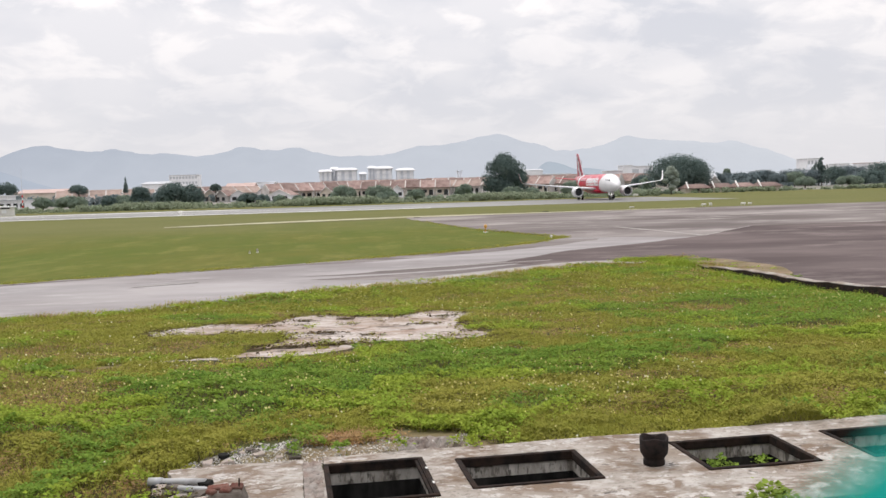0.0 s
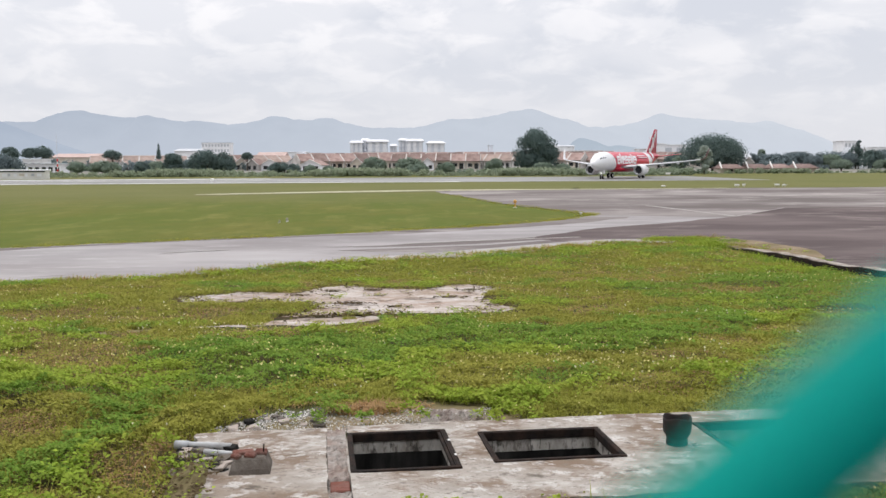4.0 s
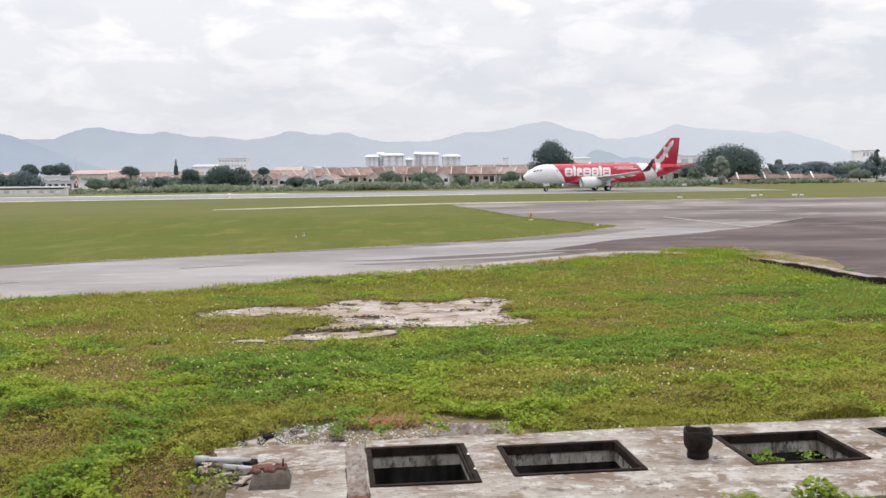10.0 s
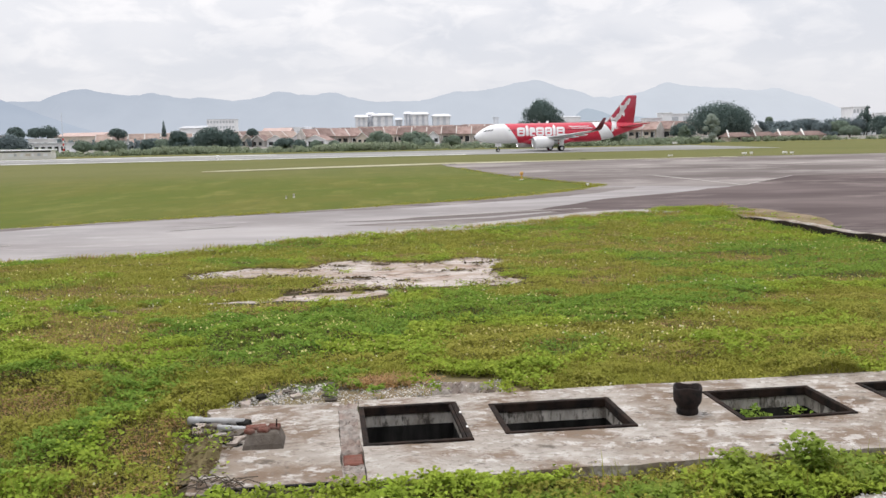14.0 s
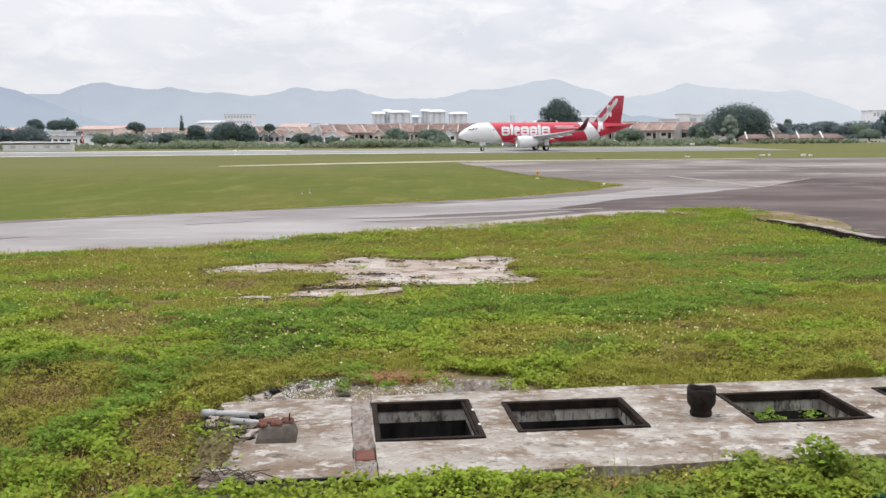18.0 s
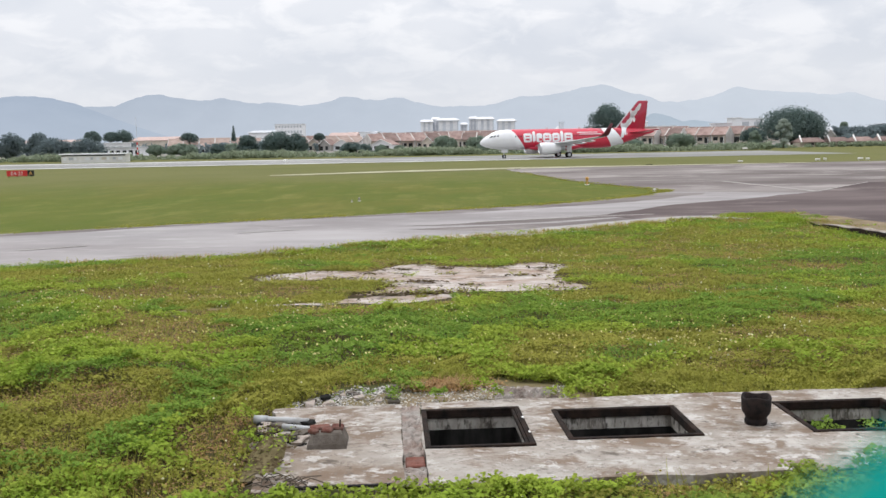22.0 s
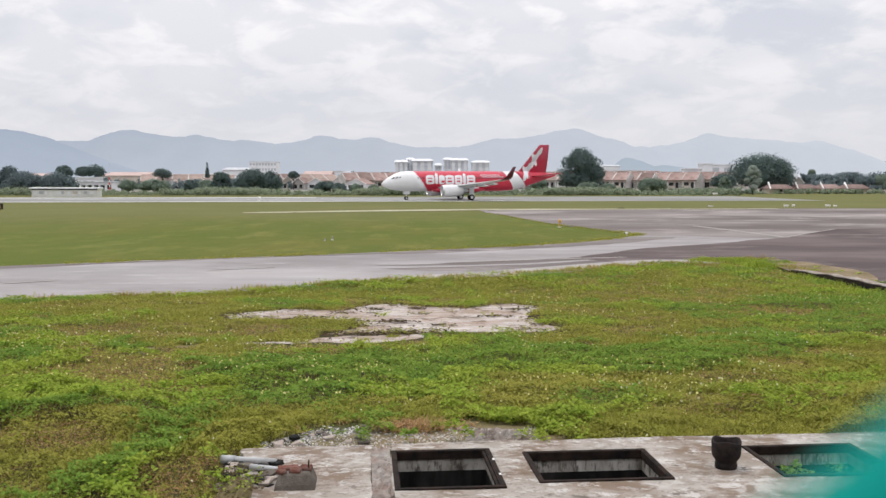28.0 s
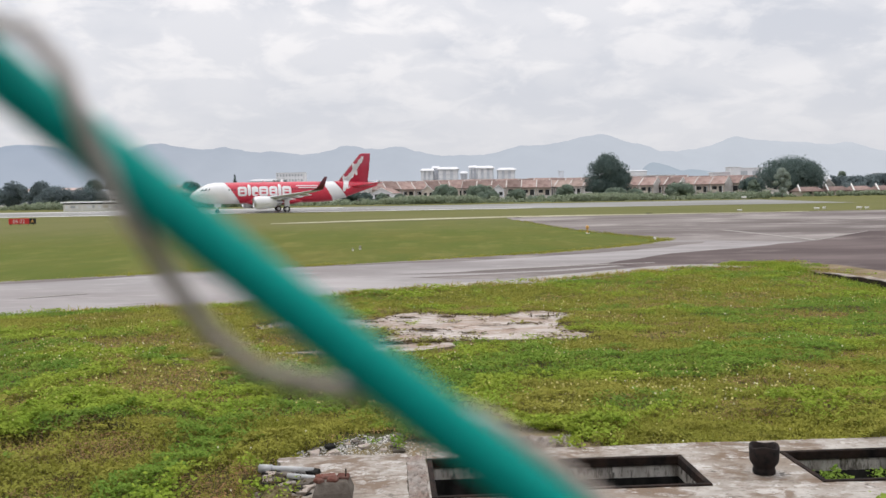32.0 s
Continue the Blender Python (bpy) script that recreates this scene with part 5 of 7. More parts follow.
def build_trees():
    big = "large dense dark green tree beyond the runway"
    tree(986, 1068, 260, 340, 268, CROWN_D, big, 11, 24, 17000, 0.30, 0.45, skirt=True)
    tree(1284, 1404, 271, 331, 285, CROWN_D, "broad spreading dark green tree", 12, 34, 19000, 0.30, 0.5, 0.66, skirt=True)
    tree(1314, 1345, 292, 338, 252, CROWN_P, "round pale grey-green small tree", 13, 9, 4200, 0.20, 0.14)
    sets = ((-60, 0, 292, 340, 265, 2), (-8, 44, 292, 342, 264, 2), (12, 78, 302, 344, 258, 2), (72, 140, 304, 344, 258, 2), (98, 132, 292, 316, 350, 0), (134, 166, 294, 316, 360, 0), (152, 190, 291, 316, 360, 0),
            (272, 306, 298, 316, 390, 0), (248, 302, 317, 338, 262, 1), (210, 246, 318, 338, 268, 1), (325, 352, 318, 338, 262, 0), (374, 412, 304, 340, 262, 0), (416, 482, 299, 342, 262, 0), (458, 500, 302, 340, 264, 0), (346, 380, 318, 338, 270, 1),
            (556, 612, 321, 341, 262, 0), (618, 640, 325, 340, 262, 1), (718, 764, 311, 341, 262, 1), (777, 830, 312, 341, 262, 1), (796, 836, 324, 342, 258, 1), (936, 968, 315, 340, 262, 1), (1127, 1178, 315, 342, 262, 1),
            (1255, 1300, 306, 338, 270, 0), (1270, 1292, 312, 338, 264, 1), (510, 530, 303, 316, 380, 0), (1400, 1432, 307, 325, 380, 2), (1440, 1484, 308, 326, 380, 2), (1478, 1524, 305, 326, 390, 2), (1510, 1548, 310, 330, 350, 2), (1540, 1580, 308, 332, 350, 1),
            (1590, 1622, 292, 330, 360, 0), (1604, 1618, 284, 330, 360, 0), (1615, 1660, 300, 332, 350, 0), (1680, 1740, 308, 334, 330, 0), (-120, -50, 296, 338, 265, 2), (1425, 1440, 300, 318, 420, 1), (1560, 1600, 318, 336, 300, 1), (1640, 1690, 318, 336, 300, 1), (1020, 1060, 322, 340, 258, 1), (850, 884, 321, 341, 262, 1), (1060, 1090, 324, 341, 262, 1), (650, 672, 327, 341, 262, 1), (1396, 1470, 306, 326, 400, 2), (1466, 1530, 304, 326, 400, 2), (1526, 1600, 303, 328, 395, 2), (1560, 1610, 305, 330, 360, 2), (1632, 1700, 300, 330, 390, 2), (1690, 1760, 294, 332, 390, 0))
    for i, (a, b, c, d, dist, kind) in enumerate(sets):
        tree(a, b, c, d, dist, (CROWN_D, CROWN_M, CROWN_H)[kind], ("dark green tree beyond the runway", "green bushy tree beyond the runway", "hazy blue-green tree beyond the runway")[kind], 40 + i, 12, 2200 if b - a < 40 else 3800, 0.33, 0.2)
    x, _ = at_view(368, 0, 400)
    con = thing("conifer", "slim dark conifer above the roofs", "tree", pose(x, 400, 0.05))
    part("trunk", tube([(0, 0, -0.2), (0, 0, 10)], [0.2, 0.05], 7), BARK, con)
    rng = np.random.default_rng(5)
    z = rng.random(900) ** 0.8
    cen = np.stack([0 * z, 0 * z, 2 + z * 9.8], axis=1)
    ob = new("crown", quads_mesh("crown", leaf_cloud(rng, cen, 0.25 + 1.5 * (1 - z), 900, 0.35, 0.8), CROWN_D))
    ob.parent = con
    scrub_band("scrub_hedge", -150, 78, 240, 258, 0.5, 2.0, 44000, 0.36, SCRUB, "band of tall green scrub beyond the runway", 3)
    scrub_band("scrub_hedge", -150, 90, 262, 268, 0.4, 1.5, 14000, 0.45, CROWN_M, "dark green bushes behind the scrub", 4)
    scrub_band("scrub_hedge", 70, 260, 262, 275, 0.4, 1.3, 9000, 0.5, SCRUB, "low green scrub on the far turf", 6)
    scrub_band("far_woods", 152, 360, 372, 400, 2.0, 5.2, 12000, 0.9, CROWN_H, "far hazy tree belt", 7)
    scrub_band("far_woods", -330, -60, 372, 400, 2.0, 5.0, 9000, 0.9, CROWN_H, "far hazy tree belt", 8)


build_trees()

# ---- drain, signs and lights on the airfield ----
def gz(y):
    return float(ground_z(y))


def build_airfield_bits():
    lip = [(14.75, 39.4), (14.8, 37.5), (14.85, 35.5), (14.85, 33.4), (14.82, 31.4), (14.8, 29.4), (14.72, 27), (14.6, 24), (14.5, 20)]
    lip = [(a[0] + (b[0] - a[0]) * k / 8, a[1] + (b[1] - a[1]) * k / 8) for a, b in zip(lip, lip[1:]) for k in range(8)] + [lip[-1]]
    bm, bd = bmesh.new(), bmesh.new()
    for (x0, y0), (x1, y1) in zip(lip, lip[1:]):
        d = Vector((x1 - x0, y1 - y0, 0)).normalized()
        s = Vector((d.y, -d.x, 0)) * -1
        for b, o0, o1, z0, z1 in ((bm, 0.0, 0.42, -0.25, 0.30), (bd, -0.07, -0.004, -0.3, 0.285)):
            ring = []
            for x, y in ((x0, y0), (x1, y1)):
                p = Vector((x, y, gz(y)))
                w = 0.05 * noise.noise(Vector((x * 1.4, y * 0.9, 0))) - 0.036 * max(0.0, y - 33.6)
                ring.append([p + s * o0 + Vector((0, 0, z0)), p + s * o1 + Vector((0, 0, z0)), p + s * o1 + Vector((0, 0, z1 + w)), p + s * o0 + Vector((0, 0, z1 + w))])
            add_loft(b, ring)
    for b in (bm, bd):
        bmesh.ops.recalc_face_normals(b, faces=b.faces)
    dr = thing("drain_edge", "raised concrete drain edge with black side", "kerb", kind="structure")
    part("lip", bm, CONCRETE, dr, "pale concrete lip")
    # thin near-black body along the front of the lip
    part("stained_side", bd, IRON, dr, "black drain side")
    # faded paint
    def dash(pts, w, lift, label):
        bm = bmesh.new()
        for (x0, y0), (x1, y1) in zip(pts, pts[1:]):
            d = Vector((x1 - x0, y1 - y0, 0)).normalized()
            s = Vector((-d.y, d.x, 0)) * w / 2
            bm.faces.new([bm.verts.new((p.x, p.y, gz(p.y) + lift)) for p in (Vector((x0, y0, 0)) - s, Vector((x1, y1, 0)) - s, Vector((x1, y1, 0)) + s, Vector((x0, y0, 0)) + s)])
        bmesh.ops.recalc_face_normals(bm, faces=bm.faces)
        solid("painted_line", bm, WORN if lift > 0.035 else PALE_STRIP, label, "marking", kind="structure")
    dash([(-10.2, 39.6), (-7.6, 41.0)], 0.22, 0.04, "faded white taxiway dash")
    dash([(-17, 33.5), (-15, 35)], 0.22, 0.04, "faded white taxiway dash")
    dash([(0.2, 43.6), (4.5, 45.4), (9.4, 47.0)], 0.3, 0.045, "pale worn taxiway edge line")
    dash([(22.5, 82.0), (23.7, 74.5), (24.6, 65.6)], 0.5, 0.045, "faded pale paint line on the apron")
    dash([(24.8, 65.8), (28.4, 70.7), (33, 76.8)], 0.16, 0.048, "faded pale joint on the apron")
    # runway sign
    s = thing("runway_sign", "red runway sign with white numbers beside a black panel", "sign", pose(-62.3, 125.2, gz(125), 0, 0, 4), kind="")
    part("red_panel", box(-1.85, 0.95, -0.08, 0.08, 0.15, 0.93, 0.02), SIGN_RED, s, "red panel")
    part("black_panel", box(0.97, 1.85, -0.08, 0.08, 0.15, 0.93, 0.02), SIGN_BLACK, s, "black panel")
    for x in (-1.6, -0.4, 0.8, 1.5):
        part("foot", tube([(x, 0, -0.05), (x, 0, 0.16)], 0.05, 8), DARK, s)
    for body, x, material in (("04-22", -0.45, PAINT), ("A", 1.41, LENS_ORANGE)):
        cu = bpy.data.curves.new("lettering", "FONT")
        cu.body, cu.size, cu.align_x, cu.extrude = body, 0.72, "CENTER", 0.005
        tmp = bpy.data.objects.new("tmp", cu)
        me = bpy.data.meshes.new_from_object(tmp)
        bpy.data.objects.remove(tmp)
        me.materials.clear()
        me.materials.append(material)
        ob = new("lettering", me)
        ob.parent, ob.matrix_basis = s, pose(x, -0.09, 0.29, 90, 0, 0)

    def edge_light(x, y, h, head, label, r=0.14):
        t = thing("edge_light", label, "lamp", pose(x, y, gz(y)), "airfield edge lights")
        part("stem", tube([(0, 0, -0.05), (0, 0, h * 0.6)], 0.05, 8), head, t)
        bm = bmesh.new()
        rings = [[(q * math.cos(a), q * math.sin(a), z) for a in [2 * math.pi * k / 12 for k in range(12)]] for q, z in ((r * 0.6, h * 0.55), (r, h * 0.7), (r * 0.95, h * 0.88), (r * 0.5, h))]
        add_loft(bm, rings)
        bmesh.ops.recalc_face_normals(bm, faces=bm.faces)
        part("head", bm, head, t, "lamp head", True)
        part("base_plate", tube([(0, 0, -0.02), (0, 0, 0.05)], r * 1.3, 12), WALL_W, t)
    edge_light(10.27, 80.4, 0.7, LENS_ORANGE, "small orange taxiway edge marker in the grass", 0.15)
    edge_light(-7.7, 63.2, 0.26, WORN, "small pale edge light in the grass", 0.07)
    edge_light(-8.1, 62.2, 0.18, WORN, "small pale edge light in the grass", 0.05)
    edge_light(13.75, 68.4, 0.25, WALL_W, "small white edge light in the grass", 0.12)
    edge_light(-35.2, 174.5, 0.9, WALL_W, "white runway edge light", 0.42)
    for x, y, w, h in ((40.4, 138.0, 0.7, 0.25), (52.0, 138.5, 0.65, 0.38), (53.1, 138.5, 0.35, 0.45), (58.1, 138.0, 0.65, 0.42), (59.2, 138.0, 0.45, 0.36), (70.2, 236, 1.2, 0.75)):
        t = thing("light_box", "small white approach light box on the turf", "lamp", pose(x, y, gz(y)), "approach light boxes")
        part("housing", box(-w / 2, w / 2, -0.25, 0.25, h * 0.35, h, 0.04), WALL_W, t)
        for q in (-w * 0.35, w * 0.35):
            part("leg", tube([(q, 0, -0.05), (q, 0, h * 0.36)], 0.03, 6), WALL_W, t)
    for x, y in ((6.5, 124.0), (26, 133.4)):
        bm = bmesh.new()
        for k in range(7):
            a = k * 0.9
            add_tube(bm, [(0, 0, 0), (0.5 * math.cos(a), 0.3 * math.sin(a), 0.02)], [0.06, 0.03], 5)
        solid("earth_clod", bm, CONCRETE_DARK, "dark clod of earth on the verge", "clod", pose(x, y, gz(y) + 0.02))


build_airfield_bits()

# ---- the concrete slab with pits, in its own space: x along it, y away from the camera ----
SLAB = pose(0, 6.25, 1.85, 0, 0, 5.0)
PITS = ((-0.28, 0.55, 0.81, 1.79), (0.89, 1.95, 0.895, 1.66), (2.92, 3.90, 0.87, 1.665), (4.45, 5.50, 0.86, 1.66))


def build_slab():
    slab = thing("concrete_slab", "weathered concrete drain slab with four open pits", "slab", SLAB, kind="structure")
    edges_x = sorted({-1.66, -0.478, 7.2, *[e for p in PITS for e in p[:2]]})
    edges_y = sorted({0.03, 2.08, *[e for p in PITS for e in p[2:]]})

    def fill(e, step):
        out = []
        for a, b in zip(e, e[1:]):
            n = max(1, int((b - a) / step))
            out += [a + (b - a) * k / n for k in range(n)]
        return out + [e[-1]]
    for name, lo, hi, drop in (("main_slab", -0.318, 7.2, 0.0), ("end_slab", -1.66, -0.49, -0.012)):
        bm = bmesh.new()
        xs = [x for x in fill(edges_x, 0.09) if lo < x < hi]
        xs = [lo] + xs + [hi]
        ys = fill(edges_y, 0.09)
        V = {}

        def vert(i, j, z):
            x, y = xs[i], ys[j]
            key = (i, j, z)
            if key not in V:
                w = noise.noise_vector(Vector((x * 3.1, y * 3.1, 2.0))) * 0.014 + noise.noise_vector(Vector((x * 9, y * 9, 5.0))) * 0.008
                border = i in (0, len(xs) - 1) or j in (0, len(ys) - 1)
                k = 1.7 if border else 0.0
                if name == "end_slab" and i < 3:
                    k = 4.0 * (1 - i / 3)
                lean = 0.07 * (1.0 - (y - 0.03) / 2.05) if name == "end_slab" and i == 0 else 0.0
                lump = 0.004 * noise.noise(Vector((x * 6, y * 6, 0))) + 0.008 * noise.noise(Vector((x * 1.3, y * 1.3, 9)))
                V[key] = bm.verts.new((x + w.x * k + lean, y + w.y * k, (lump + drop) if z == 0 else -0.24))
            return V[key]

        def hole(i, j):
            cx, cy = (xs[i] + xs[i + 1]) / 2, (ys[j] + ys[j + 1]) / 2
            if any(a < cx < b and c < cy < d for a, b, c, d in PITS):
                return True
            return False
        nx, ny = len(xs) - 1, len(ys) - 1
        solid_cell = {(i, j) for i in range(nx) for j in range(ny) if not hole(i, j)}
        for i, j in solid_cell:
            bm.faces.new((vert(i, j, 0), vert(i + 1, j, 0), vert(i + 1, j + 1, 0), vert(i, j + 1, 0)))
            for di, dj, a, b in ((-1, 0, (i, j), (i, j + 1)), (1, 0, (i + 1, j + 1), (i + 1, j)), (0, -1, (i + 1, j), (i, j)), (0, 1, (i, j + 1), (i + 1, j + 1))):
                if (i + di, j + dj) not in solid_cell:
                    bm.faces.new((vert(*a, 0), vert(*b, 0), vert(*b, 1), vert(*a, 1)))
        bmesh.ops.recalc_face_normals(bm, faces=bm.faces)
        part(name, bm, CONCRETE, slab, "pale stained concrete slab")
    # a crumbling strip fills the joint between the two slabs
    bm = bmesh.new()
    nx, ny = 7, 70
    grid = [[bm.verts.new((-0.4885 + 0.169 * i / nx, 0.05 + 2.0 * j / ny, -0.018 + (0.030 * noise.noise(Vector((i * 0.9, j * 0.55, 3.0))) if 0 < i < nx else 0.004) - (0.05 if 0.43 < 0.05 + 2.0 * j / ny < 0.68 else 0.0))) for i in range(nx + 1)] for j in range(ny + 1)]
    for a, b in zip(grid, grid[1:]):
        for i in range(nx):
            bm.faces.new((a[i], a[i + 1], b[i + 1], b[i]))
    part("joint_strip", bm, ROUGH, slab, "crumbling mortar joint between the slabs")
    part("brick", box(-0.474, -0.322, 0.45, 0.66, -0.10, -0.014, 0.010), BRICK, slab, "red brick set in the slab")
    for x0, x1, y0, y1 in PITS:
        deep = -1.1
        x0, x1, y0, y1 = x0 + 0.003, x1 - 0.003, y0 + 0.003, y1 - 0.003
        bm = bmesh.new()
        for q in (((x0, y0), (x1, y0)), ((x1, y0), (x1, y1)), ((x1, y1), (x0, y1)), ((x0, y1), (x0, y0))):
            (ax, ay), (bx, by) = q
            n = 6
            for k in range(n):
                for m in range(3):
                    f0, f1 = k / n, (k + 1) / n
                    z0, z1 = -0.175 + (deep + 0.175) * (m + 1) / 3, -0.175 + (deep + 0.175) * m / 3
                    bm.faces.new([bm.verts.new((ax + (bx - ax) * f, ay + (by - ay) * f, z)) for f, z in ((f0, z0), (f1, z0), (f1, z1), (f0, z1))])
        bmesh.ops.remove_doubles(bm, verts=bm.verts, dist=1e-4)
        bw = bmesh.new()
        for (ax, ay), (bx, by) in (((x0, y0), (x1, y0)), ((x1, y0), (x1, y1)), ((x1, y1), (x0, y1)), ((x0, y1), (x0, y0))):
            bw.faces.new([bw.verts.new((ax + (bx - ax) * f, ay + (by - ay) * f, z)) for f, z in ((0, -0.175), (1, -0.175), (1, -0.015), (0, -0.015))])
        bmesh.ops.remove_doubles(bw, verts=bw.verts, dist=1e-4)
        part("upper_wall", bw, PLASTER, slab, "grey upper pit wall")
        # below the pale band, depth shade is coloured into walls and floor
        pit = part("pit_wall", bm, CONCRETE_DARK, slab, "stained pit walls coloured dark for depth shade")
        part("pit_floor", box(x0, x1, y0, y1, deep + 0.12, deep + 0.16), SHADE_FLOOR, pit, "pit floor coloured dark for depth shade")
        t, g = 0.034, 0.006
        for a, b, c, d in ((x0 - t, x1 + t, y1 - 0.004, y1 + t), (x0 - t, x1 + t, y0 - t, y0 + 0.004), (x0 - t, x0 + 0.004, y0 + 0.005, y1 - 0.005), (x1 - 0.004, x1 + t, y0 + 0.005, y1 - 0.005)):
            part("steel_angle", box(a, b, c, d, -0.02, 0.014, 0.004), IRON, slab, "rusty steel angle")
        for a, b, c, d in ((x0, x1, y1 - 0.014, y1 - 0.005), (x0, x1, y0 + 0.005, y0 + 0.014), (x0 + 0.004, x0 + 0.013, y0 + 0.015, y1 - 0.015), (x1 - 0.013, x1 - 0.004, y0 + 0.015, y1 - 0.015)):
            part("steel_flange", box(a, b, c, d, -0.065, 0.01), IRON, slab, "rusty steel flange")
    part("steel_bar", box(0.505, 0.530, 0.83, 1.77, -0.03, 0.004, 0.004), IRON, slab, "rusty steel bar inside the pit frame")
    for y in (1.06, 1.46):
        part("paint_blob", box(0.560, 0.580, y, y + 0.04, 0.012, 0.019, 0.003), WALL_W, slab, "white paint blob")
    # broken lower lip of the end slab
    part("crack", box(-1.42, -0.56, 0.045, 0.075, -0.02, 0.006), CONCRETE_DARK, slab, "dark crack along the broken edge")
    part("broken_edge", loft([[(x, -0.10 + w, -0.16), (x, 0.0, -0.16), (x, 0.0, -0.06), (x, -0.08 + w, -0.075)] for x, w in ((-1.50, 0.03), (-1.2, 0.0), (-0.9, 0.02), (-0.62, 0.035), (-0.5, 0.05))]), CONCRETE, slab, "broken concrete edge")
    return slab


build_slab()


def build_slab_things():
    # stub pipe
    p = thing("iron_stub_pipe", "short black iron pipe stub with a flared socket", "pipe", SLAB @ pose(2.52, 1.14, 0.0))
    prof = ((0.090, -0.02), (0.094, 0.015), (0.094, 0.035), (0.086, 0.042), (0.092, 0.065), (0.116, 0.10), (0.121, 0.12), (0.124, 0.228), (0.116, 0.238), (0.102, 0.23), (0.095, 0.10), (0.06, 0.03))
    bm = bmesh.new()
    add_loft(bm, [[(q * math.cos(a), q * math.sin(a), z + (0.012 * math.sin(3 * a + 1) if z > 0.2 else 0)) for a in [2 * math.pi * k / 20 for k in range(20)]] for q, z in prof], True, True)
    bmesh.ops.recalc_face_normals(bm, faces=bm.faces)
    part("socket", bm, BLACK_PIPE, p, "black flared socket", True)
    # mortar block with brick rubble on it
    b = thing("mortar_block", "mortar block topped with broken red bricks", "block", SLAB @ pose(-1.10, 1.02, -0.012))
    bm = loft([[(x * k, y * k + o, z) for x, y in ((-0.155, -0.13), (0.15, -0.13), (0.155, 0.14), (-0.15, 0.14))] for k, o, z in ((1.10, 0, -0.02), (1.0, 0.01, 0.04), (0.82, 0.03, 0.105), (0.70, 0.03, 0.118))])
    part("base", bm, MORTAR, b, "grey mortar base")
    for x, y, a, l in ((-0.06, 0.06, 12, 0.17), (0.08, 0.05, -8, 0.10), (0.0, -0.02, 80, 0.08), (-0.11, -0.03, 40, 0.06)):
        part("brick", box(-l / 2, l / 2, -0.045, 0.045, -0.015, 0.022, 0.010), BRICK, b, "broken red brick", at=pose(x, y, 0.120, 3 + 60 * x, -2 + 50 * y, a))
    part("rod", tube([(0.1, 0.02, 0.10), (0.105, 0.02, 0.20)], 0.006, 6), IRON, b, "rusty rod")
    # grey pipe across the slab's end
    g = thing("plastic_pipe", "grey plastic pipe lying over the slab's end", "pipe", SLAB @ pose(-1.55, 1.62, 0.018, 0, 1, -11))
    part("pipe", tube([(-0.18, 0, 0), (0.25, 0, 0)], 0.030, 14), PVC, g, smooth=True)
    part("socket", tube([(-0.24, 0, 0), (-0.12, 0, 0)], 0.037, 14), PVC, g, smooth=True)
    g2 = thing("plastic_pipe", "thin grey plastic pipe beside the block", "pipe", SLAB @ pose(-1.26, 1.36, 0.012, 0, 3, -14))
    part("pipe", tube([(-0.26, 0, 0), (0.26, 0, 0)], 0.024, 10), PVC, g2, smooth=True)
    rng = random.Random(4)

    def rubble(name, x, y, s, material, label, z=0.0):
        bm = bmesh.new()
        bmesh.ops.create_cube(bm, size=1.3 * s)
        bmesh.ops.bevel(bm, geom=bm.edges[:], offset=0.16 * s, segments=1, affect='EDGES')
        o = Vector((rng.random() * 9, rng.random() * 9, 0))
        for v in bm.verts:
            v.co *= 0.95 + 0.8 * noise.noise(v.co / s * 1.1 + o)
            v.co.z *= 0.6
        solid(name, bm, material, label, "stone", SLAB @ pose(x, y, z + s * 0.25, 0, 0, rng.random() * 360), "rubble stones")
    for k in range(34):
        rubble("concrete_lump", -1.74 + rng.random() * 0.50, 1.02 + rng.random() * 0.62, 0.025 + 0.065 * rng.random(), rng.choice((MORTAR, BARE, CONCRETE_DARK, MORTAR)), "broken lump of concrete at the slab's end", -0.03)
    for k in range(18):
        rubble("concrete_lump", -1.6 + rng.random() * 1.1, 2.25 + rng.random() * 0.6, 0.03 + 0.055 * rng.random(), rng.choice((BARE, CONCRETE_DARK, MORTAR, MORTAR)), "dark broken stone behind the slab", -0.09)
    bm = bmesh.new()
    grid = [[bm.verts.new((-1.72 + 0.026 * i, 0.34 + 0.038 * j, -0.045 + (0.085 + 0.05 * noise.noise(Vector((i * 0.55, j * 0.5, 1.0)))) * abs(math.sin(math.pi * i / 12)) ** 0.5 * abs(math.sin(math.pi * j / 26)) ** 0.5 * (1.0 - 0.35 * noise.noise(Vector((i * 0.25, j * 0.3, 4.0)))))) for i in range(13)] for j in range(27)]
    for a, b in zip(grid, grid[1:]):
        for i in range(12):
            bm.faces.new((a[i], a[i + 1], b[i + 1], b[i]))
    solid("dirt_heap", bm, VERGE, "brown dirt heaped over the slab's broken end", "soil", SLAB, kind="stuff")
    # a spill of crumbled mortar behind the slab
    bm = bmesh.new()
    grid = [[bm.verts.new((0.36 + 0.036 * i, 2.14 + 0.034 * j, -0.10 + (0.055 + 0.10 * noise.noise(Vector((i * 0.45, j * 0.5, 6.0))) + 0.07 * noise.noise(Vector((i * 1.3, j * 1.2, 2.0)))) * abs(math.sin(math.pi * i / 22)) ** 0.6 * abs(math.sin(math.pi * j / 18)) ** 0.5)) for i in range(23)] for j in range(19)]
    for a, b in zip(grid, grid[1:]):
        for i in range(22):
            bm.faces.new((a[i], a[i + 1], b[i + 1], b[i]))
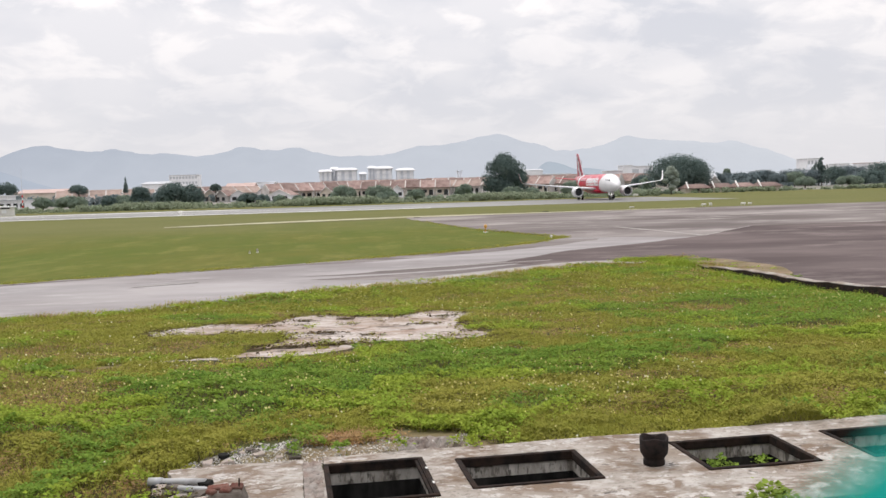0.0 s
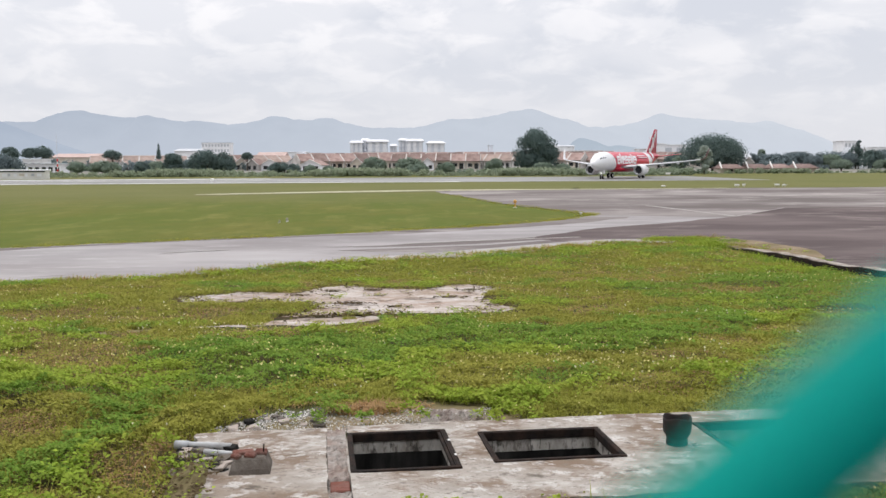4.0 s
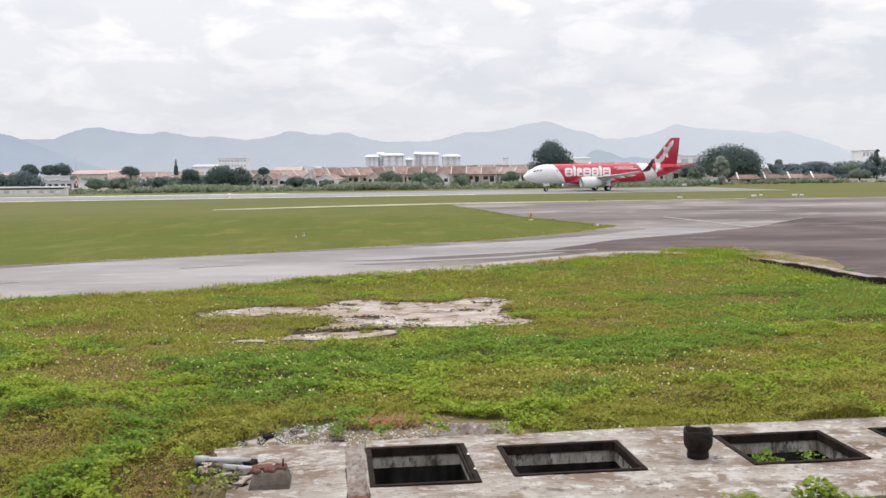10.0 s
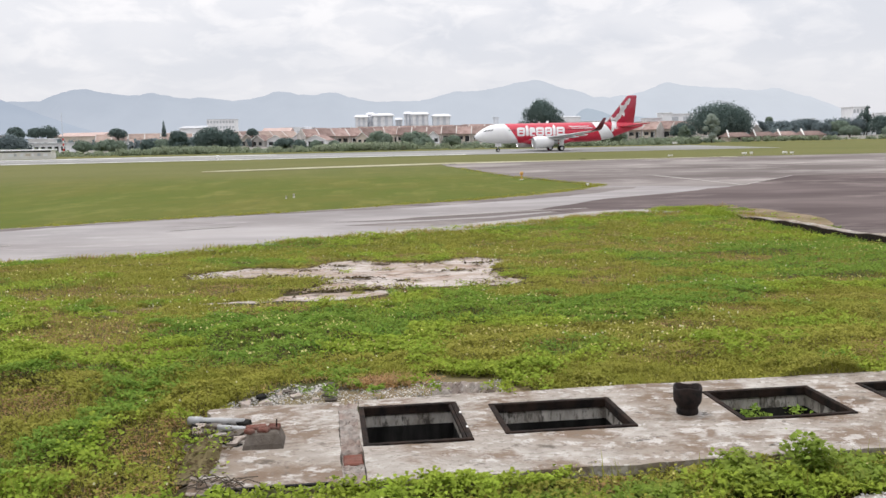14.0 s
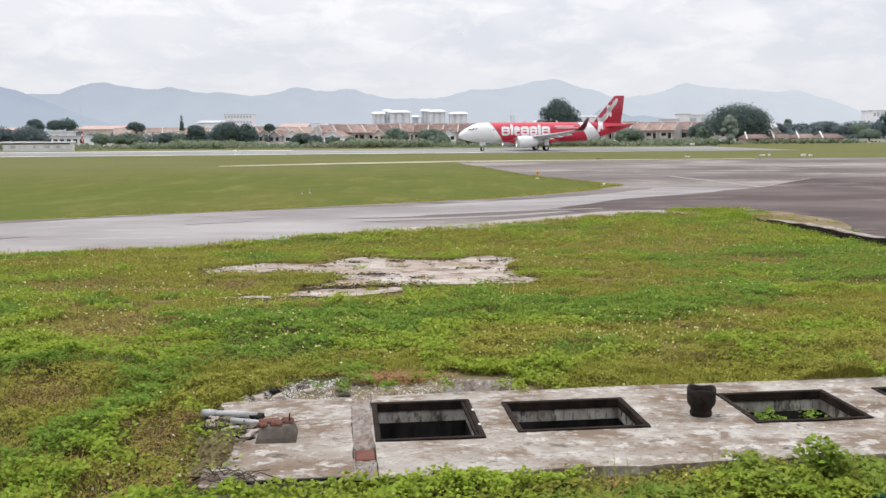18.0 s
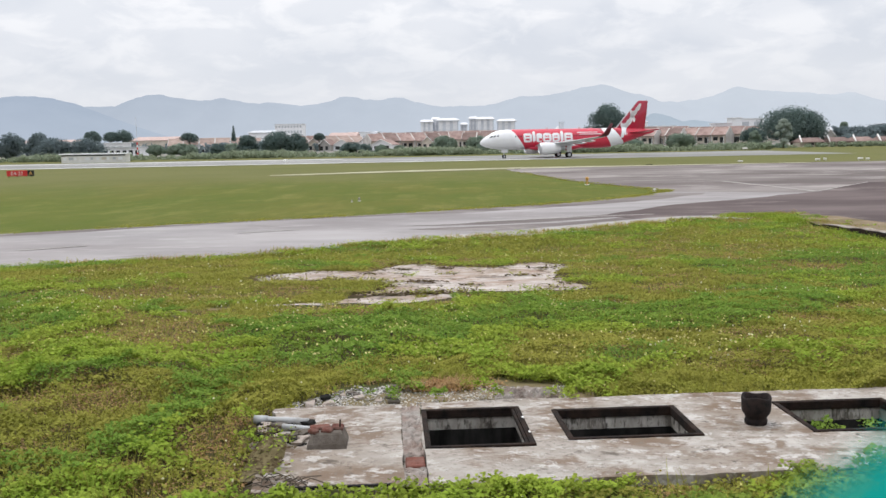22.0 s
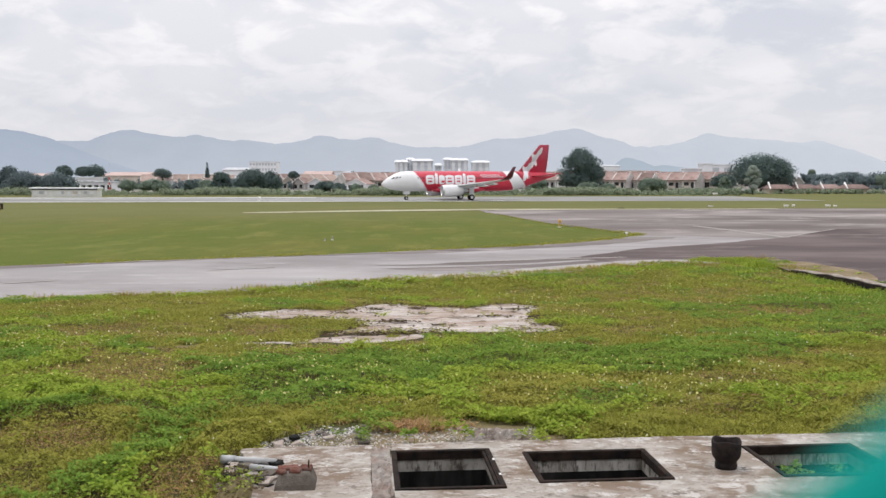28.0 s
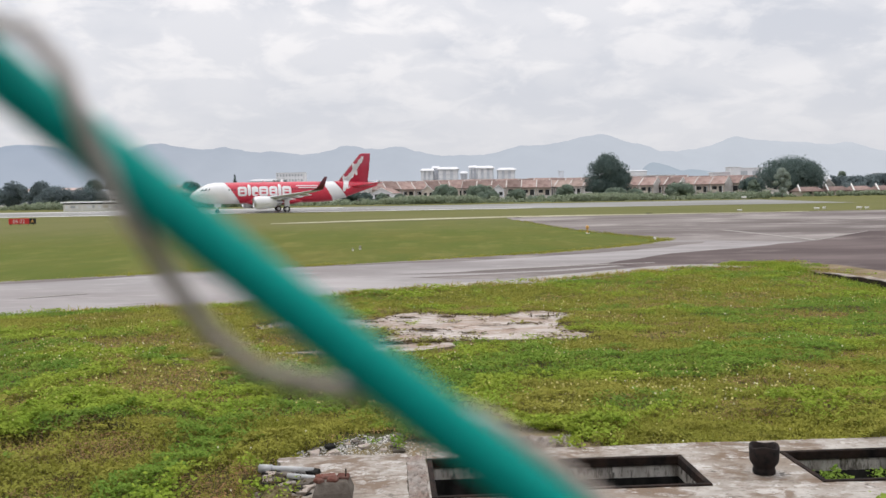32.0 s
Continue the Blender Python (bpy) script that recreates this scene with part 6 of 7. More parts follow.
    solid("mortar_spill", bm, ROUGH, "crumbled grey mortar heaped behind the slab", "rubble", SLAB, kind="stuff")
    # dry twigs on the broken corner
    bm = bmesh.new()
    for k in range(26):
        a, l = rng.random() * 6.28, 0.08 + 0.14 * rng.random()
        x, y = -1.52 + rng.random() * 0.28, 0.02 + rng.random() * 0.22
        add_tube(bm, [(x, y, 0.01), (x + l / 2 * math.cos(a), y + l / 2 * math.sin(a), 0.02 + 0.05 * rng.random()), (x + l * math.cos(a), y + l * math.sin(a), 0.012)], 0.004, 4)
    solid("dry_twigs", bm, BARK, "dry brown twigs on the slab corner", "twigs", SLAB, kind="stuff")
    # kerb nearer than the slab
    k = thing("broken_kerb", "low broken concrete kerb strewn with white pebbles", "kerb", SLAB, kind="structure")
    bm = bmesh.new()
    n = 90
    rings = []
    for i in range(n + 1):
        x = -2.6 + 9.4 * i / n
        w = 0.03 * noise.noise(Vector((x * 4, 0, 0)))
        gap = 0.06 if -0.2 < x < 0.5 or 2.6 < x < 2.9 else 0.0
        rings.append([(x, -1.25, -0.2), (x, -1.25 + w, -0.05 - gap), (x, -1.22 + w, -0.03 - gap), (x, -0.73 - w, -0.03 - gap + 0.01 * noise.noise(Vector((x * 9, 1, 0)))), (x, -0.70 - w, -0.055 - gap), (x, -0.70, -0.2)])
    bmesh.ops.recalc_face_normals(bm, faces=bm.faces)
    part("kerb_body", loft(rings), CONCRETE, k, "weathered kerb concrete")


build_slab_things()


# ---- grass, weeds and gravel ----
def value_noise(x, y, scale, seed):
    g = np.random.default_rng(seed).random((64, 64))
    u, v = (x / scale) % 63, (y / scale) % 63
    i, j = u.astype(int), v.astype(int)
    f, h = u - i, v - j
    f, h = f * f * (3 - 2 * f), h * h * (3 - 2 * h)
    return g[i, j] * (1 - f) * (1 - h) + g[i + 1, j] * f * (1 - h) + g[i, j + 1] * (1 - f) * h + g[i + 1, j + 1] * f * h


def inside(x, y, poly):
    ok = np.zeros(len(x), bool)
    for (x0, y0), (x1, y1) in zip(poly, poly[1:] + poly[:1]):
        c = ((y0 > y) != (y1 > y)) & (x < (x1 - x0) * (y - y0) / (y1 - y0 + 1e-12) + x0)
        ok ^= c
    return ok



GRAVEL = [(-1.2, 8.27), (-1.3, 8.6), (-0.6, 9.05), (-0.1, 9.25), (0.4, 9.5), (0.9, 9.45), (1.25, 9.0), (1.25, 8.6), (1.1, 8.46), (0.5, 8.42), (-0.5, 8.33)]
sheet("gravel_bed", GRAVEL, 0.008, VERGE, "sandy gravel bed behind the slab", 0.12, 0.2)


def slab_xy(x, y):
    c, s = math.cos(radians(5)), math.sin(radians(5))
    dx, dy = x, y - 6.25
    return dx * c + dy * s, -dx * s + dy * c


def bare_mask(x, y):
    """How bare the ground is: 1 where nothing grows."""
    sx, sy = slab_xy(x, y)
    n = value_noise(x + 50, y, 0.35, 3)
    m = (sx > -1.66 + 0.12 * (n - 0.5)) & (sy > 0.0 + 0.06 * (n - 0.5)) & (sy < 2.08 + 0.05 * (n - 0.5))
    m |= (sy < -0.72) & (sy > -1.24)
    m |= ((sx + 1.74) / 0.16) ** 2 + ((sy - 1.48) / 0.24) ** 2 + 0.6 * (n - 0.5) < 1
    g = np.clip(np.abs(sx + 0.1) - 0.95, 0, 9) / 0.6 + (sy - 2.1) / 0.95 + 0.9 * (value_noise(x, y, 0.25, 6) - 0.5)
    m |= ((x - 0.45) / 0.45) ** 2 + ((y - 9.0) / 0.28) ** 2 + 1.3 * (n - 0.5) < 1
    m |= (sy >= 2.05) & (g < 1.0) & (value_noise(x + 3, y + 8, 0.14, 7) < 0.74)
    m |= (x > np.interp(y, [20, 26.6, 31.6, 34.6, 38, 41.5], [14.5, 14.6, 14.62, 14.5, 14.4, 15.0]) + 0.5 * (n - 0.5)) & (y < 42) & (y > 18) & ((value_noise(x + 4, y + 2, 0.6, 9) < 0.72) | (y < 33))
    jx, jy = x + 0.5 * (n - 0.5), y + 0.9 * (n - 0.5)
    m |= inside(jx, jy, PATCH) & ~((value_noise(x + 11, y * 0.6, 0.5, 15) > 0.86) & (value_noise(x, y, 0.18, 16) > 0.45))
    gaps = value_noise(x + 5, y * 1.5, 0.5, 19) > np.where(x < -2.5, 0.45, 0.2)
    for strip in STRIPS:
        for ahead in (0.0, 0.28, 0.56):
            m |= gaps & inside(x + 0.3 * (n - 0.5), y + ahead + 0.3 * (n - 0.5), strip)
    m |= inside(jx, jy + 0.45, PATCH) & (value_noise(x + 2, y + 9, 0.5, 18) > 0.30)
    m |= inside((jx + 0.8) / 1.12 - 0.8, (jy - 21) / 1.10 + 21, PATCH) & (value_noise(x + 6, y + 6, 0.45, 17) > 0.55)
    return m


def limit_y(x):
    """Where the near grass ends: the taxiway and the drain."""
    xs = [p[0] for p in TAXI_EDGE] + [16.5, 17.0, 17.3, 17.8]
    ys = [p[1] for p in TAXI_EDGE] + [40.6, 38.0, 31.0, 10.0]
    return np.interp(x, xs, ys)


def scatter(rng, y0, y1, density, pad=0.7):
    wmax = 0.64 * y1 + pad
    n = int(density * (y1 - y0) * 2 * wmax)
    x, y = rng.uniform(-wmax, wmax, n), rng.uniform(y0, y1, n)
    keep = (np.abs(x) < 0.64 * y + pad) & (y < limit_y(x) + 0.25 * rng.normal(size=n)) & ~bare_mask(x, y)
    return x[keep], y[keep]


def greens(x, y):
    """Three shares at a place: creeping weeds, grass, dry growth."""
    big = value_noise(x + 31, y * 0.8 + 7, 2.6, 21)
    mid = value_noise(x, y + 13, 0.9, 22)
    lush = 0.55 * big + 0.45 * mid

    def blob(cx, cy, rx, ry):
        return np.exp(-((x - cx) / rx) ** 2 - ((y - cy) / ry) ** 2)
    for cx, cy, rx, ry, k in ((-6.2, 14.5, 1.3, 2.2, 0.26), (-1.5, 12.6, 2.0, 1.9, 0.34), (1.6, 14.6, 2.0, 1.9, 0.34), (-2.7, 7.0, 1.0, 0.75, 0.30), (-4.3, 9.6, 1.0, 0.9, 0.34), (-2.9, 10.6, 1.0, 0.7, 0.30),
                              (3.8, 9.6, 3.4, 1.1, -0.20), (10.5, 23, 4, 7, 0.26), (-9, 17, 2.5, 2, 0.15), (13, 36, 2, 5, 0.25), (3.2, 12.3, 2.4, 1.7, -0.22), (-3, 20, 4, 4, -0.12), (7, 13, 2.5, 4, -0.08), (-8, 26, 6, 5, -0.14), (6.5, 30, 4, 7, -0.16)):
        lush = lush + k * blob(cx, cy, rx, ry)
    dry = value_noise(x + 9, y + 3, 1.3, 23) * 0.55 + value_noise(x, y, 0.45, 24) * 0.45
    for cx, cy, rx, ry, k in ((-4.3, 13.3, 0.7, 0.9, 0.30), (-2.7, 12.9, 0.45, 0.35, 0.34), (-5.4, 11.2, 0.5, 0.4, 0.30), (-3.2, 8.4, 1.1, 0.35, 0.26), (-2.2, 7.5, 0.45, 0.8, 0.26), (3.1, 10.8, 0.7, 0.4, 0.22), (7, 30, 3.5, 7, 0.13),
                              (-5, 18.5, 2.2, 1.2, 0.22), (-2.5, 15.9, 2.6, 0.5, 0.26), (-0.25, 9.25, 0.42, 0.32, 0.6), (0.9, 9.2, 0.5, 0.3, 0.3), (3.6, 19.0, 1.6, 0.8, 0.22), (-1.5, 12.6, 2.0, 1.5, -0.12), (1.6, 14.6, 2.0, 1.6, -0.25), (-1.5, 27.5, 3, 1.0, 0.16), (14.5, 39, 1.5, 3, 0.3)):
        dry = dry + k * blob(cx, cy, rx, ry)
    dry = dry - 0.025
    return lush, dry


def blades(rng, x, y, h, w, lean=0.5):
    n = len(x)
    a = rng.uniform(0, 6.283, n)
    hh = h * (0.35 + 1.0 * rng.random(n)) * (0.5 + value_noise(x + 17, y + 5, 0.4, 61))
    d = np.stack([np.cos(a), np.sin(a), 0 * a], axis=1)
    s = np.stack([-np.sin(a), np.cos(a), 0 * a], axis=1) * (w * (0.6 + 0.8 * rng.random(n)))[:, None]
    b = np.stack([x, y, ground_z(y) - 0.01], axis=1)
    tip = b + d * (hh * lean * rng.random(n))[:, None] + np.stack([0 * a, 0 * a, hh], axis=1)
    return np.stack([b - s, b + s, tip + s * 0.15, tip - s * 0.15], axis=1)


def mound(x, y):
    """Low cushions in which the weeds grow."""
    k = np.clip((12 - y) / 14 + 1.1, 0.85, 1.25)
    return k * (0.15 * np.clip(value_noise(x + 5, y + 2, 0.42, 62) - 0.42, 0, 1) + 0.11 * np.clip(value_noise(x, y, 0.17, 63) - 0.4, 0, 1) + 0.28 * np.clip(value_noise(x + 9, y, 1.1, 64) - 0.5, 0, 1))


def rosettes(rng, x, y, h, size, k, rise=(0.0, 0.9), cushion=1.0):
    n = len(x)
    out = []
    for _ in range(k):
        a, e = rng.uniform(0, 6.283, n), rng.uniform(*rise, n)
        px, py = x + 0.6 * size * rng.normal(size=n), y + 0.6 * size * rng.normal(size=n)
        p = np.stack([px, py, ground_z(py) + cushion * mound(px, py) + h * rng.random(n) ** 0.8], axis=1)
        d = np.stack([np.cos(a) * np.cos(e), np.sin(a) * np.cos(e), np.sin(e)], axis=1)
        s = np.stack([-np.sin(a), np.cos(a), 0.35 * rng.normal(size=n)], axis=1)
        l = (size * (0.55 + 0.9 * rng.random(n)))[:, None]
        out.append(np.stack([p, p + d * l * 0.5 + s * l * 0.32, p + d * l - np.array([0, 0, 0.25]) * l, p + d * l * 0.5 - s * l * 0.32], axis=1))
    return np.concatenate(out)


def stuff(name, co, material, label):
    return tagged(new(name, quads_mesh(name, co, material)), label, "plants", kind="stuff")


def build_growth():
    rng = np.random.default_rng(77)
    weed, clover, grass, dry = [], [], [], []
    for y0, y1, dens, scale, kr in ((5.0, 10.0, 900, 1.06, 6), (10.0, 18.0, 480, 1.18, 5), (18.0, 30.0, 235, 1.42, 4), (30.0, 46.5, 105, 1.9, 4)):
        x, y = scatter(rng, y0, y1, dens)
        lush, dr = greens(x, y)
        r = 0.065 * rng.normal(size=len(x))
        flat = 1.0 if y0 < 10 else 0.75 if y0 < 18 else 0.5
        isdry = dr + r > 0.62
        isgreen = ~isdry & (lush + r > 0.49)
        cl = isgreen & (value_noise(x, y, 1.8, 31) + 0.5 * r - 0.15 * np.exp(-((x + 2.7) / 1.3) ** 2 - ((y - 7.0) / 1.0) ** 2) + 0.25 * np.exp(-((x - 1.2) / 2.2) ** 2 - ((y - 14.2) / 2) ** 2) + 0.28 * np.exp(-((x - 10.5) / 4) ** 2 - ((y - 23) / 8) ** 2) - 0.5 * np.exp(-((x - 3.5) / 3.0) ** 2 - ((y - 9.7) / 1.4) ** 2) - 0.6 * (slab_xy(x, y)[1] < 0.1) > 0.50)
        we = isgreen & ~cl
        gr = ~isdry & ~isgreen
        clover.append(rosettes(rng, x[cl], y[cl], 0.05 * scale ** 0.5, 0.034 * scale, kr, (0.0, flat * 0.9)))
        weed.append(rosettes(rng, x[we], y[we], 0.07 * scale ** 0.5, 0.040 * scale, kr, (0.0, flat)))
        grass.append(rosettes(rng, x[gr], y[gr], 0.045 * scale ** 0.5, 0.030 * scale, 4, (0.0, flat), 0.7))
        for kk in range(2):
            jx, jy = x[gr] + 0.03 * scale * rng.normal(size=gr.sum()), y[gr] + 0.03 * scale * rng.normal(size=gr.sum())
            grass.append(blades(rng, jx, jy, 0.07 * scale ** 0.5, 0.0048 * scale, 1.3))
        few = isdry & (rng.random(len(x)) < 0.6)
        jx, jy = x[few] + 0.03 * scale * rng.normal(size=few.sum()), y[few] + 0.03 * scale * rng.normal(size=few.sum())
        dry.append(blades(rng, jx, jy, 0.05 * scale ** 0.5, 0.005 * scale, 2.2))
        dry.append(rosettes(rng, x[few], y[few], 0.02, 0.026 * scale, 3, (0.0, 0.5), 0.3))
        grass.append(rosettes(rng, x[few], y[few], 0.03, 0.026 * scale, 2, (0.0, 0.7), 0.4))
        x, y = scatter(rng, y0, y1, dens * 0.25)
        grass.append(blades(rng, x, y, 0.13 * scale ** 0.5, 0.004 * scale, 1.0))
    # longer tufts along the pavement edges
    for pts, n, h in ((ISLAND, 4200, 0.10), (TAXI_EDGE, 5200, 0.14), ([(13.6, 67.1), (14.9, 69.3), (13.6, 73.9), (11, 82.5), (9.3, 90.5), (6, 113)], 1500, 0.12), ([(12.5, 44.6), (14.2, 45.0), (14.6, 42.4), (14.6, 40.6)], 3000, 0.16), ([(14.3, 40.0), (14.3, 38.0), (14.35, 35.0), (14.5, 32.0), (14.5, 29.0), (14.4, 25.0)], 900, 0.16), ([(15.1, 42.5), (15.4, 40.5), (15.6, 38.0), (15.6, 35.5)], 1500, 0.135)):
        seg = rng.integers(0, len(pts) - 1, n)
        P = np.array(pts, float)
        f = rng.random(n)[:, None]
        q = P[seg] * (1 - f) + P[seg + 1] * f + rng.normal(size=(n, 2)) * 0.35
        m = value_noise(q[:, 0] + 70, q[:, 1], 1.5, 66) > 0.35
        for kk in range(3):
            (weed if h > 0.15 else dry if kk == 0 and h > 0.13 else grass).append(blades(rng, q[m, 0] + 0.1 * rng.normal(size=m.sum()), q[m, 1] + 0.1 * rng.normal(size=m.sum()), h, 0.016, 1.6))
    stuff("clover_cover", np.concatenate(clover), CLOVER, "creeping green broad-leaved weeds")
    stuff("weed_cover", np.concatenate(weed), WEED, "bright green leafy weeds")
    stuff("grass_cover", np.concatenate(grass), GRASS, "olive green grass")
    stuff("dry_cover", np.concatenate(dry), DRY, "patches of dry brown grass")
    # dirt crumbs and tufts that eat into the rim of the bare patch
    n = 2600
    P = np.array(PATCH, float)
    seg = rng.integers(0, len(P), n)
    f = rng.random(n)[:, None]
    q = P[seg] * (1 - f) + P[(seg + 1) % len(P)] * f + rng.normal(size=(n, 2)) * np.array([0.30, 0.42])
    q = np.concatenate([q, np.array([(0.5, 23.4), (1.2, 22.2), (-0.6, 22.8), (1.6, 25.2), (-1.9, 23.1)])[rng.integers(0, 5, 160)] + rng.normal(size=(160, 2)) * np.array([0.16, 0.22])])
    m = value_noise(q[:, 0] + 33, q[:, 1] + 12, 0.55, 71) > 0.5
    q = q[m]
    half = rng.random(len(q)) < 0.55
    spots = np.array([(-1.13, 20.8), (-0.95, 20.7), (-1.74, 24.3), (-0.73, 24.5), (1.99, 24.3), (-2.59, 23.1), (-0.12, 19.9), (1.46, 22.2), (-1.15, 18.15), (-0.7, 18.25), (-1.6, 18.0)])
    near = np.array([1, 0.7, 1, 0.7, 0.7, 0.6, 0.4, 0.4, 1, 1, 1])
    pick = rng.choice(len(spots), 420, p=near / near.sum())
    q = np.concatenate([q, spots[pick] + rng.normal(size=(420, 2)) * np.array([0.16, 0.10])])
    half = np.concatenate([half, np.ones(420, bool)])
    co = rosettes(rng, q[half, 0], q[half, 1], 0.03, 0.06, 3, (0.0, 0.4), 0.0)
    co[:, :, 2] += 0.03
    stuff("rim_dirt", co, RIM, "dark crumbs of earth along the bare patch")
    dry.append(rosettes(rng, q[~half, 0], q[~half, 1], 0.05, 0.05, 3, (0.0, 0.9), 0.0))
    dry[-1][:, :, 2] += 0.03
    stuff("rim_tufts", dry[-1], GRASS, "small grass tufts along the bare patch")
    # taller weeds between slab and kerb
    n = 6400
    sx, sy = rng.uniform(-1.5, 6.2, n), rng.uniform(-0.66, 0.0, n)
    keep = (sy > -0.58) & (sy < np.where(sx < 0.3, -0.40, np.where(sx < 2.2, -0.30, -0.06)) + 0.08 * rng.normal(size=n)) & (value_noise(sx + 20, sy + 20, 0.22, 43) + 0.12 * rng.normal(size=n) > 0.40)
    sx, sy = sx[keep], sy[keep]
    n = len(sx)
    hh = 0.03 + np.where(sx < 1.9, 0.062, 0.095) * value_noise(sx + 40, sy + 40, 0.25, 41) ** 1.5 + 0.25 * np.exp(-((sx - 2.9) / 0.20) ** 2) * (sy > -0.35) + 0.10 * np.exp(-((sx - 2.35) / 0.2) ** 2) + 0.08 * np.exp(-((sx - 4.6) / 0.6) ** 2)
    c, s = math.cos(radians(5)), math.sin(radians(5))
    x, y = sx * c - sy * s, 6.25 + sx * s + sy * c
    co = np.concatenate([rosettes(rng, x, y, 1.0, 0.052, 1, (0.0, 0.9), 0.0) for _ in range(7)])
    base = np.tile(hh, 7)
    zb = ground_z(co[:, 0, 1])
    co[:, :, 2] = zb[:, None] + (co[:, 0, 2] - zb)[:, None] * base[:, None] + (co[:, :, 2] - co[:, :1, 2])
    stuff("tall_weeds", co, FRESH, "bright leafy weeds along the slab's front")
    # litter and small weeds over the dirt on the slab's end
    n = 420
    sx, sy = rng.uniform(-1.76, -1.36, n), rng.uniform(0.2, 1.4, n)
    x, y = sx * c - sy * s, 6.25 + sx * s + sy * c
    for material, label, name, pick in ((RIM, "dry brown litter on the dirt heap", "leaf_litter", slice(0, 110)), (WEED, "small weeds on the dirt heap", "heap_weeds", slice(360, 420))):
        co = rosettes(rng, x[pick], y[pick], 0.03, 0.034, 3, (0.0, 0.8), 0.0)
        co[:, :, 2] += 0.10
        stuff(name, co, material, label)
    # a drift of dry stalks behind the slab
    n = 900
    x, y = rng.normal(-0.25, 0.20, n), rng.normal(9.12, 0.10, n)
    co = np.concatenate([blades(rng, x, y, 0.06, 0.006, 2.4), rosettes(rng, x, y, 0.05, 0.03, 2, (0.0, 0.6), 0.0)])
    stuff("dry_stalks", co, DRY, "drift of dry rust-brown stalks behind the slab")
    # weeds inside the third pit
    n = 170
    x, y = np.where(rng.random(n) < 0.7, rng.normal(3.26, 0.09, n), rng.normal(3.64, 0.06, n)), rng.normal(1.28, 0.09, n)
    co = np.concatenate([rosettes(rng, x, y, 0.0, 0.042, 1, (0.2, 1.2), 0.0) for _ in range(3)])
    co[:, :, 2] += -1.8 - 0.40 + np.tile(0.36 * rng.random(n), 3)[:, None]
    ob = stuff("pit_weeds", co, CLOVER, "green weeds growing in the open pit")
    ob.matrix_basis = SLAB
    # flowers
    for name, mt, dens, seed in (("pale_flowers", PETAL, 1.3, 51), ("yellow_flowers", PETAL_Y, 5.0, 52)):
        r2 = np.random.default_rng(seed)
        cs = []
        for y0, y1, q, sz in ((5.2, 10, 0.8, 0.011), (10, 18, 1.7, 0.016), (18, 40, 0.45, 0.022)):
            x, y = scatter(r2, y0, y1, dens * q * 2.0)
            keep = value_noise(x, y, 1.6, seed + 5) + 0.60 * np.exp(-((x - 3.3) / 2.2) ** 2 - ((y - 11.8) / 2) ** 2) + 0.2 * np.exp(-((x + 7) / 2) ** 2 - ((y - 16.5) / 2) ** 2) > 0.60
            x, y = x[keep], y[keep]
            p = np.stack([x, y, ground_z(y) + mound(x, y) + 0.05 + 0.05 * r2.random(len(x))], axis=1)
            for k in range(2):
                t = r2.normal(size=(len(x), 3))
                t /= np.linalg.norm(t, axis=1)[:, None]
                b = np.cross(t, r2.normal(size=(len(x), 3)))
                b /= np.linalg.norm(b, axis=1)[:, None]
                cs.append(np.stack([p - t * sz, p - b * sz, p + t * sz, p + b * sz], axis=1))
        stuff(name, np.concatenate(cs), mt, "small scattered meadow flowers")


build_growth()


def build_gravel():
    rng = random.Random(12)
    bm = bmesh.new()

    def stone(x, y, z, s):
        a = rng.random() * 6.28
        vs = []
        for dx, dy, dz in ((1, 0, 0), (0, 0.8, 0), (-0.9, 0, 0), (0, -0.8, 0), (0.1, 0.1, 0.7), (0, 0, -0.6)):
            q = s * (0.7 + 0.6 * rng.random())
            vs.append(bm.verts.new((x + q * (dx * math.cos(a) - dy * math.sin(a)), y + q * (dx * math.sin(a) + dy * math.cos(a)), z + q * dz)))
        for i in range(4):
            j = (i + 1) % 4
            bm.faces.new((vs[i], vs[j], vs[4]))
            bm.faces.new((vs[j], vs[i], vs[5]))
    n = 0
    while n < 4200:
        sx, sy = rng.uniform(-1.9, 1.2), rng.uniform(2.1, 3.2)
        d = max(abs(sx + 0.05) - 0.95, 0) / 0.7 + (sy - 2.1) / 1.0 + 0.5 * noise.noise(Vector((sx * 3, sy * 3, 0)))
        if d < 0.85:
            stone(sx, sy, -0.075, 0.006 + 0.014 * rng.random())
            n += 1
    solid("gravel", bm, PEBBLE, "loose pale gravel by the slab", "gravel", SLAB, kind="stuff")
    bm = bmesh.new()
    n = 0
    while n < 5200:
        sx, sy = rng.uniform(-2.5, 6.6), rng.uniform(-1.22, -0.72)
        if noise.noise(Vector((sx * 1.7, sy * 3.0, 2.0))) > -0.18:
            stone(sx, sy, -0.024 - (0.06 if -0.2 < sx < 0.5 or 2.6 < sx < 2.9 else 0), 0.005 + 0.013 * rng.random() ** 2)
            n += 1
    solid("kerb_pebbles", bm, WHITE_PEBBLE, "white pebbles strewn over the kerb", "gravel", SLAB, kind="stuff")


build_gravel()


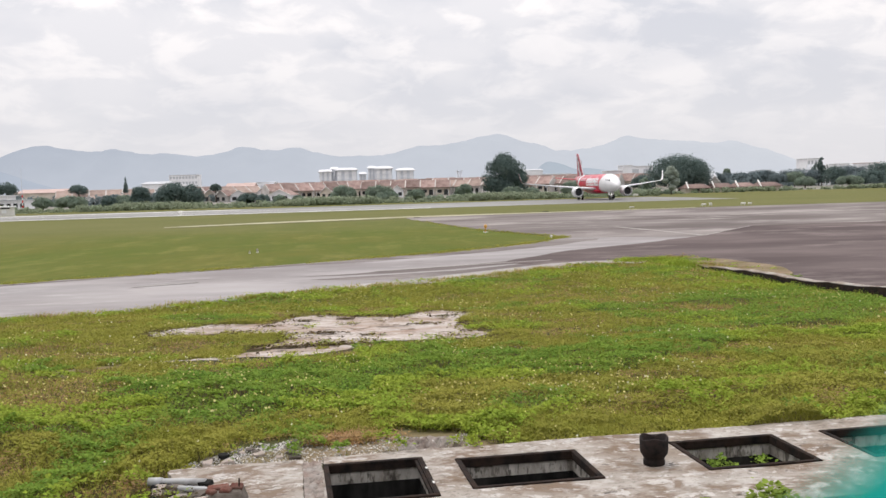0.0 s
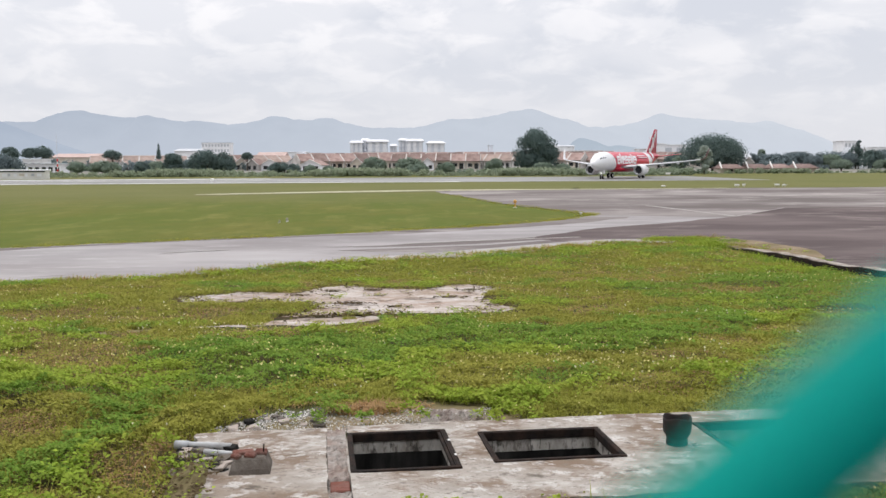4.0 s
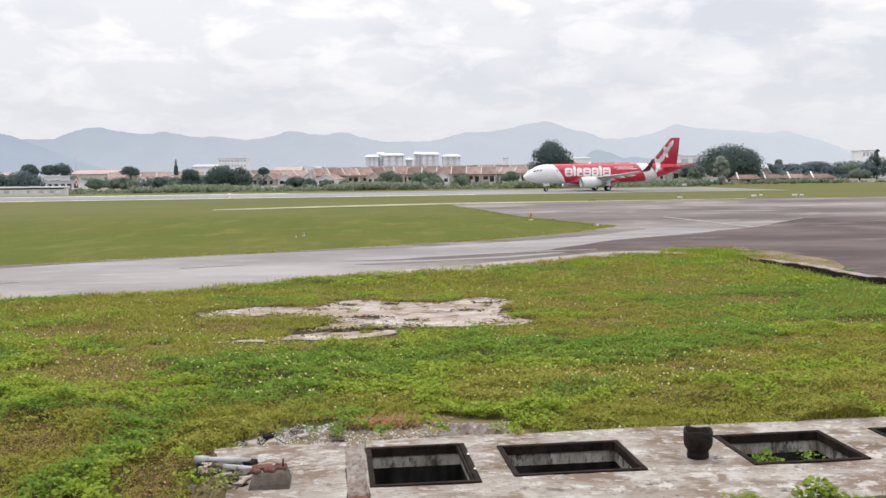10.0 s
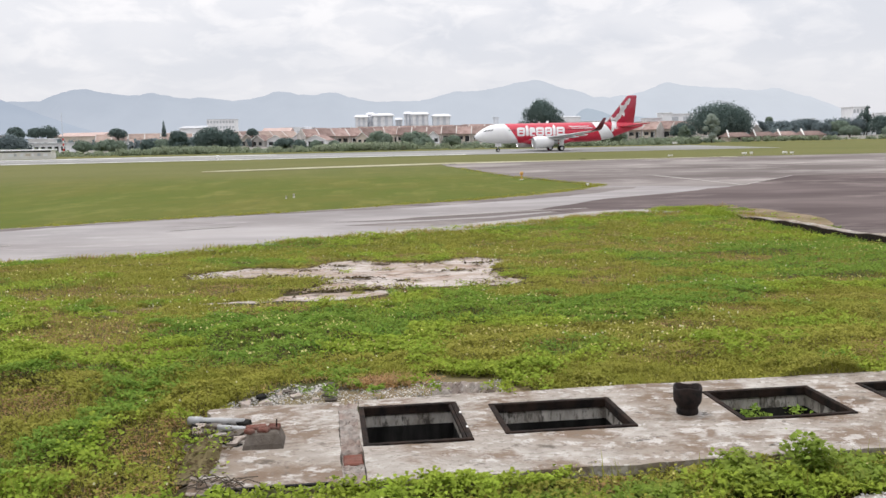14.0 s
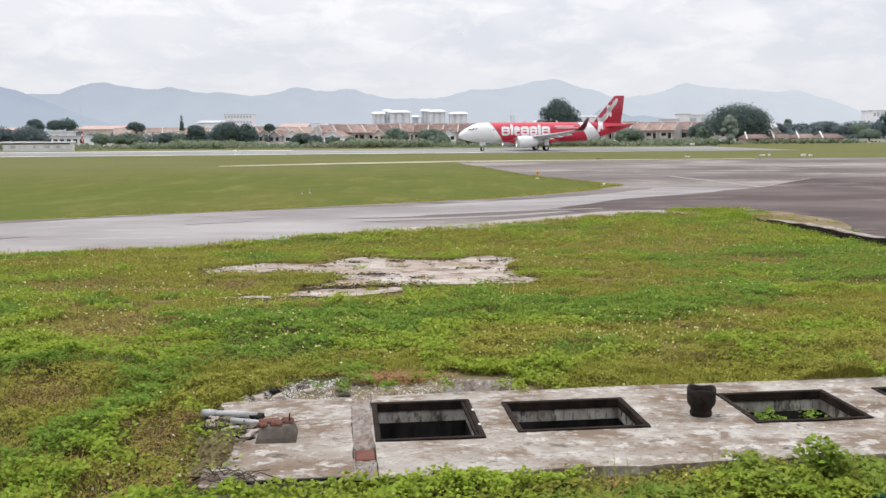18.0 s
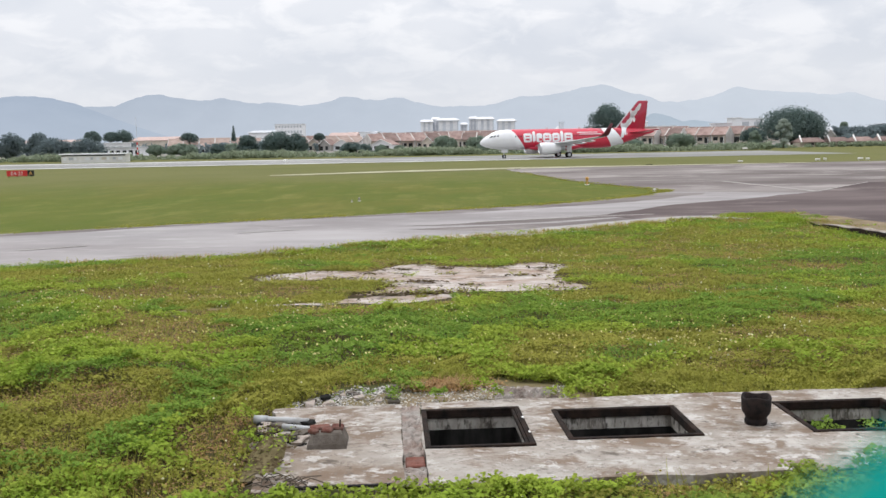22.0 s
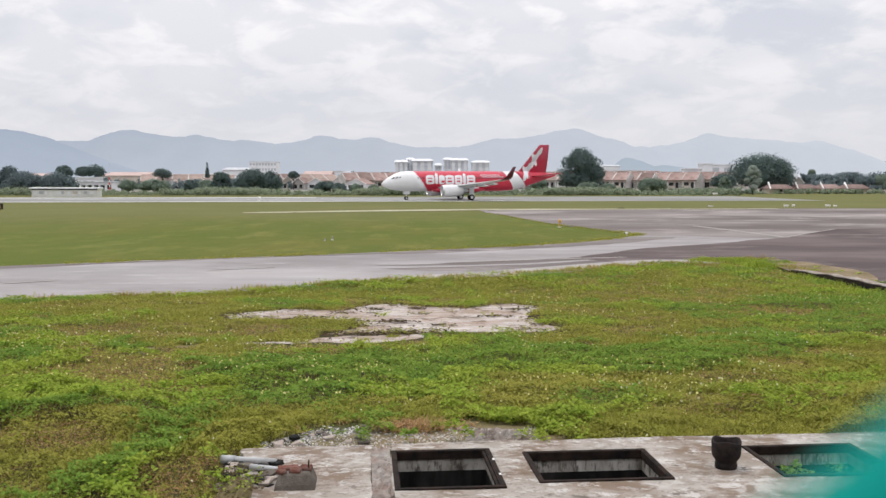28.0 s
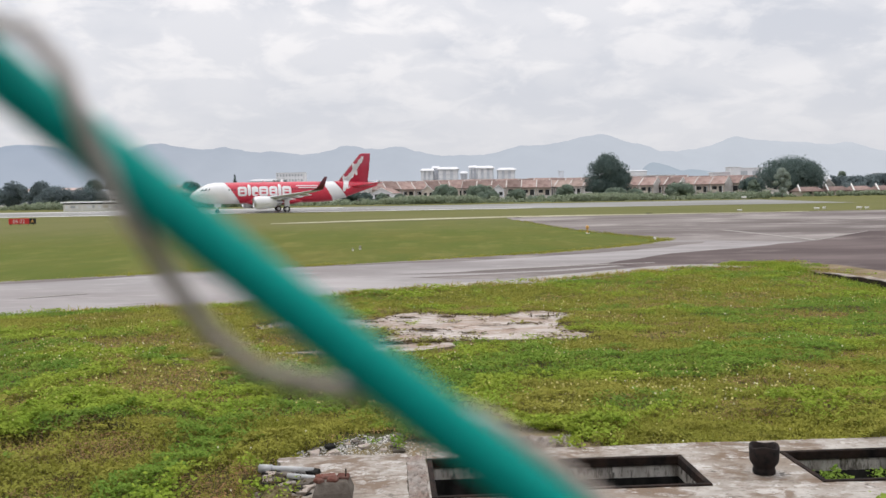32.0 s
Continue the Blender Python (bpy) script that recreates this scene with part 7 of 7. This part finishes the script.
# ---- the chain-link fence before the lens ----
def build_fence():
    fence = thing("chain_link_fence", "green vinyl-coated chain-link fence close to the lens", "fence", pose(0, 0, 0))
    V = Vector((-0.0153, 0, 4.2540))
    u, v = Vector((0.0784, 0, 0.0688)), Vector((-0.0818, 0, 0.0650))
    r = 0.00235

    def plane_y(x):
        return 0.0267 - 0.112 * x
    for n in range(-26, 27):
        start = V + u * n
        m0 = -int((start.z - 1.77) / (u.z + v.z))
        pts = []
        for m in range(m0, m0 + 25):
            L = start + (u + v) * m
            for p, side in ((L, -1), (L + u, 1)):
                for f in (-0.05, 0.0, 0.05):
                    d = (v if side < 0 else u) if f < 0 else (u if side < 0 else v)
                    q = p + d * f if f else p + Vector((side * -0.0012, 0, 0))
                    pts.append((q.x, plane_y(q.x) + (0.0022 if f == 0 else 0.0010) * side, q.z))
        part("wire", tube(pts, r, 14 if abs(n) < 8 else 6), GREEN_WIRE, fence, smooth=True)
    # a rusty tie wire twisted round one strand: place along the fence, height, and depth off its plane
    loop = ((-0.0980, 4.3110, -0.001), (-0.0925, 4.3150, -0.003), (-0.0874, 4.3162, -0.004), (-0.0838, 4.3152, -0.0045), (-0.0808, 4.3118, -0.0048), (-0.0790, 4.3061, -0.0042), (-0.0768, 4.3001, -0.002), (-0.0741, 4.2941, 0.001), (-0.0715, 4.2889, 0.003), (-0.0672, 4.2848, 0.0045), (-0.0607, 4.2832, 0.0048), (-0.0542, 4.2826, 0.0048), (-0.0480, 4.2812, 0.004), (-0.0455, 4.2804, 0.004), (-0.0433, 4.2789, 0.004), (-0.0398, 4.2766, 0.004), (-0.0361, 4.2738, 0.004), (-0.0312, 4.2699, 0.004), (-0.0255, 4.2655, 0.004))
    t = thing("tie_wire", "rusty grey tie wire twisted round the fence strand", "wire", pose(0, 0, 0))
    part("strand", tube([(x, plane_y(x) + d, z) for x, z, d in loop], 0.0009, 10), TIE_WIRE, t, smooth=True)


build_fence()

# an unseen plain wall behind the viewer, added to darken the near fence wires
bm = box(-14, 14, -3.4, -3.15, 1.6, 7.2, 0.02)
solid("wall_south", bm, BLOCKER_GREY, "unseen grey wall added behind the viewer to block sky light", "wall", kind="structure")

# ---- what moves ----
# the airliner: seconds, x, y, heading in degrees
TAXI_ROWS = ((0.0, 53.9, 213.6, -89.0), (1.0, 53.5, 211.8, -98.6), (2.0, 53.15, 210.0, -108.6), (3.0, 52.6, 208.3, -118.9), (3.5, 52.2, 207.4, -123.4), (5.5, 50.0, 205.72, -140.3), (6.5, 48.43, 204.49, -148.4),
             (7.5, 46.53, 202.77, -156.5), (8.5, 44.25, 200.96, -163.3), (9.5, 41.97, 199.55, -168.1), (10.5, 39.72, 198.76, -171.4), (11.5, 37.66, 197.67, -171.1), (12.5, 35.28, 196.27, -170.9), (13.5, 33.2, 195.12, -170.8),
             (14.5, 30.92, 194.08, -170.9), (16.5, 27.23, 193.62, -170.9), (17.5, 25.97, 193.48, -170.8), (18.5, 24.5, 193.25, -170.8), (19.5, 23.13, 192.99, -170.5), (20.5, 21.56, 192.51, -169.9), (21.5, 20.3, 192.1, -169.3),
             (22.5, 18.64, 191.64, -168.6), (23.5, 16.8, 191.2, -167.9), (24.5, 14.76, 190.8, -167.2), (25.5, 12.36, 190.24, -166.4), (26.5, 9.76, 189.73, -165.6), (27.5, 6.88, 189.27, -164.8), (28.0, 4.58, 188.9, -164.2),
             (28.5, 1.71, 188.19, -163.0), (29.0, -1.72, 187.45, -161.9), (29.5, -5.93, 186.64, -160.8), (30.0, -10.78, 185.8, -159.7), (30.5, -16.37, 184.24, -158.8), (31.0, -22.59, 182.75, -157.7), (31.5, -29.5, 181.18, -156.7),
             (32.0, -37.09, 179.6, -155.8))


def motions():
    z = 0.085
    walk(AIRLINER, [(t, pose(x, y, z, 0, 0, h)) for t, x, y, h in TAXI_ROWS])
    # wheels roll with the way along the ground
    ts, ways = [0.0], [0.0]
    for a, b in zip(TAXI_ROWS, TAXI_ROWS[1:]):
        ts.append(b[0])
        ways.append(ways[-1] + math.hypot(b[1] - a[1], b[2] - a[2]))
    for ob, hub, r in WHEELS:
        rows, last = [], None
        for f in range(0, 32 * FPS + 1):
            t = f / FPS
            turn = math.degrees(float(np.interp(t, ts, ways)) / r)
            if last is None or turn - last > 45 or f == 32 * FPS:
                rows.append((t, Matrix.Translation(hub) @ Matrix.Rotation(radians(turn), 4, "Y")))
                last = turn
        walk(ob, rows)


motions()
